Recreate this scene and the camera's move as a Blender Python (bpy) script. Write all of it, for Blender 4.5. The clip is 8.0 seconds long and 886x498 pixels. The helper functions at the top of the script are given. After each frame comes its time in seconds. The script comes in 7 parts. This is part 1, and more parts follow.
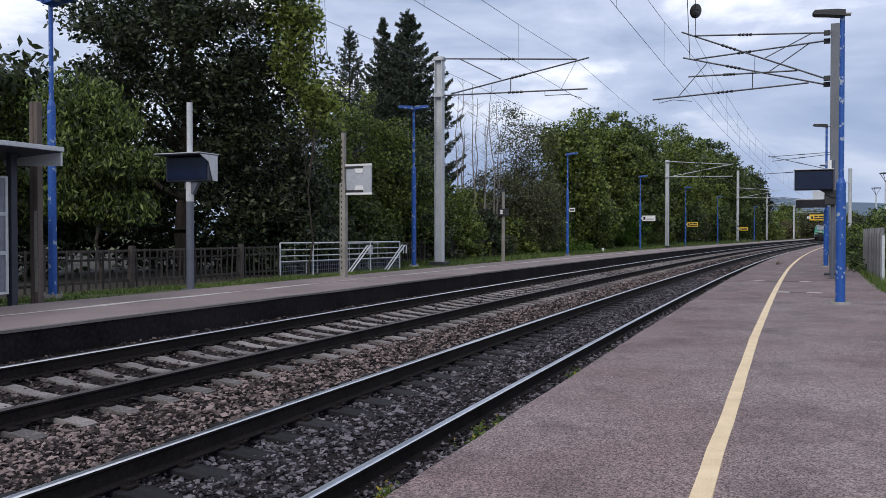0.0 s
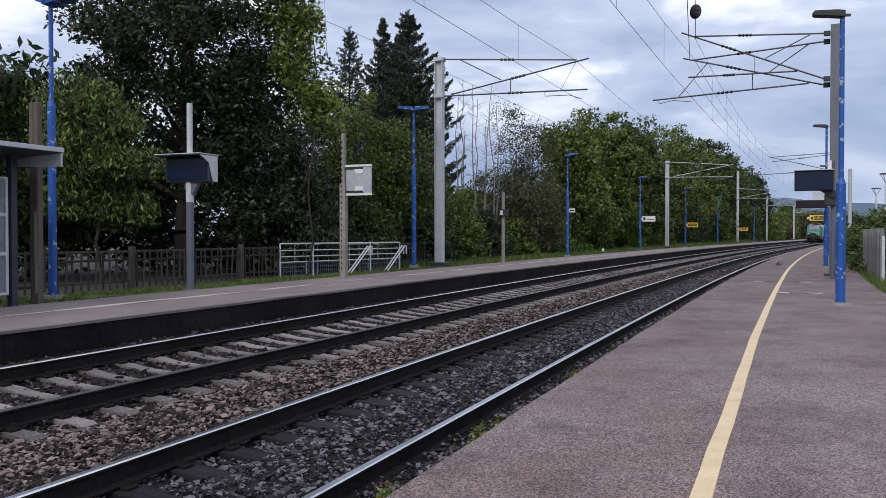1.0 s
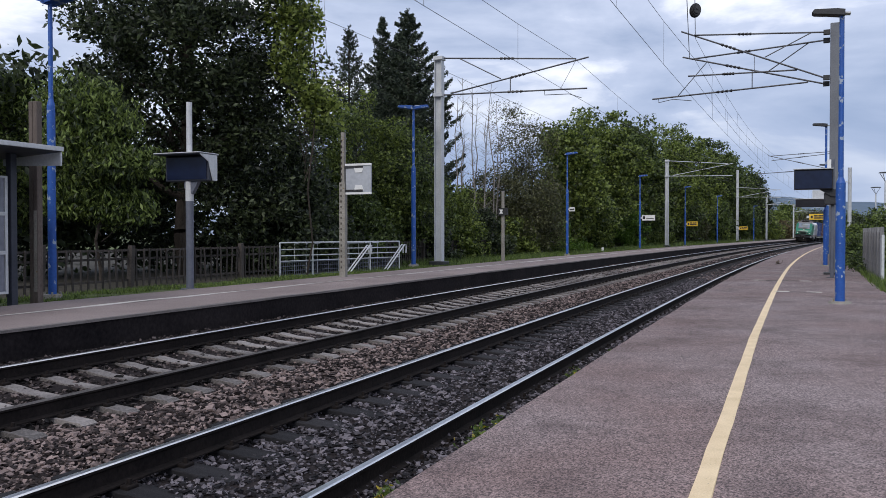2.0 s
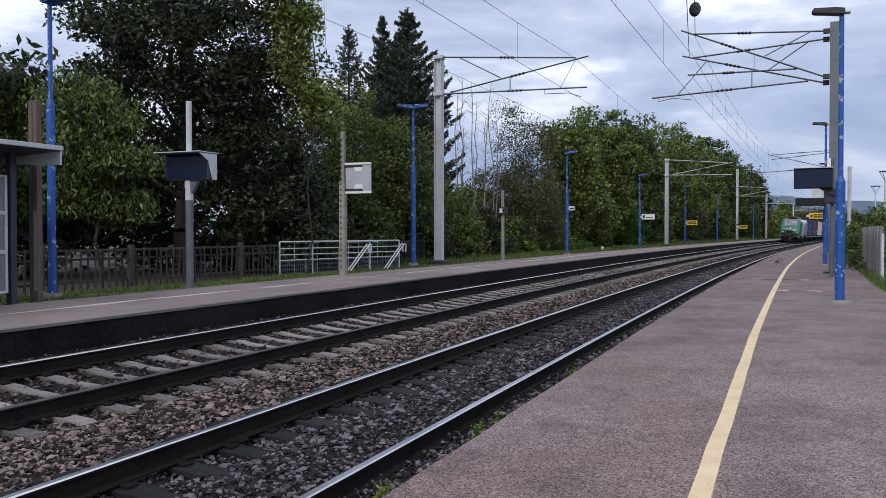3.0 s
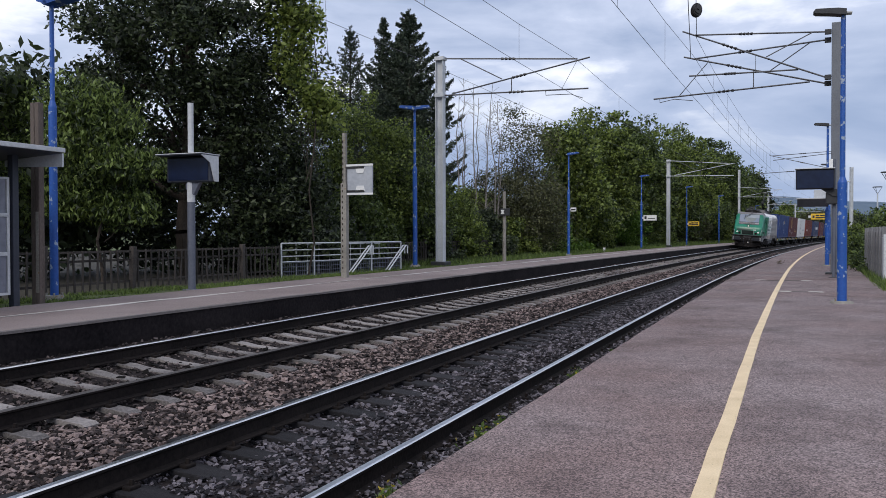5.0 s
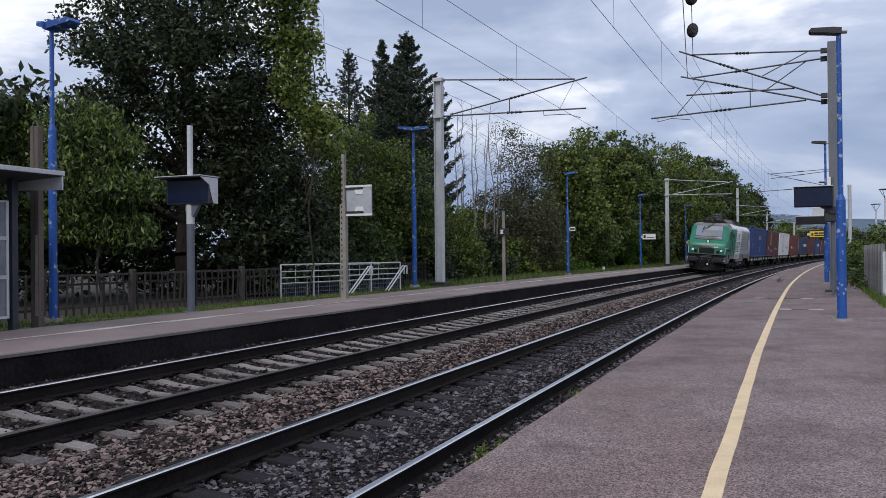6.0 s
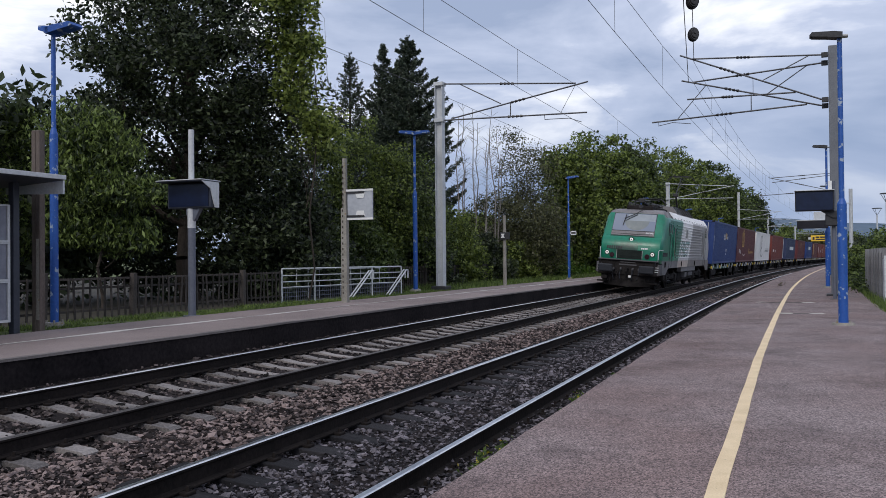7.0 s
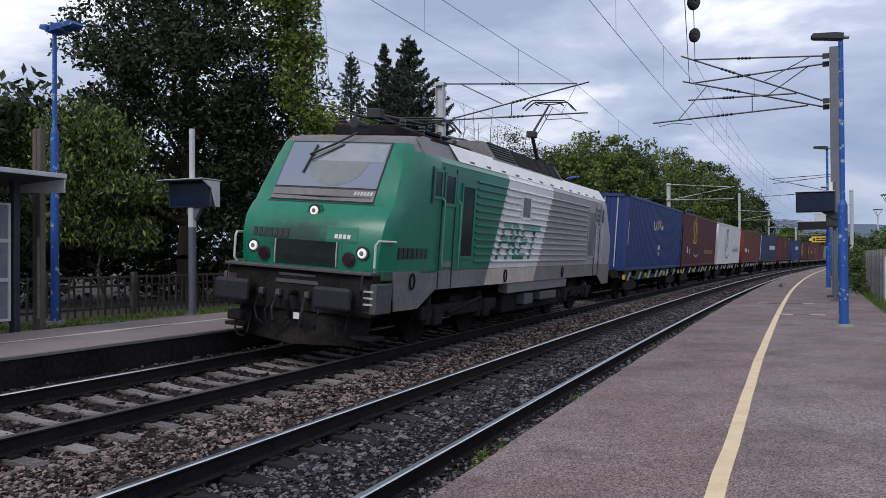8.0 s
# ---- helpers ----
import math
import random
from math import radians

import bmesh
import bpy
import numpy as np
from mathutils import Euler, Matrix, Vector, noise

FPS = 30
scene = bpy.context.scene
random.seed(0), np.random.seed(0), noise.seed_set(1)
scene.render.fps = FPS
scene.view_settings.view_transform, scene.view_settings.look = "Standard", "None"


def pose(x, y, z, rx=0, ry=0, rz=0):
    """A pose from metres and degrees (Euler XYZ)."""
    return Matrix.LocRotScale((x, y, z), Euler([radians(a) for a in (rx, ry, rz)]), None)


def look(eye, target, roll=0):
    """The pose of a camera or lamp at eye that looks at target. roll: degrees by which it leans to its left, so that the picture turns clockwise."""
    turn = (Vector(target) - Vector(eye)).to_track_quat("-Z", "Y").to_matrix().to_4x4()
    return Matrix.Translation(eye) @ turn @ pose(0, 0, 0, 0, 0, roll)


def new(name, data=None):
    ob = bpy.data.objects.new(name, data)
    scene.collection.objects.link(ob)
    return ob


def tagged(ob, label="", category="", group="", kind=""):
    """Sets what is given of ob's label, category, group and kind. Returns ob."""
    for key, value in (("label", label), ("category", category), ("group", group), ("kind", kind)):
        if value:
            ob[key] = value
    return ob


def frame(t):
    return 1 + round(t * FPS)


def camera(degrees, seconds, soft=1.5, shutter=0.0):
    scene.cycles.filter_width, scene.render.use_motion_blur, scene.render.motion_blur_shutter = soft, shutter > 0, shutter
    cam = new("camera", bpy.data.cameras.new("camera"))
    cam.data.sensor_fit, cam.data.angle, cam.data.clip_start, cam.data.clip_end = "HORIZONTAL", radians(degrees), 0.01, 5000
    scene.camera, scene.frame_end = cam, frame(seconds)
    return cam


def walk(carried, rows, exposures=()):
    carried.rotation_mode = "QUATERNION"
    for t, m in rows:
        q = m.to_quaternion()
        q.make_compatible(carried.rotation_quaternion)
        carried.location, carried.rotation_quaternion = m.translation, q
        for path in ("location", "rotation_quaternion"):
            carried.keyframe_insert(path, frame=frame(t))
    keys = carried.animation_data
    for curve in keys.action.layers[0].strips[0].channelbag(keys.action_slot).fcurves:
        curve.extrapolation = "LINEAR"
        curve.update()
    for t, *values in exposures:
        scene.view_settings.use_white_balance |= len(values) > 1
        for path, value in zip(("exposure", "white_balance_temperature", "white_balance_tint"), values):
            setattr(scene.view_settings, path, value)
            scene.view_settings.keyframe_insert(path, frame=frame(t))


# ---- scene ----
cam = camera(55.04, 8.0, soft=0.7)
EYE = (0.0, 0.0, 1.745)


def aim(yaw, pitch, roll):
    a, b = radians(yaw), radians(pitch)
    d = Vector((math.sin(a) * math.cos(b), math.cos(a) * math.cos(b), math.sin(b)))
    return look(EYE, Vector(EYE) + d * 10, roll)


walk(cam, [(0.0, aim(0.0, -0.985, 0.0)), (0.5, aim(0.001, -0.935, -0.015)), (1.0, aim(-0.001, -0.944, -0.014)),
           (1.5, aim(0.009, -0.983, -0.015)), (3.0, aim(0.035, -1.079, -0.045)), (3.5, aim(-0.02, -1.129, -0.05)),
           (4.0, aim(-0.04, -1.172, -0.06)), (4.5, aim(-0.08, -1.212, -0.05)), (4.7, aim(-0.085, -1.20, -0.06)),
           (5.8, aim(-0.03, 0.19, -0.47)), (6.0, aim(-0.03, 0.378, -0.54)), (6.5, aim(-0.045, 0.494, -0.655)),
           (7.0, aim(-0.095, 0.647, -0.525)), (7.5, aim(-0.101, 0.60, -0.37)), (8.0, aim(-0.129, 0.644, -0.345))],
     exposures=[(0.0, 0.16), (4.7, 0.18), (5.8, 0.02), (8.0, 0.02)])

# ---- light: a bright overcast sky with broken cloud, and a weak wide sun behind it ----
SUN_ELEV, SUN_ROT = radians(40), radians(208)
world = bpy.data.worlds.new("overcast_sky")
scene.world = world
world.use_nodes = True
wn, wl = world.node_tree.nodes, world.node_tree.links
wn.clear()


def wnode(kind, **values):
    n = wn.new(kind)
    for k, v in values.items():
        n.inputs[k].default_value = v
    return n


sky = wn.new("ShaderNodeTexSky")
sky.sky_type, sky.sun_disc, sky.sun_elevation, sky.sun_rotation = "NISHITA", False, SUN_ELEV, SUN_ROT
sky.air_density, sky.dust_density = 1.0, 2.0
coord = wn.new("ShaderNodeTexCoord")
squash = wn.new("ShaderNodeMapping")
squash.inputs["Scale"].default_value = (1.6, 1.6, 5.5)
cloud = wnode("ShaderNodeTexNoise", Scale=1.7, Detail=7.0, Roughness=0.55, Distortion=0.25)
shade = wn.new("ShaderNodeValToRGB")
shade.color_ramp.elements[0].position, shade.color_ramp.elements[0].color = 0.36, (3.7, 4.5, 6.4, 1)
shade.color_ramp.elements[1].position, shade.color_ramp.elements[1].color = 0.61, (12.4, 12.5, 13.0, 1)
mid = shade.color_ramp.elements.new(0.5)
mid.color = (5.9, 6.6, 8.5, 1)
blend = wn.new("ShaderNodeMixRGB")
blend.inputs[0].default_value = 0.93
split = wn.new("ShaderNodeSeparateXYZ")
haze = wn.new("ShaderNodeMapRange")
haze.interpolation_type = "SMOOTHSTEP"
haze.inputs[1].default_value, haze.inputs[2].default_value, haze.inputs[3].default_value, haze.inputs[4].default_value = 0.0, 0.26, 0.85, 0.0
low = wn.new("ShaderNodeMixRGB")
low.inputs[2].default_value = (2.8, 3.75, 5.8, 1)
back = wnode("ShaderNodeBackground", Strength=0.1)
outw = wn.new("ShaderNodeOutputWorld")
wl.new(coord.outputs["Generated"], squash.inputs[0])
wl.new(squash.outputs[0], cloud.inputs["Vector"])
wl.new(cloud.outputs["Fac"], shade.inputs[0])
wl.new(sky.outputs[0], blend.inputs[1])
wl.new(shade.outputs[0], blend.inputs[2])
wl.new(coord.outputs["Generated"], split.inputs[0])
wl.new(split.outputs[2], haze.inputs[0])
wl.new(haze.outputs[0], low.inputs[0])
wl.new(blend.outputs[0], low.inputs[1])
wl.new(low.outputs[0], back.inputs[0])
wl.new(back.outputs[0], outw.inputs[0])
sun = new("sun", bpy.data.lights.new("sun", "SUN"))
sun.data.energy, sun.data.angle, sun.data.color = 1.35, radians(25), (1.0, 0.95, 0.88)
# the cloud-veiled sun stands high behind the camera
sun.matrix_world = look((0, 0, 0), (-math.sin(SUN_ROT) * math.cos(SUN_ELEV), -math.cos(SUN_ROT) * math.cos(SUN_ELEV), -math.sin(SUN_ELEV)))

# ---- materials ----


def surface(name, low, high, rough=0.8, metal=0.0, fine=30.0, coarse=1.5, bump=0.15, spots=None, spot_at=0.62,
            island=0.0, piece=0.0, stretch=(1, 1, 1), translucent=0.0, glow=0.0, coat=0.0, spec=0.5, grain=0.5, top=0.67):
    """A procedural material: two colours mixed by grain and by large stains, with fine relief."""
    m = bpy.data.materials.new(name)
    m.use_nodes = True
    nt = m.node_tree
    n, l = nt.nodes, nt.links
    b = n["Principled BSDF"]
    tc = n.new("ShaderNodeTexCoord")
    mp = n.new("ShaderNodeMapping")
    mp.inputs["Scale"].default_value = stretch
    l.new(tc.outputs["Object"], mp.inputs[0])
    g = n.new("ShaderNodeTexNoise")
    g.inputs["Scale"].default_value, g.inputs["Detail"].default_value = fine, 4
    c = n.new("ShaderNodeTexNoise")
    c.inputs["Scale"].default_value, c.inputs["Detail"].default_value = coarse, 3
    for t in (g, c):
        l.new(mp.outputs[0], t.inputs["Vector"])
    add = n.new("ShaderNodeMath")
    add.operation = "MULTIPLY_ADD"
    add.inputs[1].default_value = grain
    half = n.new("ShaderNodeMath")
    half.operation = "MULTIPLY"
    half.inputs[1].default_value = 1 - grain
    l.new(c.outputs["Fac"], half.inputs[0])
    l.new(g.outputs["Fac"], add.inputs[0])
    l.new(half.outputs[0], add.inputs[2])
    last = add
    if island or piece:
        info = n.new("ShaderNodeNewGeometry" if island else "ShaderNodeObjectInfo")
        sub = n.new("ShaderNodeMath")
        sub.operation = "MULTIPLY_ADD"
        sub.inputs[1].default_value = island or piece
        off = n.new("ShaderNodeMath")
        off.operation = "SUBTRACT"
        off.inputs[1].default_value = (island or piece) / 2
        l.new(info.outputs["Random Per Island" if island else "Random"], sub.inputs[0])
        l.new(last.outputs[0], sub.inputs[2])
        l.new(sub.outputs[0], off.inputs[0])
        last = off
    ramp = n.new("ShaderNodeValToRGB")
    ramp.color_ramp.elements[0].position, ramp.color_ramp.elements[0].color = 0.33, (*low, 1)
    ramp.color_ramp.elements[1].position, ramp.color_ramp.elements[1].color = top, (*high, 1)
    l.new(last.outputs[0], ramp.inputs[0])
    out = ramp.outputs[0]
    if spots:
        sp = n.new("ShaderNodeTexNoise")
        sp.inputs["Scale"].default_value, sp.inputs["Detail"].default_value = fine * 0.35, 5
        l.new(mp.outputs[0], sp.inputs["Vector"])
        cut = n.new("ShaderNodeMapRange")
        cut.inputs[1].default_value, cut.inputs[2].default_value = spot_at, spot_at + 0.04
        l.new(sp.outputs["Fac"], cut.inputs[0])
        mx = n.new("ShaderNodeMixRGB")
        mx.inputs[2].default_value = (*spots, 1)
        l.new(cut.outputs[0], mx.inputs[0])
        l.new(out, mx.inputs[1])
        out = mx.outputs[0]
    l.new(out, b.inputs["Base Color"])
    b.inputs["Roughness"].default_value, b.inputs["Metallic"].default_value = rough, metal
    b.inputs["Coat Weight"].default_value, b.inputs["Specular IOR Level"].default_value = coat, spec
    if glow:
        b.inputs["Emission Strength"].default_value = glow
        b.inputs["Emission Color"].default_value = (*high, 1)
    if bump:
        bp = n.new("ShaderNodeBump")
        bp.inputs["Strength"].default_value, bp.inputs["Distance"].default_value = bump, 0.02
        l.new(g.outputs["Fac"], bp.inputs["Height"])
        l.new(bp.outputs[0], b.inputs["Normal"])
    if translucent:
        tr = n.new("ShaderNodeBsdfTranslucent")
        l.new(out, tr.inputs[0])
        ms = n.new("ShaderNodeMixShader")
        ms.inputs[0].default_value = translucent
        l.new(b.outputs[0], ms.inputs[1])
        l.new(tr.outputs[0], ms.inputs[2])
        l.new(ms.outputs[0], n["Material Output"].inputs[0])
    return m


def glass(name, tint, rough=0.05):
    m = bpy.data.materials.new(name)
    m.use_nodes = True
    b = m.node_tree.nodes["Principled BSDF"]
    b.inputs["Base Color"].default_value = (*tint, 1)
    b.inputs["Roughness"].default_value = rough
    b.inputs["Specular IOR Level"].default_value = 0.8
    b.inputs["Coat Weight"].default_value = 0.6
    return m


def tarmac(name):
    """Worn reddish asphalt: pale and dark chippings, broad greyer and redder areas, and dark damp stains."""
    m = bpy.data.materials.new(name)
    m.use_nodes = True
    n, l = m.node_tree.nodes, m.node_tree.links
    b = n["Principled BSDF"]
    tc = n.new("ShaderNodeTexCoord")

    def field(scale, detail, lo, hi, rough=0.5, kind="ShaderNodeTexNoise"):
        t = n.new(kind)
        t.inputs["Scale"].default_value = scale
        if kind == "ShaderNodeTexNoise":
            t.inputs["Detail"].default_value, t.inputs["Roughness"].default_value = detail, rough
        l.new(tc.outputs["Object"], t.inputs["Vector"])
        r = n.new("ShaderNodeMapRange")
        r.inputs[1].default_value, r.inputs[2].default_value = lo, hi
        l.new(t.outputs["Color" if kind == "ShaderNodeTexVoronoi" else "Fac"], r.inputs[0])
        return r.outputs[0]

    def mix(fac, a, c, how="MIX"):
        x = n.new("ShaderNodeMixRGB")
        x.blend_type = how
        for k, v in ((0, fac), (1, a), (2, c)):
            if isinstance(v, tuple):
                x.inputs[k].default_value = (*v, 1)
            elif isinstance(v, float):
                x.inputs[k].default_value = v
            else:
                l.new(v, x.inputs[k])
        return x.outputs[0]

    chips = field(88, 2, 0.22, 0.78, kind="ShaderNodeTexVoronoi")
    grain = field(170, 3, 0.34, 0.66)
    areas = field(0.42, 3, 0.36, 0.64)
    stains = field(1.1, 6, 0.48, 0.70, 0.62)
    streaks = field(5.0, 5, 0.40, 0.75)
    base = mix(areas, (0.205, 0.150, 0.140), (0.245, 0.203, 0.198))
    base = mix(chips, mix(1.0, base, (0.40, 0.38, 0.39), "MULTIPLY"), mix(1.0, base, (1.72, 1.66, 1.66), "MULTIPLY"))
    base = mix(grain, mix(1.0, base, (0.55, 0.54, 0.56), "MULTIPLY"), mix(1.0, base, (1.35, 1.33, 1.33), "MULTIPLY"))
    base = mix(streaks, base, mix(1.0, base, (0.80, 0.78, 0.78), "MULTIPLY"))
    base = mix(stains, base, mix(1.0, base, (0.60, 0.57, 0.57), "MULTIPLY"))
    l.new(base, b.inputs["Base Color"])
    b.inputs["Roughness"].default_value = 0.85
    bp = n.new("ShaderNodeBump")
    bp.inputs["Strength"].default_value, bp.inputs["Distance"].default_value = 0.9, 0.012
    l.new(chips, bp.inputs["Height"])
    l.new(bp.outputs[0], b.inputs["Normal"])
    return m


M = dict(
    asphalt=tarmac("platform_asphalt"),
    asphalt_l=surface("far_platform_asphalt", (0.145, 0.112, 0.108), (0.285, 0.232, 0.225), 0.85, fine=90, coarse=0.6, bump=0.4, spots=(0.12, 0.10, 0.098), spot_at=0.66),
    wall=surface("platform_wall_black", (0.007, 0.006, 0.007), (0.028, 0.023, 0.024), 0.95, fine=18, coarse=0.9, bump=0.4, spec=0.12),
    nosing=surface("edge_concrete", (0.08, 0.07, 0.067), (0.20, 0.175, 0.168), 0.85, fine=60, coarse=1.2, bump=0.3),
    yellow=surface("yellow_line_paint", (0.60, 0.45, 0.26), (0.83, 0.66, 0.43), 0.7, fine=90, coarse=3, bump=0.1, spots=(0.3, 0.25, 0.2), spot_at=0.68),
    patch=surface("dark_tar_patch", (0.045, 0.038, 0.037), (0.11, 0.092, 0.090), 0.8, fine=60, coarse=3, bump=0.3),
    white_line=surface("white_line_paint", (0.38, 0.35, 0.33), (0.6, 0.57, 0.54), 0.7, fine=60, coarse=3, bump=0.1),
    grass_ground=surface("grass_soil", (0.030, 0.045, 0.012), (0.095, 0.125, 0.030), 0.95, fine=25, coarse=0.7, bump=0.5),
    # leaf litter behind the fence, its colour darkened for shade under the trees
    shaded_litter=surface("shade_dark_litter", (0.012, 0.010, 0.007), (0.045, 0.038, 0.024), 0.95, fine=25, coarse=1.2, bump=0.6),
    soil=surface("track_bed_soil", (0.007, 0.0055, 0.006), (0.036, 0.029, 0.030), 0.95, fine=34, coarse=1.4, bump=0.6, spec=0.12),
    steel=surface("worn_rail_steel", (0.58, 0.58, 0.60), (0.78, 0.78, 0.79), 0.30, metal=1.0, fine=40, coarse=2, bump=0.02),
    dullsteel=surface("dull_rail_steel", (0.055, 0.048, 0.046), (0.12, 0.105, 0.10), 0.5, metal=0.3, fine=30, coarse=2, bump=0.05),
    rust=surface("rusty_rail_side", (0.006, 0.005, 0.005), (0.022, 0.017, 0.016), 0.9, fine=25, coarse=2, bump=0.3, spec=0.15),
    concrete=surface("sleeper_concrete", (0.085, 0.076, 0.075), (0.29, 0.262, 0.255), 0.9, fine=40, coarse=2.5, bump=0.3, piece=0.25),
    timber=surface("tarred_sleeper", (0.008, 0.008, 0.010), (0.032, 0.030, 0.034), 0.9, fine=35, coarse=2, bump=0.4, piece=0.2, stretch=(1, 6, 1), spec=0.25),
    stone_grey=surface("ballast_blue_grey", (0.010, 0.009, 0.012), (0.200, 0.180, 0.206), 0.85, fine=30, coarse=3, bump=0.3, island=0.95, spec=0.3, top=0.98),
    stone_brown=surface("ballast_brown", (0.011, 0.007, 0.007), (0.285, 0.218, 0.208), 0.85, fine=30, coarse=2.2, bump=0.3, island=0.98, spec=0.3, top=0.98),
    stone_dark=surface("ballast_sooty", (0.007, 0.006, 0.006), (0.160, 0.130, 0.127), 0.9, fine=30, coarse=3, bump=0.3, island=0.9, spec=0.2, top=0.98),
    blue=surface("blue_pole_paint", (0.009, 0.058, 0.27), (0.018, 0.10, 0.40), 0.5, fine=24, coarse=1.2, bump=0.08, spots=(0.30, 0.36, 0.46), spot_at=0.605),
    galv=surface("galvanised_steel", (0.42, 0.44, 0.47), (0.60, 0.62, 0.65), 0.55, metal=0.1, fine=25, coarse=2, bump=0.05),
    greymast=surface("grey_mast_paint", (0.10, 0.108, 0.13), (0.17, 0.18, 0.205), 0.6, fine=20, coarse=1.2, bump=0.08),
    darksteel=surface("dark_steel", (0.012, 0.013, 0.016), (0.035, 0.036, 0.042), 0.6, fine=30, coarse=3, bump=0.1),
    wire=surface("copper_wire", (0.06, 0.06, 0.068), (0.12, 0.12, 0.13), 0.5, metal=0.4, fine=30, coarse=3, bump=0),
)

# ---- plan: a line that bends gently to the right; s runs along it, lat to its left, from the nearest rail ----
STEP = 0.5
SS = np.arange(-150, 900, STEP)
KK = np.interp(SS, [15, 70, 130, 220, 330, 420], [0.00089, 0.00073, 0.00026, -0.0003, 0.0, 0.0])
TH = np.concatenate([[0], np.cumsum((KK[1:] + KK[:-1]) / 2 * STEP)])
TH += radians(21.867) - np.interp(0, SS, TH)
XX = np.concatenate([[0], np.cumsum(np.sin((TH[1:] + TH[:-1]) / 2) * STEP)])
YY = np.concatenate([[0], np.cumsum(np.cos((TH[1:] + TH[:-1]) / 2) * STEP)])
XX += -math.cos(radians(21.867)) * 2.957 - np.interp(0, SS, XX)
YY += math.sin(radians(21.867)) * 2.957 - np.interp(0, SS, YY)


def heading(s):
    return float(np.interp(s, SS, TH))


def plan(s, lat, z=0.0):
    a = heading(s)
    return Vector((float(np.interp(s, SS, XX)) - math.cos(a) * lat, float(np.interp(s, SS, YY)) + math.sin(a) * lat, z))


def stand(s, lat, z=0.0, turn=0.0):
    """A pose at that spot: local y runs along the line (away), local x to its right."""
    return Matrix.Translation(plan(s, lat, z)) @ Matrix.Rotation(-heading(s) + radians(turn), 4, "Z")


GAUGE, FAR = 1.505, 3.695           # rail to rail, and the far track's near rail
CANT, LIFT = 0.1165, 0.1467         # height of the outer rail over the inner one, and of the far track over the near
Z_R, Z_L = 0.262, 0.551             # platform tops
LAT_R, LAT_L = -0.831, 6.052        # platform edges

# ---- mesh tools ----


def finish(bm, name, material, smooth=False):
    me = bpy.data.meshes.new(name)
    bmesh.ops.recalc_face_normals(bm, faces=bm.faces)
    bm.to_mesh(me)
    bm.free()
    for m in (material if isinstance(material, (list, tuple)) else [material]):
        me.materials.append(m)
    if smooth:
        me.shade_smooth()
        me.set_sharp_from_angle(angle=radians(35))
    return me


def part(name, bm, material, parent=None, label="", smooth=False):
    ob = new(name, finish(bm, name, material, smooth))
    ob.parent = parent
    return tagged(ob, label)


def raw(name, verts, faces, material, parent=None, label="", smooth=False):
    me = bpy.data.meshes.new(name)
    me.from_pydata(verts, [], faces)
    for m in (material if isinstance(material, (list, tuple)) else [material]):
        me.materials.append(m)
    me.update()
    if smooth:
        me.shade_smooth()
    ob = new(name, me)
    ob.parent = parent
    return tagged(ob, label)


def thing(name, label, category, m=None, group="", kind=""):
    ob = new(name)
    ob.empty_display_size = 0.2
    if m is not None:
        ob.matrix_basis = m
    return tagged(ob, label, category, group, kind)


def box(bm, x0, x1, y0, y1, z0, z1, bevel=0.0, m=None, mat=0):
    v = bmesh.ops.create_cube(bm, size=1.0)["verts"]
    for q in v:
        q.co = Vector(((x0 + x1) / 2 + q.co.x * (x1 - x0), (y0 + y1) / 2 + q.co.y * (y1 - y0), (z0 + z1) / 2 + q.co.z * (z1 - z0)))
    if bevel:
        e = list({e for q in v for e in q.link_edges})
        v = list({q for f in bmesh.ops.bevel(bm, geom=e, offset=bevel, segments=2, affect="EDGES", profile=0.5)["faces"] for q in f.verts} | {q for q in v if q.is_valid})
    if m is not None:
        bmesh.ops.transform(bm, matrix=m, verts=v)
    if mat:
        for f in {f for q in v for f in q.link_faces}:
            f.material_index = mat
    return bm


def tube(bm, a, b, r0, r1=None, seg=8, caps=True, mat=0):
    a, b = Vector(a), Vector(b)
    d = b - a
    r1 = r0 if r1 is None else r1
    v = bmesh.ops.create_cone(bm, cap_ends=caps, segments=seg, radius1=r0, radius2=r1, depth=d.length)["verts"]
    bmesh.ops.transform(bm, matrix=Matrix.Translation((a + b) / 2) @ d.to_track_quat("Z", "Y").to_matrix().to_4x4(), verts=v)
    if mat:
        for f in {f for q in v for f in q.link_faces}:
            f.material_index = mat
    return bm


def chain(bm, pts, r, seg=6):
    """One bent tube through the points."""
    pts = [Vector(q) for q in pts]
    rings = []
    for i, q in enumerate(pts):
        d = (pts[min(i + 1, len(pts) - 1)] - pts[max(i - 1, 0)]).normalized()
        u = d.cross(Vector((0, 0, 1)) if abs(d.z) < 0.9 else Vector((1, 0, 0))).normalized()
        w = d.cross(u)
        rings.append([bm.verts.new(q + (u * math.cos(k * 6.28319 / seg) + w * math.sin(k * 6.28319 / seg)) * r) for k in range(seg)])
    for a, b in zip(rings, rings[1:]):
        for k in range(seg):
            bm.faces.new((a[k], a[(k + 1) % seg], b[(k + 1) % seg], b[k]))
    bm.faces.new(rings[0])
    bm.faces.new(rings[-1][::-1])
    return bm


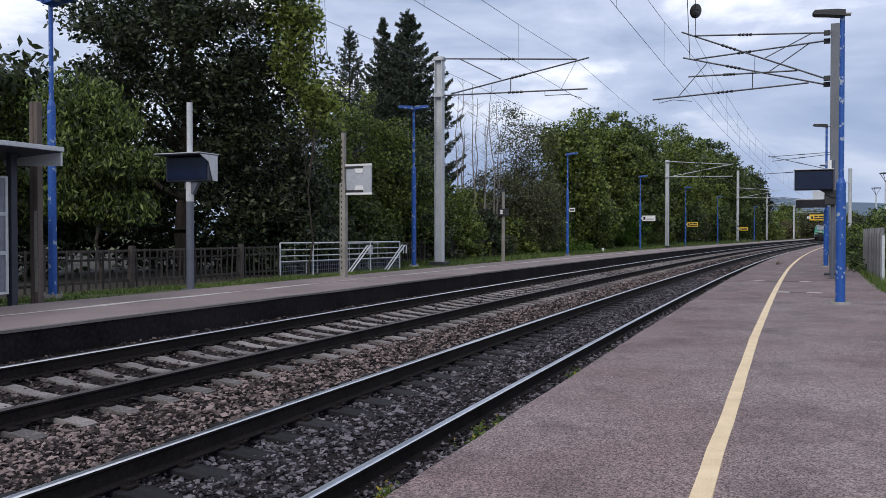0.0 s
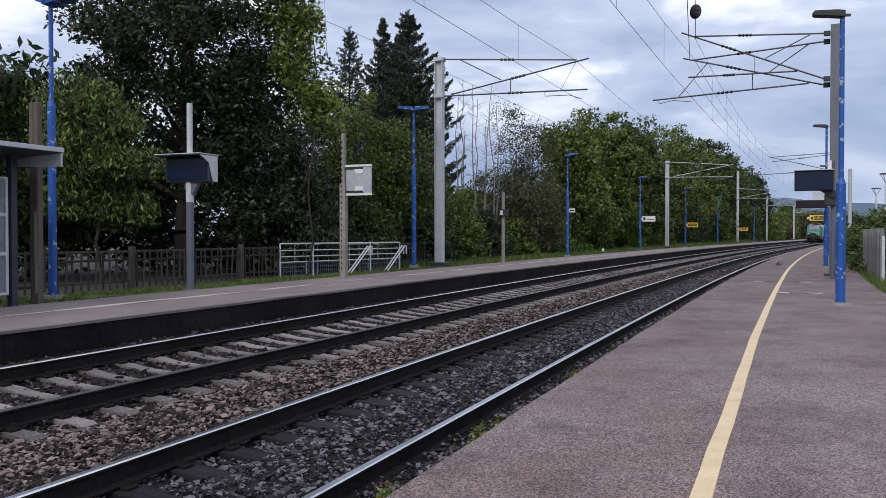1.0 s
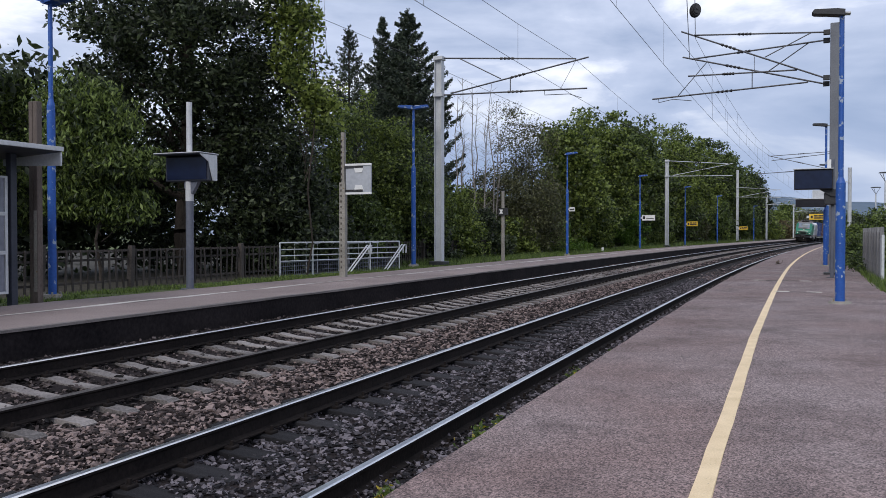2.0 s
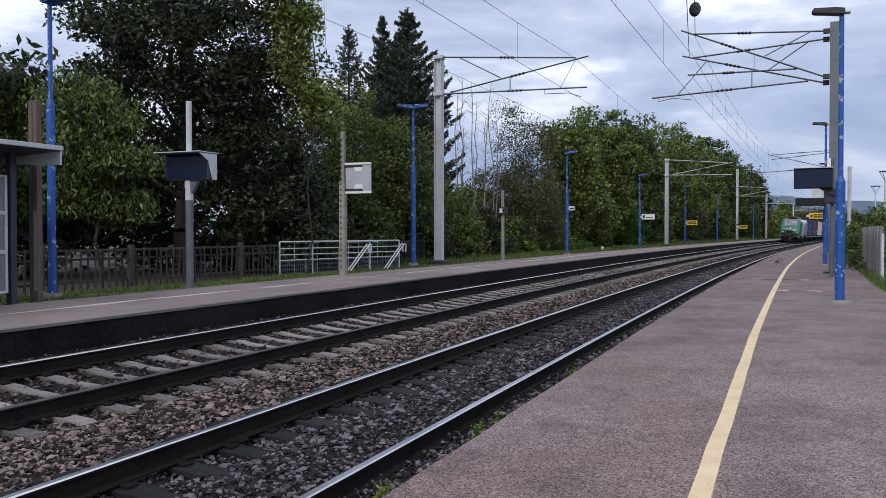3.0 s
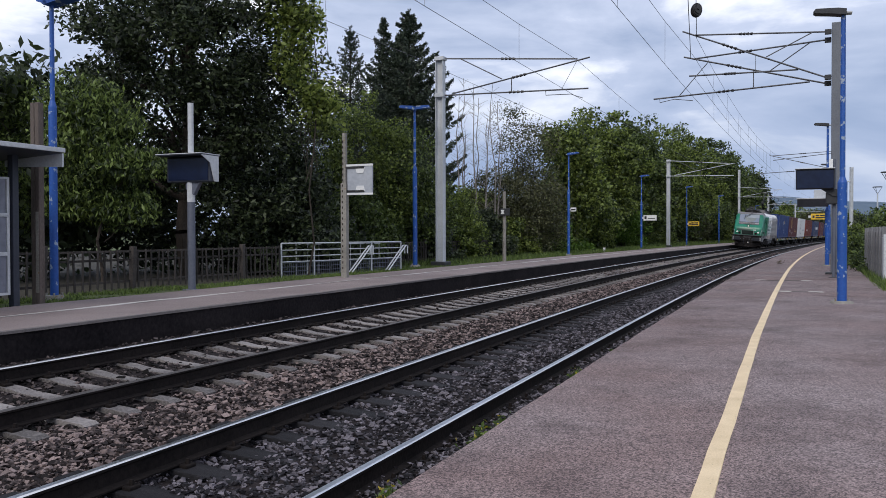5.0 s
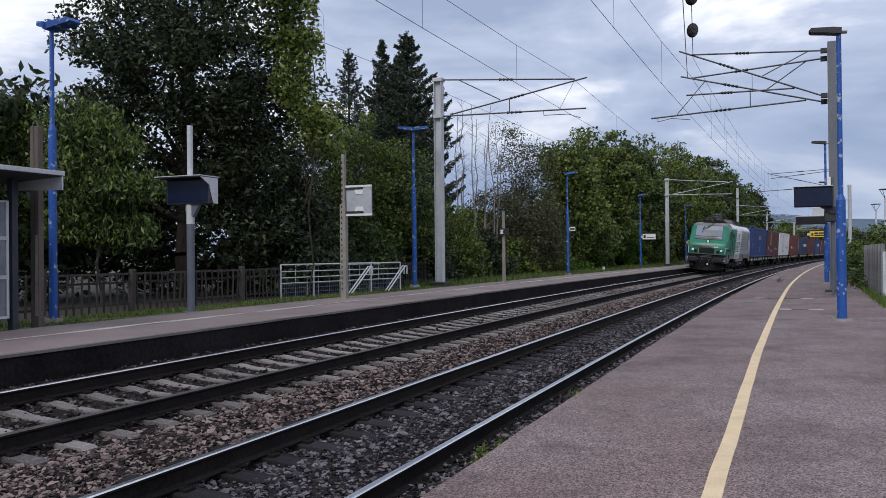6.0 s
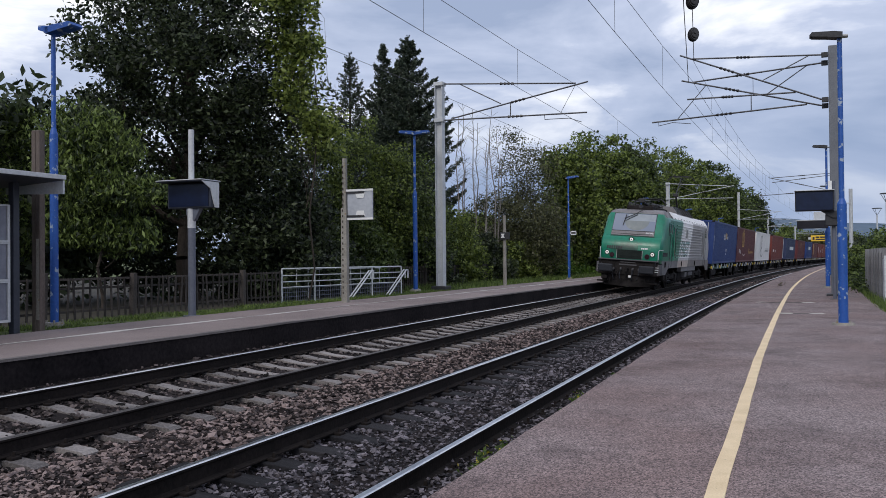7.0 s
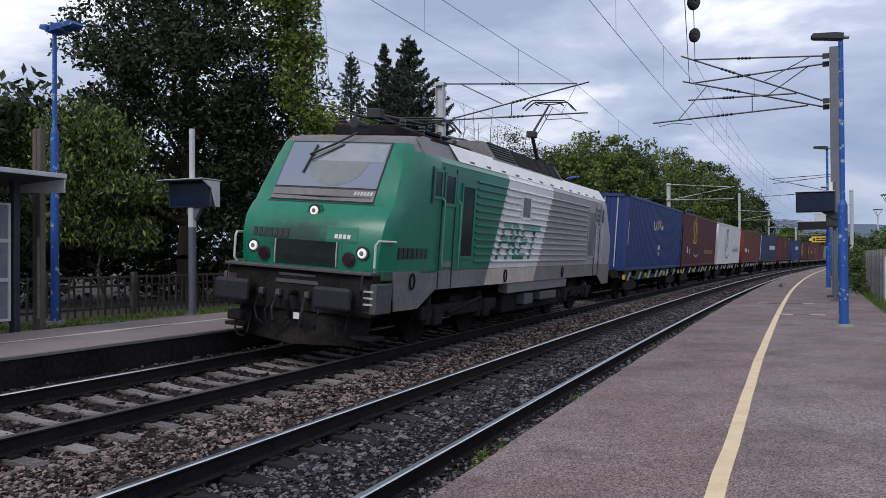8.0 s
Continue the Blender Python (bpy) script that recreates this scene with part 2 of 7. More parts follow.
def prism(bm, outline, y0, y1, axis="y", mat=0):
    """A solid from an outline of (u, v) pulled along an axis: y: u=x v=z; x: u=y v=z; z: u=x v=y."""
    put = {"y": lambda u, v, w: (u, w, v), "x": lambda u, v, w: (w, u, v), "z": lambda u, v, w: (u, v, w)}[axis]
    a = [bm.verts.new(put(u, v, y0)) for u, v in outline]
    b = [bm.verts.new(put(u, v, y1)) for u, v in outline]
    n = len(outline)
    fs = [bm.faces.new(a), bm.faces.new(b[::-1])]
    fs += [bm.faces.new((a[i], b[i], b[(i + 1) % n], a[(i + 1) % n])) for i in range(n)]
    for f in fs:
        f.material_index = mat
    return bm


def ball(bm, c, r, sub=2, squash=1.0):
    v = bmesh.ops.create_icosphere(bm, subdivisions=sub, radius=r)["verts"]
    bmesh.ops.transform(bm, matrix=Matrix.Translation(c) @ Matrix.Diagonal((1, 1, squash, 1)), verts=v)
    return bm


def sweep(name, profile, s0, s1, step, material, closed=True, parent=None, label="", jitter=0.0, mats=None, drift=None):
    """Pull a profile of (lat, z) along the line."""
    n = len(profile)
    cuts = list(np.arange(s0, s1, step)) + [s1]
    verts, faces, idx = [], [], []
    for i, s in enumerate(cuts):
        for k, (lat, z) in enumerate(profile):
            w = jitter * noise.noise(Vector((s * 0.9, lat * 2, k))) if jitter else 0
            verts.append(plan(s, lat + w + (drift(s) if drift else 0.0), z + w * 0.6))
    for i in range(len(cuts) - 1):
        for k in range(n if closed else n - 1):
            q = (k + 1) % n
            faces.append((i * n + k, i * n + q, (i + 1) * n + q, (i + 1) * n + k))
            idx.append(mats[k] if mats else 0)
    if closed:
        faces += [tuple(range(n))[::-1], tuple(range((len(cuts) - 1) * n, len(cuts) * n))]
        idx += [0, 0]
    ob = raw(name, verts, faces, material, parent, label)
    ob.data.polygons.foreach_set("material_index", idx)
    bm = bmesh.new()
    bm.from_mesh(ob.data)
    bmesh.ops.recalc_face_normals(bm, faces=bm.faces)
    bm.to_mesh(ob.data)
    bm.free()
    return ob


def structure(ob, label, category):
    return tagged(ob, label, category, kind="structure")


# ---- the ground, the beds and the platforms ----
bm = bmesh.new()
bmesh.ops.create_grid(bm, x_segments=40, y_segments=40, size=3500)
for v in bm.verts:
    v.co.z = -0.75
structure(part("ground", bm, M["grass_ground"]), "flat green land round the railway line", "ground")
structure(sweep("verge_left", [(8.55, Z_L - 0.03), (10.95, Z_L - 0.06), (14, 0.45), (40, 0.3), (90, -0.6), (8.55, -0.6)], -60, 420, 3, [M["grass_ground"], M["shaded_litter"]], jitter=0.12, mats=[0, 1, 1, 1, 1, 0]),
          "grassy verge behind the far platform", "grass verge")
structure(sweep("verge_right", [(-5.0, Z_R - 0.04), (-7.5, 0.2), (-40, 0.0), (-90, -0.7), (-5.0, -0.7)], -60, 420, 3, M["grass_ground"], jitter=0.08),
          "grassy verge beside the near platform", "grass verge")
BED = [(LAT_R + 0.02, -0.24), (-0.25, -0.19), (0.2, -0.17), (0.7, -0.120), (1.05, -0.120), (1.2, -0.135), (1.4, -0.135), (1.9, -0.10), (2.5, -0.035), (2.95, -0.055), (3.2, -0.115),
       (3.45, -0.115), (3.95, -0.06), (5.0, 0.025), (5.4, 0.07), (LAT_L - 0.02, 0.15), (LAT_L - 0.02, -0.7), (LAT_R + 0.02, -0.7)]
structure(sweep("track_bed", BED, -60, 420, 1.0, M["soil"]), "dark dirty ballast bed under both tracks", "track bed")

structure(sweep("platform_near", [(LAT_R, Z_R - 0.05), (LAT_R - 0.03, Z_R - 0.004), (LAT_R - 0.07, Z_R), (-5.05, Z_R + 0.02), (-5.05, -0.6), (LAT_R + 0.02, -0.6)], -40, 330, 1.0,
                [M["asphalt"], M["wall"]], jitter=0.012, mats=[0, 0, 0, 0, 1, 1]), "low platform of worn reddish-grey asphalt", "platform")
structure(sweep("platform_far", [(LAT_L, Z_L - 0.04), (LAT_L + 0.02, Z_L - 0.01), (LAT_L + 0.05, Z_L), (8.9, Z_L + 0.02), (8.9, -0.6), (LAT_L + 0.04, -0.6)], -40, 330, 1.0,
                [M["asphalt_l"], M["wall"]], jitter=0.012, mats=[1, 1, 0, 0, 1, 1]), "raised far platform of reddish asphalt with a near-black wall", "platform")
structure(sweep("platform_edging", [(LAT_L - 0.03, Z_L - 0.035), (LAT_L - 0.028, Z_L + 0.002), (LAT_L + 0.05, Z_L + 0.006), (LAT_L + 0.05, Z_L - 0.035)], -40, 330, 1.0,
                M["nosing"], jitter=0.015), "worn pale edging along the far platform", "platform edge")
structure(sweep("yellow_line", [(0.058, Z_R + 0.006), (0.058, Z_R + 0.016), (-0.058, Z_R + 0.016), (-0.058, Z_R + 0.006)], -40, 260, 0.5, M["yellow"], jitter=0.010,
                drift=lambda s: float(np.interp(s, [4.9, 8.3, 12.7, 17.5, 28.0, 39.9, 69.0], [-2.520, -2.520, -2.497, -2.502, -2.490, -2.450, -2.452]))),
          "faded yellow safety line painted on asphalt", "painted line")
structure(sweep("white_line", [(7.64, Z_L + 0.012), (7.64, Z_L + 0.02), (7.56, Z_L + 0.02), (7.56, Z_L + 0.012)], -40, 260, 1.0, M["white_line"], jitter=0.03),
          "worn white line painted along the far platform", "painted line")

# ---- rails and sleepers ----
RAIL = [(-0.036, 0.0), (0.036, 0.0), (0.036, -0.03), (0.01, -0.048), (0.01, -0.145), (0.07, -0.16), (0.07, -0.172), (-0.07, -0.172), (-0.07, -0.16), (-0.01, -0.145), (-0.01, -0.048), (-0.036, -0.03)]


def rail(lat, z, label, head):
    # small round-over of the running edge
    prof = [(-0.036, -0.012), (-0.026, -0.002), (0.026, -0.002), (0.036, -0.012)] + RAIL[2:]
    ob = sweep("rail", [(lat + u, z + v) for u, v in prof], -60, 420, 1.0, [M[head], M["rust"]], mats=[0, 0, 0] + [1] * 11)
    return tagged(ob, label, "rail", "running rails", "structure")


for lat, z, head in ((0, 0, "steel"), (GAUGE, CANT, "steel"), (FAR, LIFT, "dullsteel"), (FAR + GAUGE, LIFT + CANT, "steel")):
    rail(lat, z, "steel rail with a bright worn head and rusty sides" if head == "steel" else "steel rail with a dull brown head and rusty sides", head)

TILT = math.atan2(CANT, GAUGE)


def sleeper_mesh(kind):
    bm = bmesh.new()
    if kind == "concrete":
        prism(bm, [(-1.20, -0.42), (1.20, -0.42), (1.20, -0.205), (1.15, -0.185), (0.5, -0.185), (0.3, -0.205), (-0.3, -0.205), (-0.5, -0.185), (-1.15, -0.185), (-1.20, -0.205)], -0.095, 0.095)
    else:
        box(bm, -1.25, 1.25, -0.125, 0.125, -0.40, -0.182, 0.012)
    me = finish(bm, "sleeper", M["concrete"] if kind == "concrete" else M["timber"])
    bm = bmesh.new()
    for c in (-GAUGE / 2, GAUGE / 2):
        for d in (-1, 1):
            box(bm, c + d * 0.115 - 0.04, c + d * 0.115 + 0.04, -0.06, 0.06, -0.2, -0.155, 0.012)
            tube(bm, (c + d * 0.115, 0, -0.17), (c + d * 0.115, 0, -0.115), 0.022, 0.016, 6)
    return me, finish(bm, "rail_clip", M["rust"])


def lay_sleepers(lat, z, kind, s_first, label):
    me, clips = sleeper_mesh(kind)
    track = thing("sleeper_row", label, "sleepers", kind="structure")
    n = int((200 - s_first) / 0.6)
    verts, faces, cv, cf = [], [], [], []
    for i in range(-14, n):
        s = s_first + i * 0.6
        m = stand(s, lat, z, random.uniform(-1.2, 1.2)) @ Matrix.Rotation(TILT, 4, "Y")
        if s < 52:
            for name, data in (("sleeper", me), ("rail_clip", clips)):
                ob = new(name, data)
                ob.parent, ob.matrix_basis = track, m
        else:
            for data, V, F in ((me, verts, faces), (clips, cv, cf)):
                if data is clips and s > 90:
                    continue
                k = len(V)
                V += [m @ q.co for q in data.vertices]
                F += [[k + j for j in f.vertices] for f in data.polygons]
    tagged(raw("sleeper_run", verts, faces, me.materials[0], track), kind="stuff")
    tagged(raw("rail_clip_run", cv, cf, M["rust"], track), kind="stuff")


lay_sleepers(FAR + GAUGE / 2, LIFT + CANT / 2, "concrete", 6.3, "row of pale concrete sleepers in the ballast")
lay_sleepers(GAUGE / 2, CANT / 2, "timber", 6.0, "row of dark tarred wooden sleepers in the ballast")


def ballast(count, s0, s1, lat0, lat1, size, seed, material, label):
    """Broken stones, each a lump of eight jittered corners, lying in the bed."""
    rng = np.random.default_rng(seed)
    s = s0 + (s1 - s0) * rng.random(count) ** 1.7
    lat = lat0 + (lat1 - lat0) * rng.random(count) + rng.normal(size=count) * 0.05
    lat = np.clip(lat, LAT_R + 0.06, LAT_L - 0.06)
    r = size * (0.5 + 1.0 * rng.random(count) ** 2.2)
    z = np.interp(lat, [q[0] for q in BED[:16]], [q[1] for q in BED[:16]])
    flat = np.array([1.0, 1.0, 0.62])
    z = z + (rng.random(count) - 0.3) * 0.035
    # most of the stones lie between the sleepers
    keep = np.ones(count, bool)
    for c, first, half, bare in ((GAUGE / 2, 6.0, 1.22, 0.12), (FAR + GAUGE / 2, 6.3, 1.15, 0.72)):
        gap = abs((s - first + 0.3) % 0.6 - 0.3)
        keep &= ~((abs(lat - c) < half) & (gap < 0.11) & (rng.random(count) < bare))
    keep &= ~((lat > 1.12) & (lat < 1.45) & (abs((s - 6.0 + 0.3) % 0.6 - 0.3) < 0.12) & (rng.random(count) < 0.85))
    keep &= ~((lat > 3.15) & (lat < 3.7) & (abs((s - 6.3 + 0.3) % 0.6 - 0.3) < 0.11) & (rng.random(count) < 0.93))
    name = "ballast"
    s, lat, r, z, count = s[keep], lat[keep], r[keep], z[keep], int(keep.sum())
    x = np.interp(s, SS, XX) - np.cos(np.interp(s, SS, TH)) * lat
    y = np.interp(s, SS, YY) + np.sin(np.interp(s, SS, TH)) * lat
    corner = np.array([(a, b, c) for a in (-1, 1) for b in (-1, 1) for c in (-1, 1)], float)
    q = corner[None] * (0.3 + 0.7 * rng.random((count, 8, 3))) * r[:, None, None] * (0.42 + 1.05 * rng.random((count, 1, 3)))
    ang = rng.random((count, 3)) * 6.28
    ca, sa = np.cos(ang), np.sin(ang)
    for ax, (i, j) in enumerate(((0, 1), (1, 2), (0, 2))):
        u, w = q[:, :, i].copy(), q[:, :, j].copy()
        q[:, :, i] = u * ca[:, ax, None] - w * sa[:, ax, None]
        q[:, :, j] = u * sa[:, ax, None] + w * ca[:, ax, None]
    q *= flat
    q += np.stack([x, y, z], 1)[:, None]
    face = np.array([(0, 1, 3, 2), (4, 6, 7, 5), (0, 4, 5, 1), (2, 3, 7, 6), (0, 2, 6, 4), (1, 5, 7, 3)])
    f = (face[None] + 8 * np.arange(count)[:, None, None]).reshape(-1, 4)
    me = bpy.data.meshes.new(name)
    v = q.reshape(-1, 3)
    me.vertices.add(len(v))
    me.vertices.foreach_set("co", v.ravel())
    me.loops.add(f.size)
    me.loops.foreach_set("vertex_index", f.ravel().astype(np.int32))
    me.polygons.add(len(f))
    me.polygons.foreach_set("loop_start", np.arange(0, f.size, 4, dtype=np.int32))
    me.materials.append(M[material])
    me.update(calc_edges=True)
    me.shade_flat()
    ob = new(name, me)
    return tagged(ob, label, "ballast", kind="stuff")


ballast(44000, 3.2, 40.0, LAT_R, 1.75, 0.0245, 1, "stone_grey", "small blue-grey ballast stones of the near track")
ballast(34000, 4.2, 44.0, 1.6, 3.5, 0.030, 2, "stone_brown", "rusty brown and grey ballast stones between the tracks")
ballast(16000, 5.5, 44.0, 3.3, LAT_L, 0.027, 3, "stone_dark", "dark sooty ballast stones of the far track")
ballast(8000, 36.0, 110.0, LAT_R, LAT_L, 0.05, 4, "stone_brown", "brown and grey ballast stones further along")
ballast(3500, 3.6, -14.0, LAT_R, 1.75, 0.030, 5, "stone_grey", "blue-grey ballast stones behind the standpoint")
ballast(3500, 4.6, -14.0, 1.6, 3.5, 0.034, 6, "stone_brown", "brown ballast stones behind the standpoint")
ballast(2500, 5.8, -14.0, 3.3, LAT_L, 0.032, 7, "stone_dark", "sooty ballast stones behind the standpoint")

# ---- more materials ----
M.update(
    pale=surface("pale_grey_paint", (0.42, 0.43, 0.45), (0.58, 0.59, 0.61), 0.5, fine=20, coarse=2, bump=0.05),
    slate=surface("slate_blue_post", (0.075, 0.085, 0.115), (0.12, 0.13, 0.165), 0.5, fine=20, coarse=2, bump=0.05),
    darkcase=surface("black_display_case", (0.007, 0.007, 0.011), (0.016, 0.015, 0.022), 0.45, fine=6, coarse=2, bump=0.02, spec=0.3),
    screen=surface("dark_screen", (0.005, 0.008, 0.024), (0.010, 0.017, 0.048), 0.18, fine=6, coarse=2, bump=0, spec=0.4),
    signface=surface("grey_board_back", (0.30, 0.32, 0.36), (0.42, 0.44, 0.48), 0.6, fine=12, coarse=2, bump=0.03),
    white=surface("white_sign", (0.62, 0.62, 0.62), (0.75, 0.75, 0.74), 0.5, fine=20, coarse=3, bump=0.03),
    signyellow=surface("yellow_sign", (0.62, 0.38, 0.02), (0.78, 0.50, 0.04), 0.5, fine=20, coarse=3, bump=0.03),
    ink=surface("black_print", (0.01, 0.01, 0.012), (0.03, 0.03, 0.035), 0.6, fine=20, coarse=3, bump=0),
    oldwood=surface("weathered_pole_wood", (0.055, 0.042, 0.036), (0.15, 0.12, 0.105), 0.9, fine=30, coarse=1.5, bump=0.4, stretch=(4, 4, 0.5)),
    postconc=surface("old_concrete_post", (0.16, 0.15, 0.13), (0.33, 0.31, 0.28), 0.9, fine=30, coarse=2, bump=0.3, spots=(0.22, 0.14, 0.05), spot_at=0.66),
    # weathered wood, with the shade round the fence taken into its colour
    fencewood=surface("shaded_fence_wood", (0.017, 0.014, 0.013), (0.066, 0.055, 0.050), 0.9, fine=30, coarse=2, bump=0.3, piece=0.3),
    panelconc=surface("concrete_fence_panel", (0.11, 0.11, 0.12), (0.22, 0.22, 0.23), 0.9, fine=25, coarse=1.5, bump=0.25, piece=0.2),
    shelter=surface("shelter_slate_paint", (0.012, 0.015, 0.026), (0.03, 0.034, 0.05), 0.5, fine=20, coarse=2, bump=0.05),
    panel=surface("shelter_panel", (0.13, 0.135, 0.17), (0.22, 0.225, 0.27), 0.35, fine=10, coarse=1.5, bump=0.03),
    bark=surface("bark", (0.018, 0.014, 0.011), (0.07, 0.055, 0.045), 0.95, fine=14, coarse=2, bump=0.6, stretch=(3, 3, 0.6)),
    palebark=surface("pale_bare_bark", (0.10, 0.09, 0.085), (0.24, 0.22, 0.20), 0.9, fine=14, coarse=2, bump=0.4),
    # the blue of distance haze is mixed into the hills' own colour
    hill=surface("hazy_wooded_hill", (0.06, 0.10, 0.15), (0.10, 0.145, 0.20), 1.0, fine=0.05, coarse=0.008, bump=0),
    insul=surface("brown_insulator", (0.012, 0.012, 0.014), (0.03, 0.028, 0.03), 0.3, fine=20, coarse=2, bump=0),
)


def leafy(name, low, high, tr=0.3):
    return surface(name, low, high, 0.55, fine=3, coarse=0.5, bump=0, island=0.7, translucent=tr)


LEAF = dict(
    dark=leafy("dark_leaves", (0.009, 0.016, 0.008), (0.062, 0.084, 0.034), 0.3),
    droop=leafy("yellowish_walnut_leaves", (0.018, 0.034, 0.008), (0.185, 0.250, 0.062)),
    mid=leafy("green_leaves", (0.030, 0.050, 0.010), (0.200, 0.255, 0.055), 0.4),
    # yellow-green with the sunlight on the big crown's edge painted in
    sunlit=leafy("sunlit_crown_leaves", (0.035, 0.058, 0.010), (0.270, 0.330, 0.075), 0.5),
    lush=leafy("deep_green_leaves", (0.020, 0.036, 0.009), (0.115, 0.160, 0.036)),
    olive=leafy("olive_leaves", (0.030, 0.034, 0.014), (0.105, 0.110, 0.045)),
    bright=leafy("bright_green_leaves", (0.050, 0.105, 0.012), (0.135, 0.235, 0.025)),
    spruce=leafy("spruce_needles", (0.012, 0.022, 0.015), (0.062, 0.085, 0.050), 0.15),
    rusty=leafy("browning_leaves", (0.045, 0.038, 0.018), (0.15, 0.115, 0.05)),
    grass=leafy("grass_blades", (0.040, 0.070, 0.012), (0.145, 0.205, 0.042)),
    yellow=leafy("yellow_flowers", (0.25, 0.19, 0.02), (0.5, 0.4, 0.04)),
)

# ---- masts, brackets and wires of the overhead line ----


def h_beam(bm, w, d, z0, z1, t=0.02):
    box(bm, -w / 2, -w / 2 + t, -d / 2, d / 2, z0, z1)
    box(bm, w / 2 - t, w / 2, -d / 2, d / 2, z0, z1)
    box(bm, -w / 2 + t, w / 2 - t, -t / 2, t / 2, z0, z1)
    return bm


def insulated_tube(parent, a, b, r=0.028, at=0.5, name="bracket_tube", metal="wire"):
    a, b = Vector(a), Vector(b)
    tb = part(name, tube(bmesh.new(), a, b, r, r, 8), M[metal], parent)
    bm = bmesh.new()
    for k in range(4):
        c = a.lerp(b, at + (k - 1.5) * 0.028)
        e = (b - a).normalized() * 0.05
        tube(bm, c - e, c + e, r * 2.0, r * 1.3, 8)
    part("insulator", bm, M["insul"], tb, "dark ribbed insulator")
    return tb


def cantilever(parent, face, z, metal="wire"):
    """The hinged bracket over one track, reaching to the right from the mast's face (local x)."""
    insulated_tube(parent, (face, 0, z + 7.9), (5.35, 0, z + 7.46), at=0.5, name="top_tube", metal=metal)
    insulated_tube(parent, (face + 0.4, 0, z + 6.55), (5.8, 0, z + 7.48), at=0.5, name="stay_tube", metal=metal)
    insulated_tube(parent, (face, 0, z + 6.5), (5.75, 0, z + 6.38), at=0.52, name="register_tube", metal=metal)
    part("drop_tube", tube(bmesh.new(), (2.87, 0, z + 6.98), (2.87, 0, z + 6.44), 0.02), M["wire"], parent)
    part("brace", tube(bmesh.new(), (0.85, 0, z + 7.83), (2.5, 0, z + 6.95), 0.02), M["wire"], parent)
    part("hanger_wire", tube(bmesh.new(), (4.75, 0, z + 6.38), (5.35, 0, z + 7.42), 0.008), M["wire"], parent)
    bm = chain(bmesh.new(), [(4.18, 0, z + 6.39), (4.18, 0, z + 6.24), (5.1, 0, z + 6.22), (5.55, 0, z + 6.05)], 0.014)
    part("steady_arm", bm, M["wire"], parent)


def line_mast(s, lat, height, material, label, arm=True):
    mast = thing("catenary_mast", label, "catenary mast", stand(s, lat, Z_L), "overhead line masts")
    part("upright", h_beam(bmesh.new(), 0.30, 0.28, -0.25, height), material, mast)
    part("footing", box(bmesh.new(), -0.30, 0.30, -0.30, 0.30, -0.6, 0.15, 0.03), M["darksteel"], mast, "dark concrete footing")
    if arm:
        # far brackets get pale metal to paint the light they catch against trees
        cantilever(mast, 0.15, 0.0, "wire" if s < 60 else "galv")
        for z in (7.9, 6.5):
            part("clamp", box(bmesh.new(), -0.18, 0.2, -0.17, 0.17, z - 0.07, z + 0.07, 0.01), M["galv"], mast)
    return mast


line_mast(30.0, 9.73, 7.98, M["galv"], "pale galvanised steel mast with a hinged wire bracket")
line_mast(79.9, 9.8, 8.02, M["galv"], "pale galvanised steel mast with a hinged wire bracket")
line_mast(129.5, 9.9, 10.4, M["galv"], "tall pale galvanised mast with a hinged wire bracket")
line_mast(165.0, 9.8, 8.3, M["galv"], "pale galvanised mast far down the line")
line_mast(221.0, 9.8, 8.1, M["galv"], "pale galvanised mast far down the line")

# the grey double-bracket mast on the near platform: local x negative reaches over the near track
mast = thing("catenary_mast", "grey box mast with two crossed wire brackets", "catenary mast", stand(33.8, -4.09, Z_R), "overhead line masts")
part("upright", box(bmesh.new(), -0.13, 0.19, -0.15, 0.15, -0.25, 9.03, 0.015), M["greymast"], mast)
part("footing", box(bmesh.new(), -0.3, 0.3, -0.3, 0.3, -0.5, 0.09, 0.03), M["darksteel"], mast, "dark footing")
HUB = -4.09


def over(lat, z, y=0.0):
    return (-(lat - HUB), y, z - Z_R)


for y, rows in ((-0.45, [((-3.75, 8.97), (0.73, 9.22), 0.6), ((-3.75, 7.35), (1.19, 9.40), 0.66), ((-2.86, 7.69), (0.94, 7.70), 0.62)]),
                (0.3, [((-3.75, 8.74), (0.84, 8.48), 0.6), ((-3.75, 7.18), (1.24, 8.58), 0.63), ((-3.24, 7.27), (2.39, 7.03), 0.52)])):
    for (a, za), (b, zb), at in rows:
        insulated_tube(mast, over(a, za, y * 0.4), over(b, zb, y), 0.03, at)
    part("brace", tube(bmesh.new(), over(-3.3, rows[0][0][1], y * 0.5), over(-1.78, 7.74 if y > 0 else 8.19, y), 0.02), M["wire"], mast)
    part("drop_tube", tube(bmesh.new(), over(-1.3 if y > 0 else -1.42, 8.25 if y < 0 else 7.84, y), over(-1.3 if y > 0 else -1.42, 7.70 if y < 0 else 7.22, y), 0.018 if y > 0 else 0.009), M["wire"], mast)
    for z in (rows[0][0][1], rows[1][0][1]):
        part("hinge", box(bmesh.new(), -0.36, -0.14, y * 0.4 - 0.06, y * 0.4 + 0.06, z - Z_R - 0.10, z - Z_R + 0.08, 0.015), M["darksteel"], mast, "black hinge block")
part("steady_arm", chain(bmesh.new(), [over(2.15, 7.04, 0.3), over(2.15, 6.88, 0.3), over(1.6, 6.98, 0.3), over(0.9, 6.88, 0.3)], 0.014), M["wire"], mast)
part("hanger_wire", tube(bmesh.new(), over(1.45, 7.05, 0.3), over(0.35, 8.3, 0.3), 0.016), M["wire"], mast)
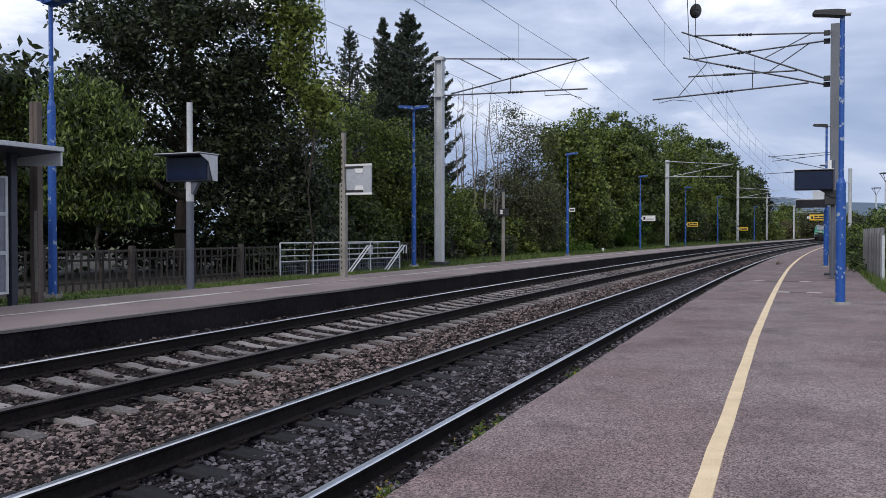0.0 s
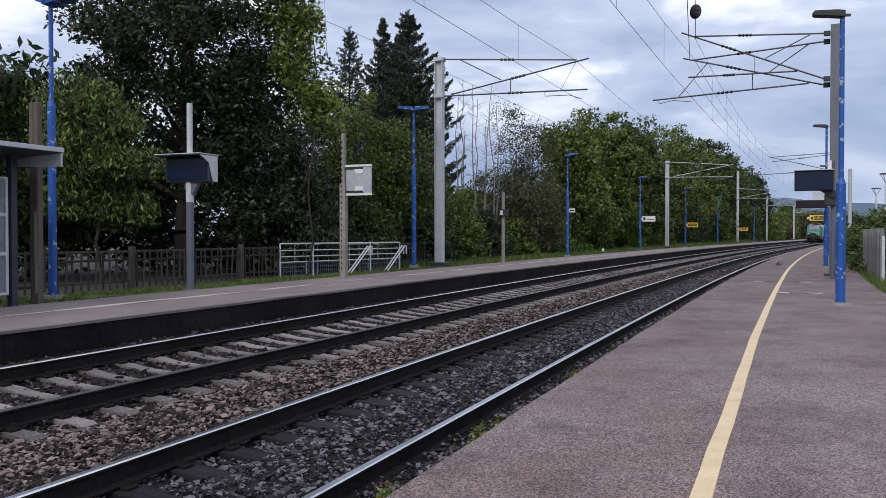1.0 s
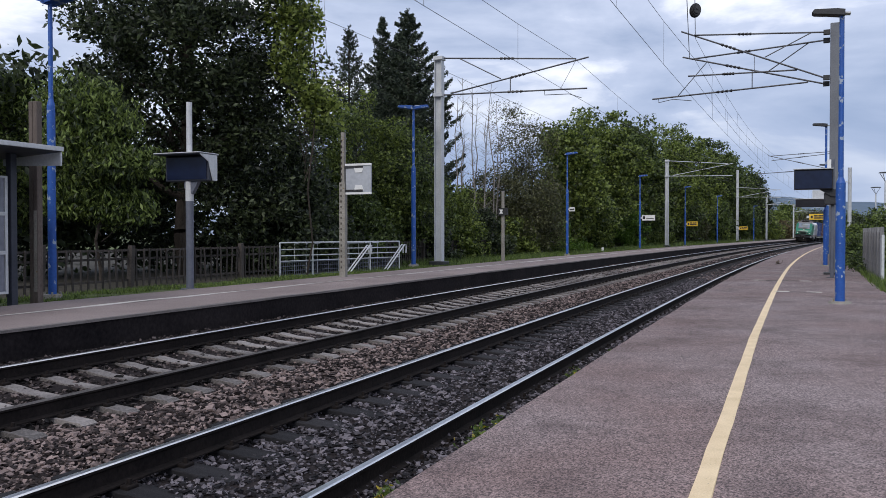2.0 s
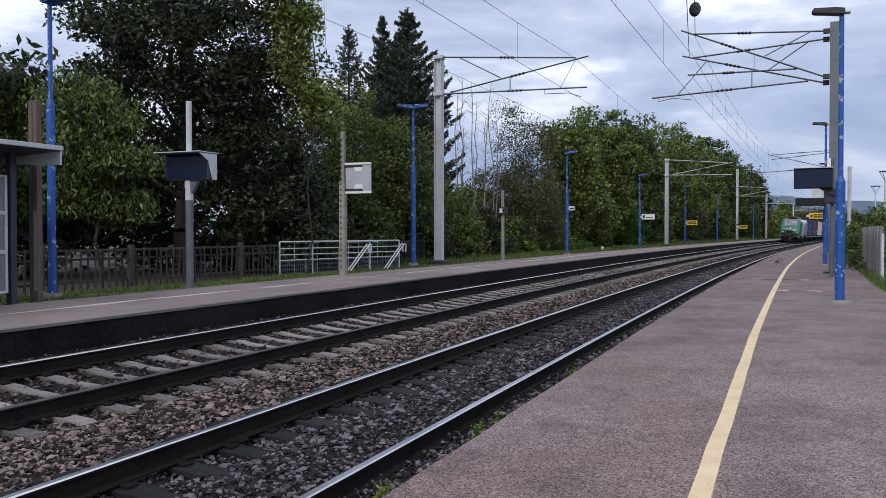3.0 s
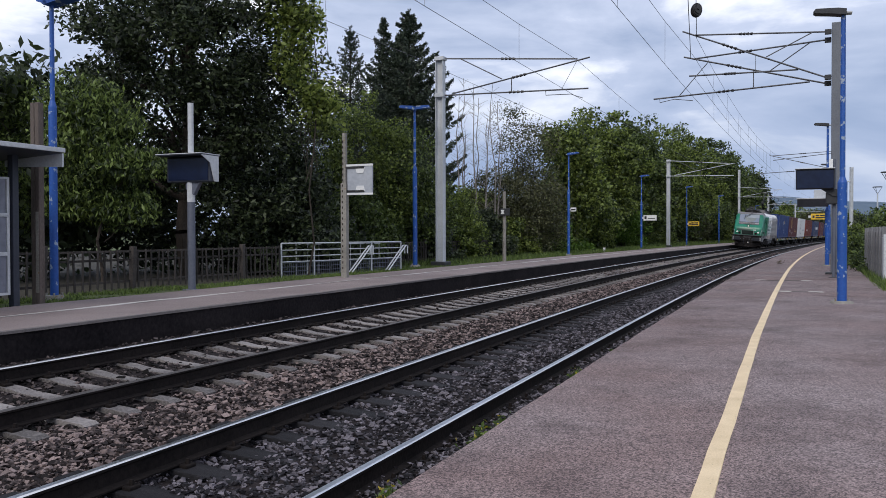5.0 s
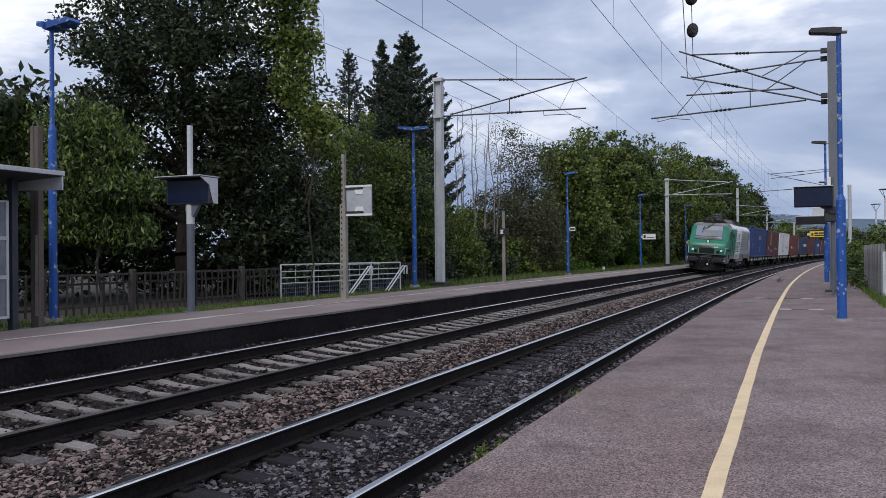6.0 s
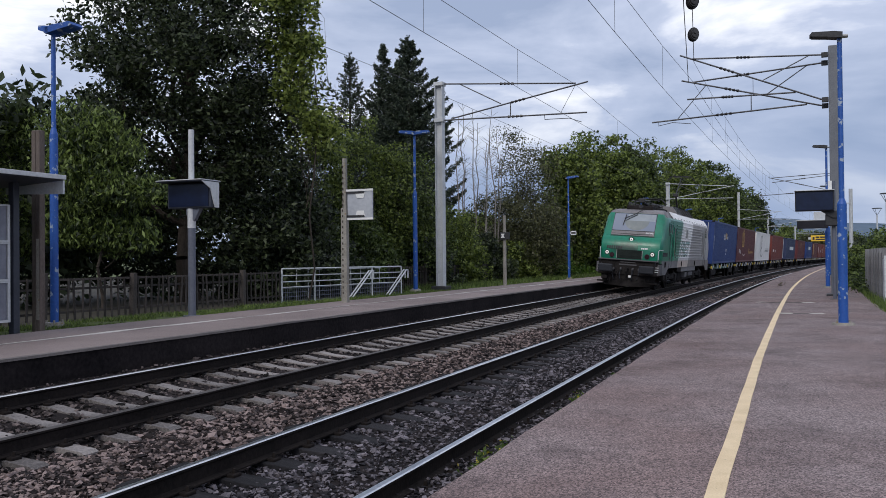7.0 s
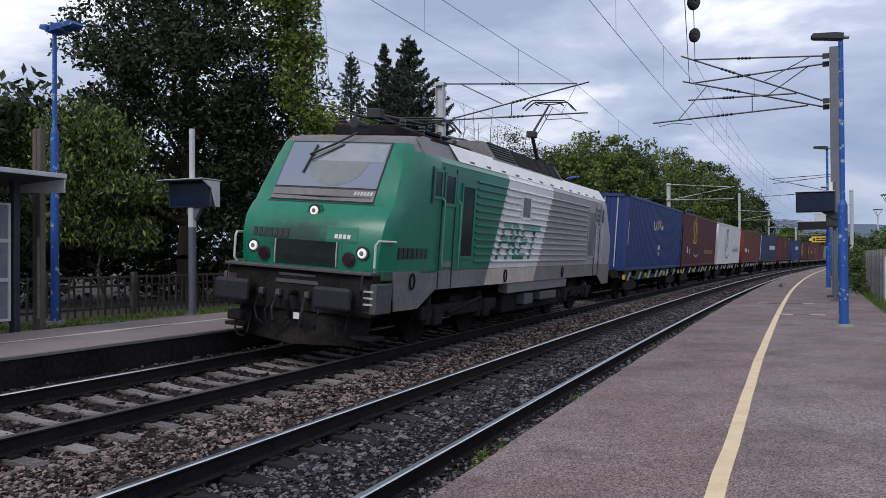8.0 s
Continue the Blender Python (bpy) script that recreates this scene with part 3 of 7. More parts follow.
# a mast further down on the near side, seen past the poles
mast = thing("catenary_mast", "pale grey mast beside the near track", "catenary mast", stand(80.0, -4.2, Z_R), "overhead line masts")
part("upright", h_beam(bmesh.new(), 0.30, 0.28, -0.25, 8.6), M["galv"], mast)
part("footing", box(bmesh.new(), -0.36, 0.36, -0.36, 0.36, -0.5, 0.08, 0.03), M["darksteel"], mast)
for a, za, b, zb in ((-4.05, 8.75, 0.9, 8.55), (-4.05, 7.2, 1.1, 8.6), (-3.4, 7.25, 2.2, 7.02), (-4.05, 8.6, 0.8, 8.15)):
    insulated_tube(mast, (-(a + 4.2), 0, za - Z_R), (-(b + 4.2), 0, zb - Z_R), 0.028)


mast = thing("catenary_mast", "pale grey mast standing off beyond the near platform", "catenary mast", Matrix.Translation((44.0, 92.0, 0.0)), "overhead line masts")
part("upright", h_beam(bmesh.new(), 0.30, 0.28, -0.3, 8.9), M["galv"], mast)
part("arm", box(bmesh.new(), -0.9, 0.0, -0.04, 0.04, 7.3, 7.4), M["galv"], mast)


def wire_run(name, label, pts, r):
    tagged(part(name, chain(bmesh.new(), pts, r, 5), M["wire"]), label, "overhead wire", "overhead wires")


def overhead(lat, supports, z_contact, z_carrier, label):
    """Contact wire, sagging carrier wire and droppers over one track."""
    contact, carrier, drops = [], [], []
    for a, b in zip(supports, supports[1:]):
        n = 7
        for i in range(n):
            u = i / n
            s = a + (b - a) * u
            sag = 0.00021 * (b - a) ** 2 * 4 * u * (1 - u)
            p0, p1 = plan(s, lat, z_contact), plan(s, lat, z_carrier - sag)
            contact.append(p0)
            carrier.append(p1)
            if i:
                drops.append((p0, p1))
    run = thing("overhead_line", label, "overhead wire", group="overhead wires")
    part("contact_wire", chain(bmesh.new(), contact, 0.007, 5), M["wire"], run)
    part("carrier_wire", chain(bmesh.new(), carrier, 0.007, 5), M["wire"], run)
    for a, b in drops:
        part("dropper_wire", tube(bmesh.new(), a, b, 0.0045, 0.0045, 4), M["wire"], run)


overhead(4.40, [-16, 30, 79.9, 129.5, 165, 221, 270], 6.66, 7.98, "contact and carrier wires over the far track")
overhead(0.80, [-16, 33.8, 80, 128, 176, 224, 270], 6.92, 8.48, "contact and carrier wires over the near track")
# the second pair of the overlap: it leaves the upper bracket and comes down to the next mast
contact, carrier = [], []
for i in range(9):
    u = i / 8
    contact.append(plan(33.8 + 46.2 * u, 0.80 - 0.25 * u, 7.68 - 0.70 * u))
    carrier.append(plan(33.8 + 46.2 * u, 0.73 - 0.18 * u, 9.20 - 0.62 * u - 1.6 * u * (1 - u)))
run = thing("overhead_line", "second pair of wires where two overhead runs overlap", "overhead wire", group="overhead wires")
part("contact_wire", chain(bmesh.new(), contact, 0.007, 5), M["wire"], run)
part("carrier_wire", chain(bmesh.new(), carrier, 0.007, 5), M["wire"], run)
for a, b in list(zip(contact, carrier))[1:-1]:
    part("dropper_wire", tube(bmesh.new(), a, b, 0.0045, 0.0045, 4), M["wire"], run)
wire_run("feeder_wire", "thin feeder wire strung along the far masts", [plan(s, 11.0, z) for s, z in ((-20, 9.2), (5, 8.75), (23, 8.6), (30, 8.7), (55, 8.45), (79.9, 8.7), (105, 8.5), (129.5, 9.4), (165, 9.0))], 0.009)
# anchored tails that run from the crossed brackets back over the platform, with their insulators
TIP = plan(33.8, 0.73, 9.2)
for k, (dx, z0) in enumerate(((0.0, 9.2), (-0.22, 8.45))):
    a = TIP + Vector((dx, 0, z0 - 9.2))
    b = Vector((a.x - 0.30 * (a.y + 22), -22, 9.4 - k * 0.3))
    wire_run("anchor_wire", "taut anchor wire running back over the platform", [a, b], 0.013)
for y in (28.6, 24.9):
    u = (TIP.y - y) / (TIP.y + 22)
    c = TIP.lerp(Vector((TIP.x - 0.30 * (TIP.y + 22), -22, 9.4)), u)
    ins = thing("wire_insulator", "black ribbed insulator string on the anchor wire", "insulator", Matrix.Translation(c), "anchor wire insulators")
    bm = bmesh.new()
    for i in range(9):
        r = 0.20 * math.sqrt(max(0.15, 1 - ((i - 4) / 5) ** 2))
        tube(bm, (0, (i - 4) * 0.055 - 0.02, 0), (0, (i - 4) * 0.055 + 0.02, 0), r, r * 0.8, 14)
    bmesh.ops.scale(bm, verts=bm.verts, vec=(0.92, 1, 1.2))
    part("discs", bm, M["insul"], ins, smooth=True)
    part("rod", tube(bmesh.new(), (0, -0.3, 0), (0, 0.3, 0), 0.03), M["darksteel"], ins)

# ---- platform lamps ----


def lamp(s, lat, z, height, wings, thick, label, turn=0.0, step=3.6, slim=0.6):
    lm = thing("platform_lamp", label, "platform lamp", stand(s, lat, z, turn), "platform lamps")
    pole = bmesh.new()
    tube(pole, (0, 0, -0.2), (0, 0, step), thick, thick, 14)
    tube(pole, (0, 0, step), (0, 0, step + 0.12), thick, thick * slim, 14)
    tube(pole, (0, 0, step + 0.12), (0, 0, height), thick * slim, thick * (slim - 0.06), 12)
    part("pole", pole, M["blue"], lm, "chipped blue-painted steel pole", smooth=True)
    base = bmesh.new()
    tube(base, (0, 0, -0.1), (0, 0, 0.065), thick * 2.7, thick * 2.2, 16)
    for k in range(4):
        a = k * math.pi / 2 + 0.78
        tube(base, (math.cos(a) * thick * 1.8, math.sin(a) * thick * 1.8, 0.05), (math.cos(a) * thick * 1.8, math.sin(a) * thick * 1.8, 0.11), 0.02, 0.02, 6)
    part("base_plate", base, M["postconc"], lm, "grey mortared base plate")
    for side in wings:
        hood = bmesh.new()
        x = side
        prism(hood, [(-0.05 * x, -0.05), (0.28 * x, 0.0), (0.54 * x, 0.03), (0.58 * x, 0.06), (0.53 * x, 0.12), (0.1 * x, 0.10), (-0.06 * x, 0.07)], -0.15, 0.15)
        bmesh.ops.translate(hood, verts=hood.verts, vec=(0, 0, height - 0.02))
        wing = part("lamp_hood", hood, M["blue"] if lat > 0 else M["darksteel"], lm)
        part("lens", box(bmesh.new(), min(0.2 * x, 0.48 * x), max(0.2 * x, 0.48 * x), -0.11, 0.11, height - 0.04, height - 0.005, 0.008, m=Matrix.Rotation(-0.06 * x, 4, "Y")), M["pale"], wing, "pale lamp lens")
    return lm


lamp(12.0, 9.88, Z_L, 5.55, (1, -0.4), 0.075, "tall chipped blue lamp post with one long hood")
lamp(28.6, 10.15, Z_L, 5.85, (1, -1), 0.085, "blue lamp post with two hoods like wings", turn=20)
lamp(46.4, 9.25, Z_L, 5.65, (1,), 0.075, "blue lamp post with one hood on the far platform")
lamp(66.3, 9.3, Z_L, 5.65, (1,), 0.075, "blue lamp post with one hood on the far platform")
lamp(86.5, 9.3, Z_L, 5.8, (1,), 0.075, "blue lamp post with one hood on the far platform")
lamp(108.9, 9.5, Z_L, 5.8, (1,), 0.075, "blue lamp post with one hood on the far platform")
lamp(144.0, 9.4, Z_L, 5.6, (1,), 0.075, "blue lamp post with one hood on the far platform")
lamp(19.77, -3.885, Z_R, 6.10, (-1,), 0.098, "blue lamp post with flaking paint on the near platform", step=2.55, slim=0.56)
lamp(42.46, -3.92, Z_R, 6.40, (-1,), 0.098, "blue lamp post with flaking paint on the near platform", step=2.55, slim=0.56)
lamp(66.0, -3.95, Z_R, 6.3, (-1,), 0.098, "blue lamp post with flaking paint on the near platform", step=2.55, slim=0.56)

# ---- displays, boards and signs ----


def info_display(s, lat, z, spar, tall, label):
    d = thing("departure_display", label, "information display", stand(s, lat, z), "platform displays")
    part("post", tube(bmesh.new(), (0, 0, -0.2), (0, 0, 1.9), 0.082, 0.082, 14), M["slate"], d, "slate-grey round post", smooth=True)
    part("collar", tube(bmesh.new(), (0, 0, 1.9), (0, 0, 2.32), 0.085, 0.085, 14), M["pale"], d, "pale grey collar", smooth=True)
    part("bracket", prism(bmesh.new(), [(-0.1, 2.18), (0.10, 2.05), (0.28, 2.34), (-0.1, 2.34)], -0.05, 0.05), M["slate"], d)
    case = part("housing", box(bmesh.new(), -0.56, 0.58, -0.10, 0.16, 2.32, 2.86, 0.02), M["shelter"], d, "dark navy screen housing")
    part("screen", box(bmesh.new(), -0.51, 0.53, -0.115, -0.10, 2.36, 2.82), M["screen"], case, "glossy dark screen")
    hood = bmesh.new()
    box(hood, -0.60, 0.60, -0.42, 0.22, 2.868, 2.89, 0.006)
    part("hood", hood, M["shelter"], d, "dark sheet-metal hood")
    part("hood_rim", box(bmesh.new(), -0.60, 0.60, -0.43, 0.22, 2.892, 2.91, 0.004), M["pale"], d, "pale upper rim")
    for x in (0.585,):
        part("cheek", prism(bmesh.new(), [(-0.42, 2.87), (0.16, 2.87), (0.16, 2.33), (0.02, 2.33), (-0.12, 2.72)], x, x + 0.02, axis="x"), M["pale"], d, "pale curved side cheek")
    part("foot", box(bmesh.new(), -0.14, 0.14, -0.14, 0.14, -0.05, 0.025, 0.006), M["slate"], d)
    if spar:
        part("spar", tube(bmesh.new(), (0, 0, 2.9), (0, 0, tall), 0.062, 0.062, 12), M["pale"], d, "white upper tube", smooth=True)
    return d


info_display(14.83, 9.0, Z_L, True, 4.02, "hooded departure screen on a grey post with white spar")

# the display on the near platform hangs out from its own post
d = thing("departure_display", "dark departure screen held out from a grey post", "information display", stand(31.2, -4.02, Z_R), "platform displays")
part("post", tube(bmesh.new(), (0, 0, -0.2), (0, 0, 3.95), 0.06, 0.06, 14), M["slate"], d, smooth=True)
case = part("housing", box(bmesh.new(), -1.18, 0.0, -0.42, -0.12, 2.95, 3.60, 0.02), M["darkcase"], d, "dark screen housing")
part("screen", box(bmesh.new(), -1.15, -0.03, -0.435, -0.42, 2.98, 3.57), M["screen"], case, "glossy dark screen")
part("hood", box(bmesh.new(), -1.20, 0.02, -0.50, -0.05, 3.615, 3.64, 0.006), M["pale"], d, "pale sheet-metal hood")
part("bracket", prism(bmesh.new(), [(-0.40, 2.95), (0.1, 2.95), (0.1, 2.72), (-0.05, 2.72)], -0.25, -0.17), M["darksteel"], d)
part("junction_box", box(bmesh.new(), -0.26, 0.22, -0.2, 0.16, 2.45, 2.85, 0.03), M["darksteel"], d, "black loudspeaker box")
part("number_plate", box(bmesh.new(), -0.17, -0.05, -0.20, -0.17, 3.66, 3.94, 0.004), M["white"], d, "small white plate")
part("foot", box(bmesh.new(), -0.16, 0.16, -0.16, 0.16, -0.05, 0.03, 0.006), M["darksteel"], d)

d = thing("departure_display", "long dark display board held by the lamp post", "information display", stand(41.6, -3.92, Z_R), "platform displays")
part("housing", box(bmesh.new(), -1.24, 0.02, -0.16, 0.16, 2.68, 3.02, 0.02), M["darkcase"], d)
part("speaker_horn", prism(bmesh.new(), [(-0.55, 3.06), (-0.10, 3.06), (0.16, 3.42), (-0.55, 3.42)], -0.1, 0.25), M["galv"], d, "pale grey wedge-shaped case")
part("hood", box(bmesh.new(), -1.27, 0.14, -0.18, 0.18, 3.03, 3.055, 0.006), M["pale"], d, "pale top plate")
part("bracket", box(bmesh.new(), -0.05, 0.05, 0.1, 0.92, 2.78, 2.93), M["darksteel"], d)


def plate_sign(m, w, h, z, face, label, bars, name="platform_sign", post=None):
    d = thing(name, label, "sign", m, "platform signs")
    part("plate", box(bmesh.new(), 0.06, 0.06 + w, -0.02, 0.02, z, z + h, 0.008), face, d)
    bm = bmesh.new()
    for x0, x1, z0, z1 in bars:
        box(bm, 0.06 + x0 * w, 0.06 + x1 * w, -0.027, -0.021, z + z0 * h, z + z1 * h)
    part("print", bm, M["ink"], d, "dark printed marks")
    part("clip", box(bmesh.new(), -0.1, 0.08, -0.03, 0.03, z + h * 0.3, z + h * 0.7), M["galv"], d)
    return d


WARN = [(0.10, 0.22, 0.25, 0.7), (0.28, 0.5, 0.55, 0.8), (0.28, 0.9, 0.2, 0.42), (0.54, 0.9, 0.55, 0.8)]
plate_sign(stand(66.3, 9.2, Z_L), 1.0, 0.42, 2.22, M["white"], "white name plate with a dark round mark on the lamp post", [(0.08, 0.24, 0.25, 0.8), (0.34, 0.9, 0.3, 0.42)])
plate_sign(stand(86.5, 9.2, Z_L), 1.05, 0.46, 1.95, M["signyellow"], "yellow warning plate on the lamp post", WARN)
plate_sign(stand(129.5, 9.7, Z_L), 1.15, 0.5, 1.75, M["signyellow"], "yellow warning plate on the tall mast", WARN)
plate_sign(stand(66.0, -2.68, Z_R), 1.12, 0.42, 2.47, M["signyellow"], "yellow warning plate over the near platform", WARN)
plate_sign(stand(46.4, 9.2, Z_L), 0.32, 0.22, 2.45, M["white"], "small pale plate on the lamp post", [(0.1, 0.9, 0.3, 0.7)])

# the small concrete post with a black box
d = thing("marker_post", "thin grey concrete post with a small black box", "post", stand(34.1, 8.6, Z_L))
part("post", tube(bmesh.new(), (0, 0, -0.2), (0, 0, 3.0), 0.085, 0.065, 8), M["postconc"], d)
case = part("box", box(bmesh.new(), -0.16, 0.26, -0.16, -0.06, 1.98, 2.28, 0.01), M["darksteel"], d, "black box")
part("mark", prism(bmesh.new(), [(-0.10, 2.05), (0.06, 2.05), (0.02, 2.13), (0.06, 2.22), (-0.10, 2.22), (-0.06, 2.13)], -0.17, -0.163), M["white"], case, "white printed mark")

# the square board seen from the front on an old perforated post
d = thing("signal_board", "grey square board with white marks on a perforated post", "board", stand(20.47, 8.43, Z_L))
post = bmesh.new()
prism(post, [(-0.085, -0.09), (0.085, -0.09), (0.065, 0.09), (-0.065, 0.09)], -0.2, 2.6, axis="z")
prism(post, [(-0.05, -0.06), (0.05, -0.06), (0.04, 0.06), (-0.04, 0.06)], 2.6, 3.97, axis="z")
part("post", post, M["postconc"], d, "old tapering concrete post")
holes = bmesh.new()
for k in range(24):
    box(holes, -0.045, -0.012, -0.097 + 0.028 * (k > 17), -0.085, 0.25 + k * 0.15, 0.31 + k * 0.15)
part("hole", holes, M["bark"], d, "row of dark holes")
brd = part("board", box(bmesh.new(), 0.09, 0.86, -0.03, 0.02, 2.28, 3.10, 0.006), M["signface"], d, "grey board face")
for z0 in (2.28, 3.06):
    part("rim", box(bmesh.new(), 0.07, 0.88, -0.05, -0.03, z0 - 0.01, z0 + 0.045), M["white"], brd, "white rim")
for z0, z1, up in ((2.37, 2.52, 1), (2.86, 3.01, -1)):
    a, b = (0.15, 0.10) if up > 0 else (0.10, 0.15)
    part("mark", prism(bmesh.new(), [(0.49 - a, z0), (0.49 + a, z0), (0.49 + b, z1), (0.49 - b, z1)], -0.045, -0.034), M["white"], brd, "white tapered mark")
    part("bar", box(bmesh.new(), 0.02, 0.62, -0.045, -0.034, (z0 if up > 0 else z1) - 0.03, (z0 if up > 0 else z1) + 0.03), M["ink"], brd, "dark fixing bar")

# the old wooden pole beside the shelter
d = thing("wooden_pole", "weathered twin-timber pole with a pale stain", "pole", stand(10.95, 9.1, Z_L))
for x in (-0.055, 0.045):
    part("timber", box(bmesh.new(), x - 0.046, x + 0.046, -0.06, 0.06, -0.25, 3.48, 0.015), M["oldwood"], d)
part("stain", box(bmesh.new(), 0.012, 0.078, -0.065, -0.061, 0.2, 1.6), M["postconc"], d, "pale rubbed face")

# ---- shelter, fences and railing on the far side ----
d = thing("waiting_shelter", "slate-grey steel waiting shelter with a flat roof", "shelter", stand(10.35, 8.98, Z_L))
roof = bmesh.new()
prism(roof, [(-1.5, 2.44), (0.70, 2.56), (0.70, 2.61), (-1.5, 2.52)], -6.0, 0.38)
part("roof", roof, M["shelter"], d, "thin dark roof slab")
part("fascia", box(bmesh.new(), 0.70, 0.74, -6.0, 0.40, 2.57, 2.645, 0.006), M["pale"], d, "pale roof edge")
part("end_beam", prism(bmesh.new(), [(-0.6, 2.37), (0.72, 2.33), (0.72, 2.555), (-0.6, 2.48)], 0.35, 0.38), M["galv"], d, "pale end beam with bolt holes")
for y in (0.0, -2.6, -5.2):
    part("upright", box(bmesh.new(), -0.06, 0.06, y - 0.06, y + 0.06, -0.1, 2.6, 0.01), M["shelter"], d)
    part("upright", box(bmesh.new(), -1.36, -1.24, y - 0.06, y + 0.06, -0.1, 2.5, 0.01), M["shelter"], d)
for y0 in (-2.45, -5.05):
    for z0, z1 in ((0.25, 0.86), (0.92, 1.50), (1.56, 2.12)):
        fr = part("panel", box(bmesh.new(), -0.02, 0.0, y0 + 0.05, y0 + 2.3, z0, z1), M["panel"], d, "grey-violet glazed panel")
        bm = bmesh.new()
        for a, b, c, e in ((y0, y0 + 2.36, z0 - 0.04, z0), (y0, y0 + 2.36, z1, z1 + 0.03), (y0, y0 + 0.05, z0, z1), (y0 + 2.31, y0 + 2.36, z0, z1)):
            box(bm, -0.03, 0.02, a, b, c, e)
        part("panel_frame", bm, M["pale"], fr, "pale thin frame")
part("back_panel", box(bmesh.new(), -1.31, -1.29, -5.1, -0.1, 0.2, 2.2), M["shelter"], d)
part("bench", box(bmesh.new(), -1.1, -0.7, -4.6, -0.6, 0.42, 0.47, 0.01), M["oldwood"], d)


def picket_fence(pts, gap, height, label):
    """Posts, two rails and single pickets along straight runs between plan points."""
    f = thing("picket_fence", label, "fence", group="platform fences")
    bm = bmesh.new()
    prism(bm, [(-0.022, 0.06), (0.022, 0.06), (0.022, height - 0.03), (0.010, height), (-0.010, height), (-0.022, height - 0.03)], -0.011, 0.011)
    pick = finish(bm, "picket", M["fencewood"])
    bm = bmesh.new()
    box(bm, -0.06, 0.06, -0.06, 0.06, -0.2, height + 0.10, 0.012)
    post = finish(bm, "fence_post", M["fencewood"])
    for a, b in zip(pts, pts[1:]):
        d = b - a
        ang = math.atan2(d.y, d.x)
        n = int(d.length / gap)
        for z in (0.22, height - 0.22, height - 0.03):
            bm = bmesh.new()
            box(bm, 0, d.length, 0.014, 0.045, z - 0.024, z + 0.024)
            ob = part("fence_rail", bm, M["fencewood"], f)
            ob.matrix_basis = Matrix.Translation(a) @ Matrix.Rotation(ang, 4, "Z")
        for i in range(n + 1):
            u = a.lerp(b, i / n)
            ob = new("fence_post" if i == 0 else "picket", post if i == 0 else pick)
            ob.parent = f
            ob.matrix_basis = Matrix.Translation(u + Vector((0, 0, random.uniform(-0.03, 0.02)))) @ Matrix.Rotation(ang, 4, "Z") @ Matrix.Rotation(random.gauss(0, 0.04), 4, "Y")
    return f


ZG = Z_L - 0.06
picket_fence([plan(s, lat, ZG) for s, lat in ((3.0, 10.9), (6.0, 10.9), (9.0, 10.9), (12.6, 10.85), (15.0, 10.8), (17.0, 10.8), (19.0, 10.75), (20.75, 10.75))], 0.19, 0.92, "weathered wooden picket fence along the verge, darkened for shade")
picket_fence([plan(s, lat, ZG) for s, lat in ((29.5, 11.8), (33.0, 11.8), (37.0, 11.8), (41.0, 11.9))], 0.17, 0.95, "weathered wooden picket fence along the verge, darkened for shade")

A, B = plan(20.84, 10.75, ZG), plan(26.6, 9.75, ZG)
ANG = math.atan2((B - A).y, (B - A).x)
LEN = (B - A).length
d = thing("ramp_railing", "galvanised tube railing with open wire panels below", "railing", Matrix.Translation(A) @ Matrix.Rotation(ANG, 4, "Z"))
for i, x in enumerate((0.0, 0.24, 0.47, 0.72, 1.0)):
    part("post", tube(bmesh.new(), (x * LEN, 0, -0.2), (x * LEN, 0, 1.0), 0.024, 0.024, 8), M["galv"], d)
for z in (1.0, 0.80, 0.62, 0.46):
    part("rail", tube(bmesh.new(), (0, 0, z), (LEN, 0, z), 0.016 if z < 1 else 0.022, None, 8), M["galv"], d)
for x0, x1 in ((0.01, 0.23), (0.25, 0.46), (0.48, 0.71), (0.73, 0.99)):
    bm = bmesh.new()
    n = int((x1 - x0) * LEN / 0.09)
    for k in range(n + 1):
        u = (x0 + (x1 - x0) * k / n) * LEN
        box(bm, u - 0.006, u + 0.006, 0.005, 0.017, 0.05, 0.44)
    for z in (0.05, 0.18, 0.31, 0.43):
        box(bm, x0 * LEN, x1 * LEN, 0.002, 0.020, z - 0.008, z + 0.008)
    part("panel", bm, M["slate"], d, "dull grey open wire panel")
for k in range(9):
    part("bar", tube(bmesh.new(), ((0.27 + k * 0.09) * LEN, 0.9, 0.0), ((0.27 + k * 0.09) * LEN, 0.9, 0.95), 0.012, None, 6), M["galv"], d)
part("back_rail", tube(bmesh.new(), (LEN * 0.27, 0.9, 0.95), (LEN, 0.9, 0.95), 0.02, None, 8), M["galv"], d)
for x in (0.50, 0.83):
    for y in (-0.10, -0.22):
        bm = chain(bmesh.new(), [(x * LEN, y, 0.05), ((x + 0.17) * LEN, y, 0.88), ((x + 0.185) * LEN, y, 0.88), ((x + 0.185) * LEN, y, 0.6)], 0.024, 8)
        part("stair_rail", bm, M["galv"], d, "sloping pale handrail")

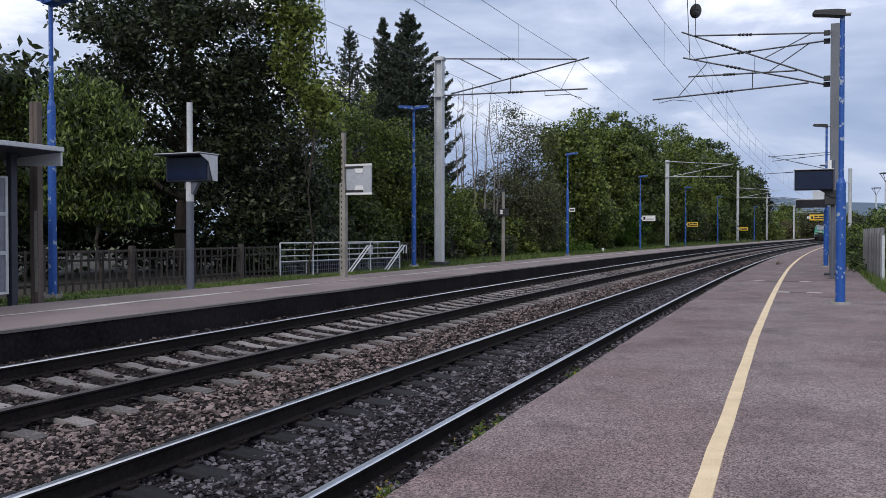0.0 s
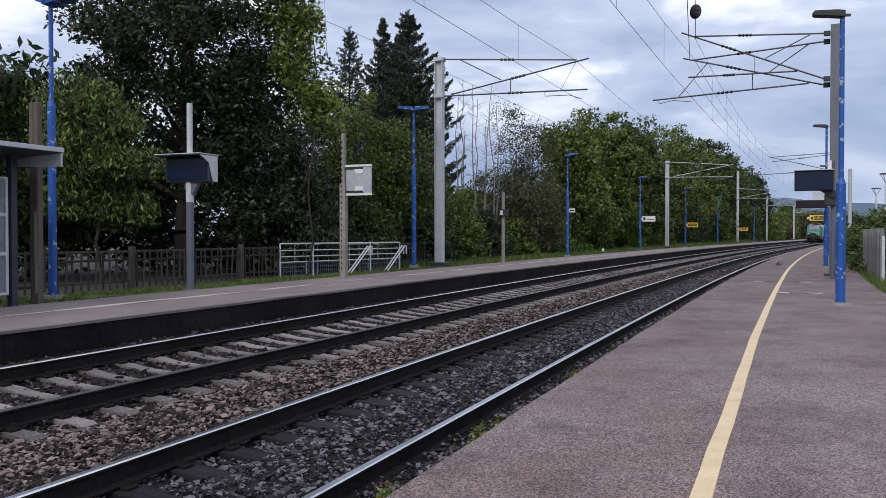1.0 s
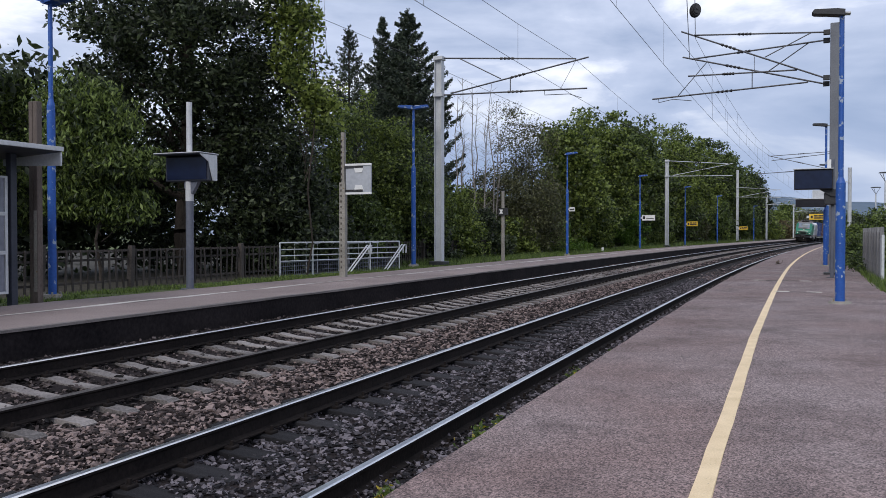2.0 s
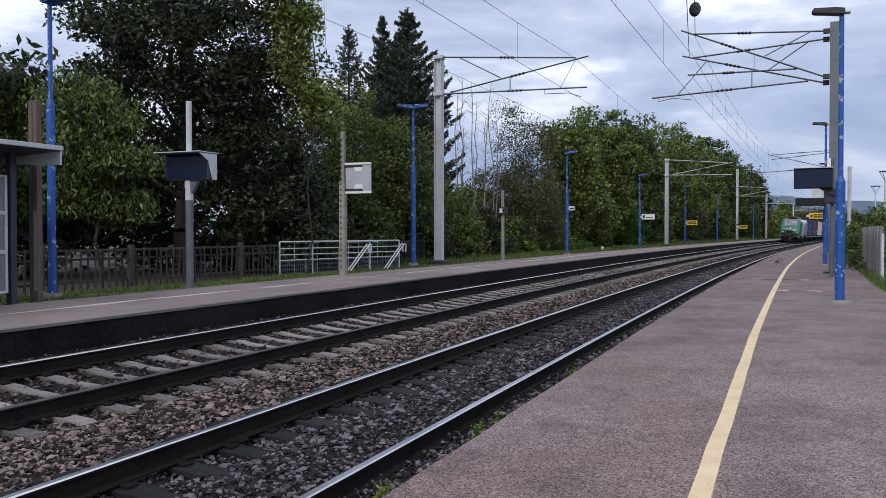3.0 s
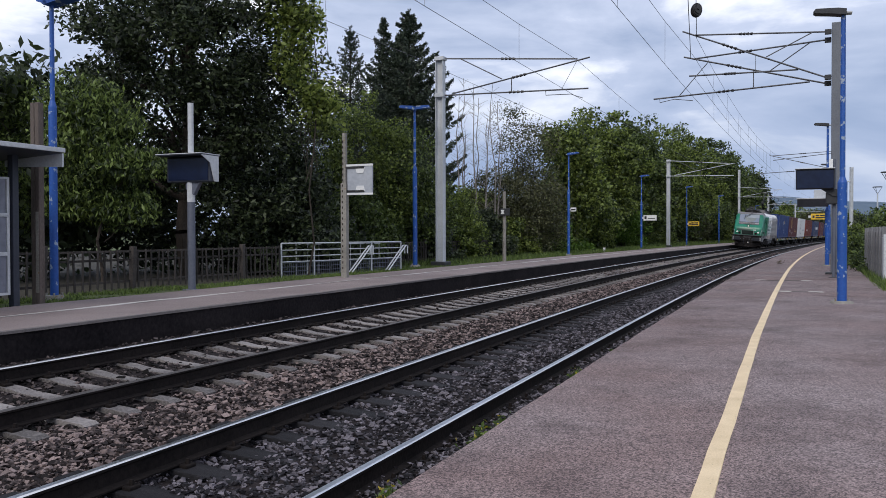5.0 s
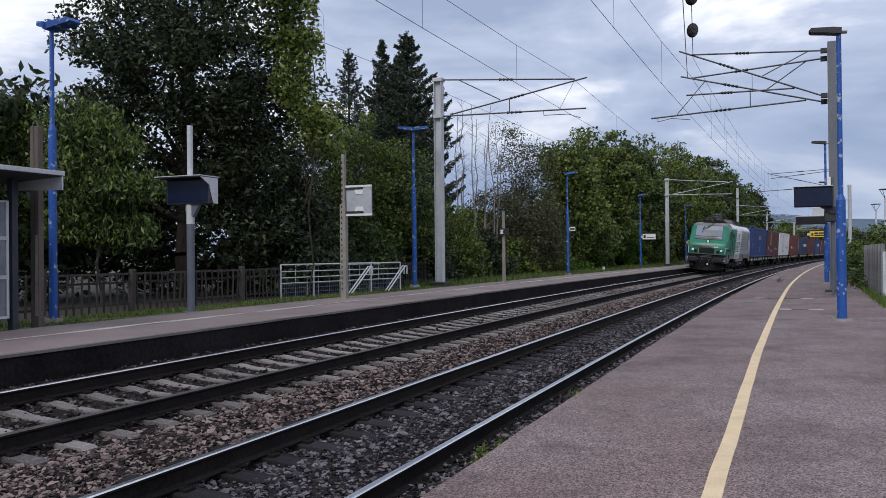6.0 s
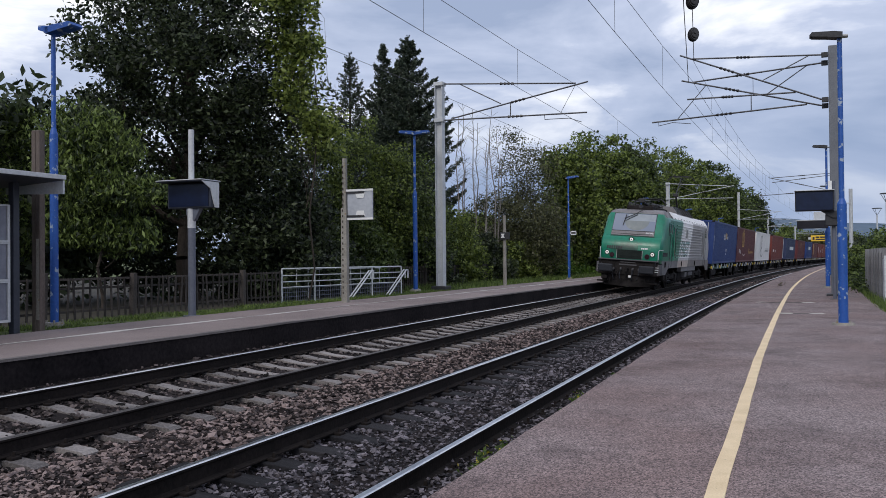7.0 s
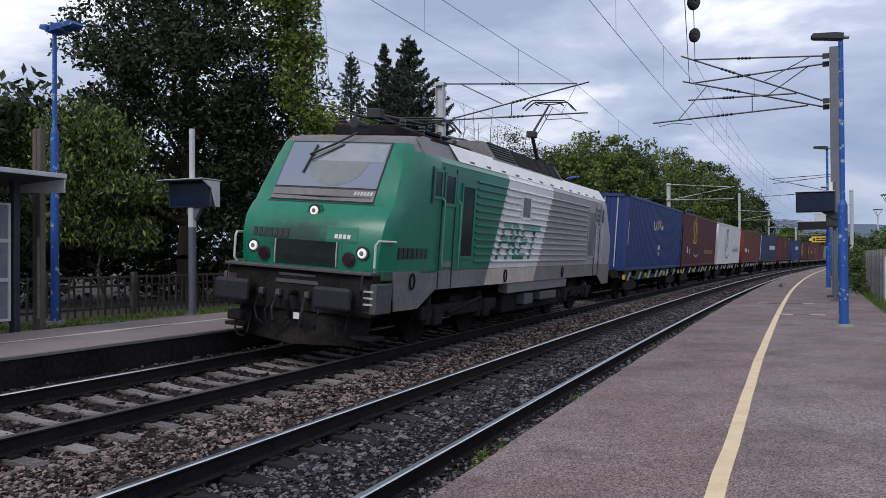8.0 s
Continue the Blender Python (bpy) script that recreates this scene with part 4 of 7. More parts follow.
# ---- near side: slab fence, posts and far street lamps ----
d = thing("slab_fence", "grey concrete slab fence beside the near platform", "fence", group="platform fences")
bm = bmesh.new()
box(bm, -0.06, 0.06, -0.07, 0.07, -0.3, 1.75, 0.01)
post = finish(bm, "fence_post", M["panelconc"])
bm = bmesh.new()
for k in range(3):
    box(bm, -0.02 + 0.05 * (k % 2), 0.02 + 0.05 * (k % 2), 0.12 + k * 0.31, 0.34 + k * 0.31, 0.05, 1.60 + (k % 2) * 0.05, 0.008)
slab = finish(bm, "slab", M["panelconc"])
for i in range(8):
    m = stand(30.6 + i * 1.05, -5.45 + 0.02 * i, Z_R - 0.05)
    for name, data in (("fence_post", post), ("slab", slab)):
        ob = new(name, data)
        ob.parent, ob.matrix_basis = d, m
d = thing("gate_panel", "pale grey sheet panel at the fence end", "panel", stand(29.4, -5.4, Z_R))
part("sheet", box(bmesh.new(), -0.02, 0.02, 0, 0.85, -0.1, 1.35, 0.008), M["pale"], d)
part("edge_post", box(bmesh.new(), -0.04, 0.04, -0.06, 0.0, -0.2, 1.45, 0.008), M["galv"], d)

for px, y, h in ((1550, 62.0, 5.1), (1567, 47.0, 5.1)):
    x = y * (px - 784) / 1505
    d = thing("street_lamp", "slim street lamp with a flat triangular head", "street lamp", Matrix.Translation((x, y, 0.0)), "street lamps")
    part("pole", tube(bmesh.new(), (0, 0, -0.3), (0, 0, h - 0.45), 0.07, 0.05, 10), M["galv"], d)
    for k in (-1, 0, 1):
        part("strut", tube(bmesh.new(), (0, 0, h - 0.5), (k * 0.32, 0.28 * (k == 0), h), 0.015), M["darksteel"], d)
    part("head", tube(bmesh.new(), (0, 0, h), (0, 0, h + 0.05), 0.36, 0.30, 18), M["darksteel"], d)

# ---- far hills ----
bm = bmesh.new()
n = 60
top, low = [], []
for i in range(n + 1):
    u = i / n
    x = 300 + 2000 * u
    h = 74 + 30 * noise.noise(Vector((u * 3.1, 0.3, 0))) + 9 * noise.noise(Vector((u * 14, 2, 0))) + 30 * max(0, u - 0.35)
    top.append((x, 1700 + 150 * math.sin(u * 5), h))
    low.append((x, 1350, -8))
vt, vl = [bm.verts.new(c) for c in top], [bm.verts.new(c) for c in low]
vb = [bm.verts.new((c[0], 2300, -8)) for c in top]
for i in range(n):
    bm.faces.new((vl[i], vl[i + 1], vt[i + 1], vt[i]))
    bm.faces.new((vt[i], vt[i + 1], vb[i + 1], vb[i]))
structure(part("far_hills", bm, M["hill"], smooth=True), "wooded hills on the horizon with blue haze painted in", "hills")

# ---- plants ----


def leaf_mesh(name, pts, size, material, rng, droop=0.3, long=1.0, small=False):
    """One folded four-cornered leaf at each point."""
    n = len(pts)
    d = rng.normal(size=(n, 3))
    d[:, 2] = d[:, 2] * 0.6 - droop * 1.6
    d /= np.linalg.norm(d, axis=1)[:, None] + 1e-9
    w = np.cross(d, rng.normal(size=(n, 3)))
    w /= np.linalg.norm(w, axis=1)[:, None] + 1e-9
    up = np.cross(d, w)
    k = size * (0.55 + 0.9 * rng.random(n))[:, None]
    base, tip = pts - d * k * 0.5 * long, pts + d * k * 0.5 * long
    mid = pts + up * k * 0.10
    a, b = mid + w * k * 0.30, mid - w * k * 0.30
    if small:
        v = np.stack([base, pts + w * k * 0.62, tip], 1).reshape(-1, 3)
        f = np.arange(3 * n).reshape(-1, 3)
    else:
        v = np.stack([base, a, tip, b], 1).reshape(-1, 3)
        f = (np.array([(0, 1, 2), (0, 2, 3)])[None] + 4 * np.arange(n)[:, None, None]).reshape(-1, 3)
    me = bpy.data.meshes.new(name)
    me.vertices.add(len(v))
    me.vertices.foreach_set("co", v.ravel())
    me.loops.add(f.size)
    me.loops.foreach_set("vertex_index", f.ravel().astype(np.int32))
    me.polygons.add(len(f))
    me.polygons.foreach_set("loop_start", np.arange(0, f.size, 3, dtype=np.int32))
    me.materials.append(material)
    me.update(calc_edges=True)
    return me


def branch(bm, a, b, r0, r1, rng, bend=0.12, n=4):
    pts = [Vector(a).lerp(Vector(b), i / n) for i in range(n + 1)]
    for i in range(1, n):
        pts[i] += Vector(rng.normal(size=3)) * (Vector(b) - Vector(a)).length * bend * 0.5
    for i in range(n):
        ra, rb = r0 + (r1 - r0) * i / n, r0 + (r1 - r0) * (i + 1) / n
        tube(bm, pts[i], pts[i + 1], ra, rb, 7, caps=False)
    return pts[-1]


def tree(label, x, y, z, height, blobs, leaves, size, leaf, seed, name="tree", spread=0.5, trunk=0.16, droop=0.3, clumps=90, long=1.25, bark="bark", fill=0.35):
    """A tree or bush: blobs are (dx, dy, height, rx, ry, rz) of its crown; leaves hang in clumps inside them."""
    rng = np.random.default_rng(seed)
    t = thing(name, label, name.replace("_", " "), Matrix.Translation((x, y, z)), "trees and bushes")
    vol = np.array([b[3] * b[4] * b[5] for b in blobs]) ** 0.75
    far = y > 33
    long = 0.95 if far else long
    leaves, size, clumps = int(leaves * (2.1 if far else 1.4)), size * (0.62 if far else 0.70), int(clumps * 1.3)
    pick = rng.choice(len(blobs), clumps, p=vol / vol.sum())
    u = rng.normal(size=(clumps, 3))
    u /= np.linalg.norm(u, axis=1)[:, None]
    rad = (fill + (1 - fill) * rng.random(clumps)) ** 0.5
    cen = np.array([blobs[i][:3] for i in pick]) + u * rad[:, None] * np.array([blobs[i][3:] for i in pick]) * (0.82 + 0.3 * rng.random((clumps, 1)))
    cen[:, 2] = np.maximum(cen[:, 2], 0.15)
    k = rng.integers(0, clumps, leaves)
    off = np.clip(rng.normal(size=(leaves, 3)), -1.35, 1.35) * spread * (0.6 + 0.8 * rng.random((clumps, 1)))[k] * np.array([1, 1, 0.75])
    pts = cen[k] + off
    pts[:, 2] = np.maximum(pts[:, 2], 0.03)
    bm = bmesh.new()
    hub = height * 0.62
    if trunk:
        top = branch(bm, (0, 0, -0.2), (rng.normal() * 0.2, rng.normal() * 0.2, hub), trunk, trunk * 0.45, rng, 0.05, 5)
        for c in cen[rng.choice(clumps, min(18, clumps), replace=False)]:
            h = max(0.3, min(hub, c[2] * 0.7))
            branch(bm, (0, 0, h * 0.8), tuple(c), trunk * 0.32, trunk * 0.06, rng, 0.16, 4)
        part("trunk", bm, M[bark], t)
    ob = new("crown", leaf_mesh("crown", pts, size, LEAF[leaf], rng, droop, long, far))
    ob.parent = t
    return t


def at(px, y):
    return y * (px - 784) / 1505


def clear(px, y, w, least):
    """Move a crown of half-width w (as seen, in eye units) back along its ray until it stands clear of the platform."""
    while True:
        x = at(px, y)
        i = int(np.argmin((XX - x) ** 2 + (YY - y) ** 2))
        lat = -(x - XX[i]) * math.cos(TH[i]) + (y - YY[i]) * math.sin(TH[i])
        if lat - w * y / 1505 * 1.25 >= least or y > 400:
            return y
        y += 0.5


def tall(py, y):
    return 1.745 + y * (415 - py) / 1505


G = 0.4
# the big dark tree that fills the left, and the lighter ones at its foot
y = 27.0
tree("huge dark dense broadleaf tree behind the fence", at(335, y), y, G, 12.5,
     [(0, 0, 6.0, 3.6, 3.2, 3.6), (-1.0, -1.0, 9.5, 3.1, 3.0, 3.2), (0.2, 0, 10.0, 2.9, 3.0, 2.9), (0.7, -1.3, 7.6, 2.9, 2.8, 2.2), (0.0, 1.6, 2.4, 4.0, 1.8, 2.0), (-1.9, 0.2, 5.2, 2.2, 2.4, 2.4), (1.9, 0.3, 5.0, 2.2, 2.4, 2.6), (-0.4, 0.8, 12.0, 3.0, 2.6, 1.8), (2.2, 0.3, 6.0, 1.5, 2, 1.8), (2.6, 0.2, 3.4, 1.6, 2, 2.0)], 52000, 0.185, "dark", 11, trunk=0.34, clumps=340, spread=0.42)
# added tree: its lighter leaves paint the lit right edge of the dark crown
y = 25.5
tree("added crown in sunlit leaf colour at the huge dark tree's edge", at(540, y), y, G, 11.5,
     [(-0.5, 0, 9.0, 0.75, 1.0, 0.7), (-0.35, 0, 7.7, 0.6, 1.0, 0.8), (-0.1, -0.2, 6.3, 0.5, 1.0, 0.7), (0.35, 0, 5.3, 0.6, 1.0, 0.5)], 5200, 0.19, "sunlit", 15, trunk=0.03, clumps=64, spread=0.30)
y = 22.5
tree("drooping yellow-green broadleaf tree by the fence", at(180, y), y, G, 5.2,
     [(-0.85, 0, 4.9, 0.55, 0.7, 0.45), (-0.2, 0, 4.7, 0.65, 0.8, 0.55), (0.45, -0.2, 4.1, 0.65, 0.7, 0.5), (0.95, 0, 3.3, 0.5, 0.6, 0.42), (-0.6, 0, 3.7, 0.75, 0.8, 0.6), (0.2, -0.2, 3.1, 0.75, 0.7, 0.5), (-0.8, 0, 2.5, 0.65, 0.7, 0.55), (0.3, 0.2, 2.1, 0.7, 0.7, 0.4)], 21000, 0.130, "droop", 12, trunk=0.05, clumps=95, spread=0.29, droop=0.8, long=1.75)
y = 24.0
tree("yellow-green broadleaf tree with long leaves", at(8, y), y, G, 6.3,
     [(0, 0, 4.7, 0.8, 1.0, 1.2), (-0.9, 0, 3.6, 1.1, 1.0, 1.6), (0.1, -0.2, 2.6, 0.8, 0.9, 1.0)], 13500, 0.130, "droop", 113, trunk=0.10, clumps=66, spread=0.27, droop=0.7, long=1.75)
y = 30.0
tree("dark broadleaf tree behind the shelter", at(60, y), y, G, 7.5, [(0, 0, 4.0, 2.6, 2, 2.2), (-1.2, 0, 4.6, 1.6, 1.8, 1.8), (1.4, 0, 2.4, 2.2, 1.5, 1.8)], 14000, 0.22, "dark", 14, clumps=140)
# mid-green trees behind the ramp
for px, y, py, hw, leaf, seed, nl in ((560, 34, 195, 62, "mid", 21, 9000), (640, 36, 172, 75, "mid", 22, 12000), (715, 37, 225, 55, "lush", 23, 8000), (600, 30, 330, 90, "lush", 24, 9000),
                                      (690, 33, 320, 80, "mid", 25, 9000), (775, 38, 320, 60, "mid", 26, 8000), (530, 29, 250, 45, "dark", 27, 7000)):
    y = clear(px, y, hw, 11.2)
    h, w = tall(py, y) - G, hw * y / 1505
    tree("bushy green tree at the edge of the wood", at(px, y), y, G, h, [(0, 0, h * 0.72, w, w, h * 0.27), (w * 0.3, -0.2, h * 0.42, w * 1.1, w, h * 0.33), (-w * 0.4, -0.2, h * 0.25, w, w, h * 0.25)],
         nl, 0.20, leaf, seed, trunk=0.10, clumps=110, spread=0.30)
# a thicket closes the view; its dark leaf colour stands for shade under the crowns


def thicket(s0, s1, lat0, lat1, h0, h1, n, size, leaf, seed, label, base=0.4, loose=0.45):
    rng = np.random.default_rng(seed)
    m = n // 160
    s, lat = s0 + (s1 - s0) * rng.random(m), lat0 + (lat1 - lat0) * rng.random(m)
    th = np.interp(s, SS, TH)
    z = base + (h0 + (h1 - h0) * rng.random(m)) * rng.random(m) ** 0.8
    c = np.stack([np.interp(s, SS, XX) - np.cos(th) * lat, np.interp(s, SS, YY) + np.sin(th) * lat, z], 1)
    pts = c[rng.integers(0, m, n)] + rng.normal(size=(n, 3)) * np.array([loose, loose, loose * 0.85])
    pts[:, 2] = np.maximum(pts[:, 2], base)
    ob = new("thicket", leaf_mesh("thicket", pts, size, LEAF[leaf], rng, 0.3, 1.3))
    tagged(ob, label, "thicket", kind="stuff")


thicket(2, 34, 16.5, 21, 3.0, 6.5, 34000, 0.24, "dark", 201, "tangled undergrowth behind the fence, leaves dark for canopy shade")
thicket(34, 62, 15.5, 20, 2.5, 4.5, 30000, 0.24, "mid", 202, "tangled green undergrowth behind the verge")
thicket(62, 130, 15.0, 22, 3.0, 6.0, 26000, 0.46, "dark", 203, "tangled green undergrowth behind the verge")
thicket(36.5, 66, -6.3, -4.85, 0.5, 1.6, 16000, 0.11, "lush", 204, "low green hedge between platform and slab fence", 0.2, 0.16)
# spruces behind


def spruce(px, y, py, seed, slope, thick):
    """A conifer of open whorls: boughs sag, turn up at the tip and carry hanging sprays of needles."""
    rng = np.random.default_rng(seed)
    h = tall(py, y) - G
    t = thing("spruce", "dark pointed spruce rising over the trees", "spruce", Matrix.Translation((at(px, y), y, G)), "trees and bushes")
    part("trunk", tube(bmesh.new(), (0, 0, -0.2), (0, 0, h), 0.2, 0.015, 8), M["bark"], t)
    pts, bm = [], bmesh.new()
    z = h * 0.2
    while z < h - 0.25:
        turn = rng.random() * 6.283
        count = 7
        for k in range(count):
            r = min(slope * (h - z), 3.0) * (0.45 + 0.65 * rng.random()) + 0.10
            a = turn + k * 6.283 / count + rng.normal() * 0.25
            out = np.array([math.cos(a), math.sin(a), 0])
            side = np.array([-math.sin(a), math.cos(a), 0])
            root = np.array([0, 0, z + rng.normal() * 0.10])
            tip = root + out * r + np.array([0, 0, 0.10 * r + 0.10 + rng.normal() * 0.08])
            bend = root + out * r * 0.55 + np.array([0, 0, -0.22 * r])
            chain(bm, [root, (root + bend) / 2 + np.array([0, 0, 0.03 * r]), (bend + tip) / 2 - np.array([0, 0, 0.06 * r]), tip], 0.012, 4)
            m = int((26 + r * 95) * thick)
            u = 0.10 + 0.90 * rng.random((m, 1)) ** 0.75
            c = (1 - u) ** 2 * root + 2 * u * (1 - u) * bend + u * u * tip
            c = c + side * rng.normal(size=(m, 1)) * (0.03 + 0.10 * r * (1.05 - u)) + rng.normal(size=(m, 3)) * 0.035
            # twigs hang below the bough in strings
            c[:, 2] -= abs(rng.normal(size=m)) * (0.06 + 0.12 * r * (1.0 - u[:, 0]))
            pts.append(c)
        z += 0.27 + 0.12 * rng.random()
    # the leader
    c = np.zeros((60, 3))
    c[:, 2] = h - 0.75 * rng.random(60)
    pts.append(c + rng.normal(size=(60, 3)) * 0.035)
    tagged(part("bough", bm, M["bark"], t), kind="stuff")
    ob = new("crown", leaf_mesh("crown", np.concatenate(pts), 0.10, LEAF["spruce"], rng, 0.35, 1.7, True))
    ob.parent = t


spruce(723, 50, 18, 31, 0.58, 1.4)
spruce(678, 51, 34, 32, 0.36, 0.9)
spruce(619, 52, 48, 33, 0.45, 0.55)
spruce(704, 53, 60, 35, 0.50, 1.3)
# bare thin trunks with the sky between them
for i, (px, py, lean) in enumerate(((808, 165, 0.1), (822, 140, -0.1), (836, 175, 0.3), (848, 205, 0.6), (858, 210, 0.1), (869, 150, 0.05), (882, 180, -0.1), (814, 230, 0.25), (842, 150, -0.2), (876, 230, 0.3))):
    y = 47 + (i % 4) * 1.5
    rng = np.random.default_rng(50 + i)
    h = tall(py, y) - G
    t = thing("bare_tree", "thin bare pale trunk with fine twigs", "bare tree", Matrix.Translation((at(px, y), y, G)), "trees and bushes")
    bm = bmesh.new()
    branch(bm, (0, 0, -0.2), (lean, 0, h), 0.055, 0.012, rng, 0.02, 8)
    part("trunk", bm, M["palebark"], t)
    bm = bmesh.new()
    for k in range(34):
        z = h * (0.35 + 0.62 * rng.random())
        a, r = rng.random() * 6.283, 0.25 + 0.5 * rng.random()
        c = Vector((lean * z / h, 0, z))
        tube(bm, c, c + Vector((math.cos(a) * r, math.sin(a) * r, 0.15 + 0.35 * rng.random())), 0.012, 0.004, 4, caps=False)
    tagged(part("twig", bm, M["palebark"], t), kind="stuff")
# brownish thin-leaved trees, then the long green wood that follows the curve
for px, y, py, hw, leaf, seed, nl, sp in ((915, 52, 178, 38, "olive", 41, 3600, 0.45), (950, 54, 215, 34, "olive", 42, 3800, 0.45), (880, 50, 300, 55, "olive", 43, 5000, 0.4), (940, 50, 320, 60, "olive", 44, 6500, 0.4)):
    h, w = tall(py, y) - G, hw * y / 1505
    tree("thin olive-brown tree losing its leaves", at(px, y), y, G, h, [(0, 0, h * 0.70, w, w, h * 0.30), (0, 0, h * 0.35, w * 1.2, w, h * 0.3)], nl, 0.20, leaf, seed, trunk=0.09, clumps=110, spread=sp)
for px, y, py, hw, leaf, seed, nl in ((1045, 60, 198, 72, "mid", 61, 17000), (1003, 58, 208, 42, "mid", 62, 10000), (1105, 66, 208, 60, "lush", 63, 13000), (1160, 78, 226, 58, "mid", 64, 12000),
                                      (1205, 92, 222, 52, "mid", 65, 11000), (1250, 112, 246, 50, "lush", 66, 11000), (1290, 135, 272, 40, "lush", 67, 10000), (1322, 160, 300, 28, "dark", 68, 9000),
                                      (1080, 56, 330, 80, "lush", 69, 10000), (1150, 68, 340, 70, "lush", 70, 9000), (1225, 90, 345, 50, "lush", 71, 8000), (1280, 118, 350, 45, "lush", 72, 8000), (1010, 52, 330, 60, "mid", 73, 8000)):
    y = clear(px, y, hw, 10.4)
    h, w = tall(py, y) - G, hw * y / 1505
    tree("full green broadleaf tree in the trackside wood", at(px, y), y, G, h, [(0, 0, h * 0.70, w, w, h * 0.29), (w * 0.5, -0.3, h * 0.5, w * 0.9, w, h * 0.35), (-w * 0.5, -0.3, h * 0.3, w * 1.0, w, h * 0.3)],
         nl, 0.26 + y / 420, leaf, seed, trunk=0.16, clumps=170, spread=0.24 + y / 320)
# bushes along the verge
for px, y, py, hw, leaf, seed, nl in ((1108, 59, 366, 34, "bright", 81, 4200), (1212, 88, 338, 34, "olive", 82, 5200), (1040, 50, 378, 34, "mid", 83, 4200), (985, 47, 395, 28, "bright", 84, 1800), (960, 46, 350, 30, "droop", 85, 2600),
                                      (905, 45, 385, 40, "mid", 86, 4800), (850, 41, 375, 42, "dark", 87, 5600), (800, 38.5, 390, 42, "mid", 88, 5000), (750, 36, 380, 45, "dark", 89, 5200), (1000, 48, 425, 40, "bright", 90, 2200),
                                      (1150, 70, 395, 36, "mid", 91, 4000), (1260, 105, 385, 30, "mid", 92, 4000), (1315, 140, 385, 26, "mid", 93, 4000), (470, 27.5, 330, 80, "dark", 94, 8000), (560, 28.5, 380, 70, "dark", 95, 6000)):
    y = clear(px, y, hw, 10.9)
    h, w = tall(py, y) - G, hw * y / 1505
    tree("leafy bush at the foot of the wood", at(px, y), y, G, h, [(0, 0, h * 0.6, w, w, h * 0.4), (w * 0.4, 0, h * 0.3, w, w, h * 0.3), (-w * 0.5, 0, h * 0.3, w, w, h * 0.3)],
         nl, 0.18 + y / 700, leaf, seed, name="bush", trunk=0.04, clumps=60, spread=0.26)
# far hedges where the line leaves the wood, and the scrub behind the near fence
for px, y, py, hw, leaf, seed, nl in ((1375, 230, 372, 26, "mid", 101, 5000), (1405, 250, 362, 30, "mid", 102, 6000), (1380, 190, 398, 24, "rusty", 103, 5000), (1410, 200, 395, 22, "rusty", 104, 5000), (1440, 260, 380, 26, "olive", 105, 5000),
                                      (1350, 185, 378, 20, "mid", 106, 4000), (1515, 150, 378, 20, "mid", 107, 3500), (1535, 120, 382, 24, "dark", 108, 3500), (1552, 58, 372, 18, "droop", 109, 2600), (1575, 44, 362, 22, "droop", 110, 3000),
                                      (1512, 44, 425, 14, "mid", 111, 2000), (1508, 52, 405, 12, "mid", 112, 2000), (1530, 42, 440, 18, "grass", 113, 2000), (1480, 300, 385, 30, "mid", 114, 4000)):
    y = clear(px, y, hw, 9.8) if px < 1440 else y
    h, w = tall(py, y) - G + 0.2, hw * y / 1505
    tree("low green scrub and hedge beside the line", at(px, y), y, G - 0.2, h, [(0, 0, h * 0.6, w, w * 0.8, h * 0.4), (w * 0.5, 0, h * 0.35, w, w, h * 0.35), (-w * 0.6, 0, h * 0.35, w, w, h * 0.35)],
         nl, 0.16 + y / 330, leaf, seed, name="bush", trunk=0.04, clumps=60, spread=0.16 + y / 240)


def meadow(name, label, boxes, material, size, seed):
    """Grass blades standing on the verges: boxes of (s0, s1, lat0, lat1, z, count, blade height)."""
    rng = np.random.default_rng(seed)
    V, F = [], []
    for s0, s1, l0, l1, z, n, hh in boxes:
        s, lat = s0 + (s1 - s0) * rng.random(n), l0 + (l1 - l0) * rng.random(n)
        keep = np.array([noise.noise(Vector((a * 0.8, b * 0.8, seed))) > -0.25 for a, b in zip(s, lat)])
        s, lat = s[keep], lat[keep]
        th = np.interp(s, SS, TH)
        c = np.stack([np.interp(s, SS, XX) - np.cos(th) * lat, np.interp(s, SS, YY) + np.sin(th) * lat, np.full(len(s), z)], 1)
        a = rng.random(len(s)) * 6.283
        w = np.stack([np.cos(a), np.sin(a), 0 * a], 1) * size * (0.6 + rng.random((len(s), 1)))
        h = hh * (0.4 + rng.random((len(s), 1)))
        tip = c + np.concatenate([rng.normal(size=(len(s), 2)) * h * 0.45, h], 1)
        V.append(np.stack([c - w, c + w, tip], 1).reshape(-1, 3))
    V = np.concatenate(V)
    ob = raw(name, [tuple(v) for v in V], [(i, i + 1, i + 2) for i in range(0, len(V), 3)], material)
    return tagged(ob, label, "grass", kind="stuff")


meadow("grass", "short rough grass along the far verge", [(6, 30, 8.85, 10.75, Z_L - 0.04, 24000, 0.07), (30, 75, 8.9, 12.2, Z_L - 0.05, 22000, 0.22), (75, 150, 8.9, 13, Z_L - 0.05, 9000, 0.4)], LEAF["grass"], 0.010, 5)
meadow("grass", "rough grass along the near fence", [(24, 60, -5.0, -6.4, Z_R - 0.02, 9000, 0.2), (30, 60, -5.6, -9, Z_R - 0.02, 7000, 0.35)], LEAF["grass"], 0.012, 6)


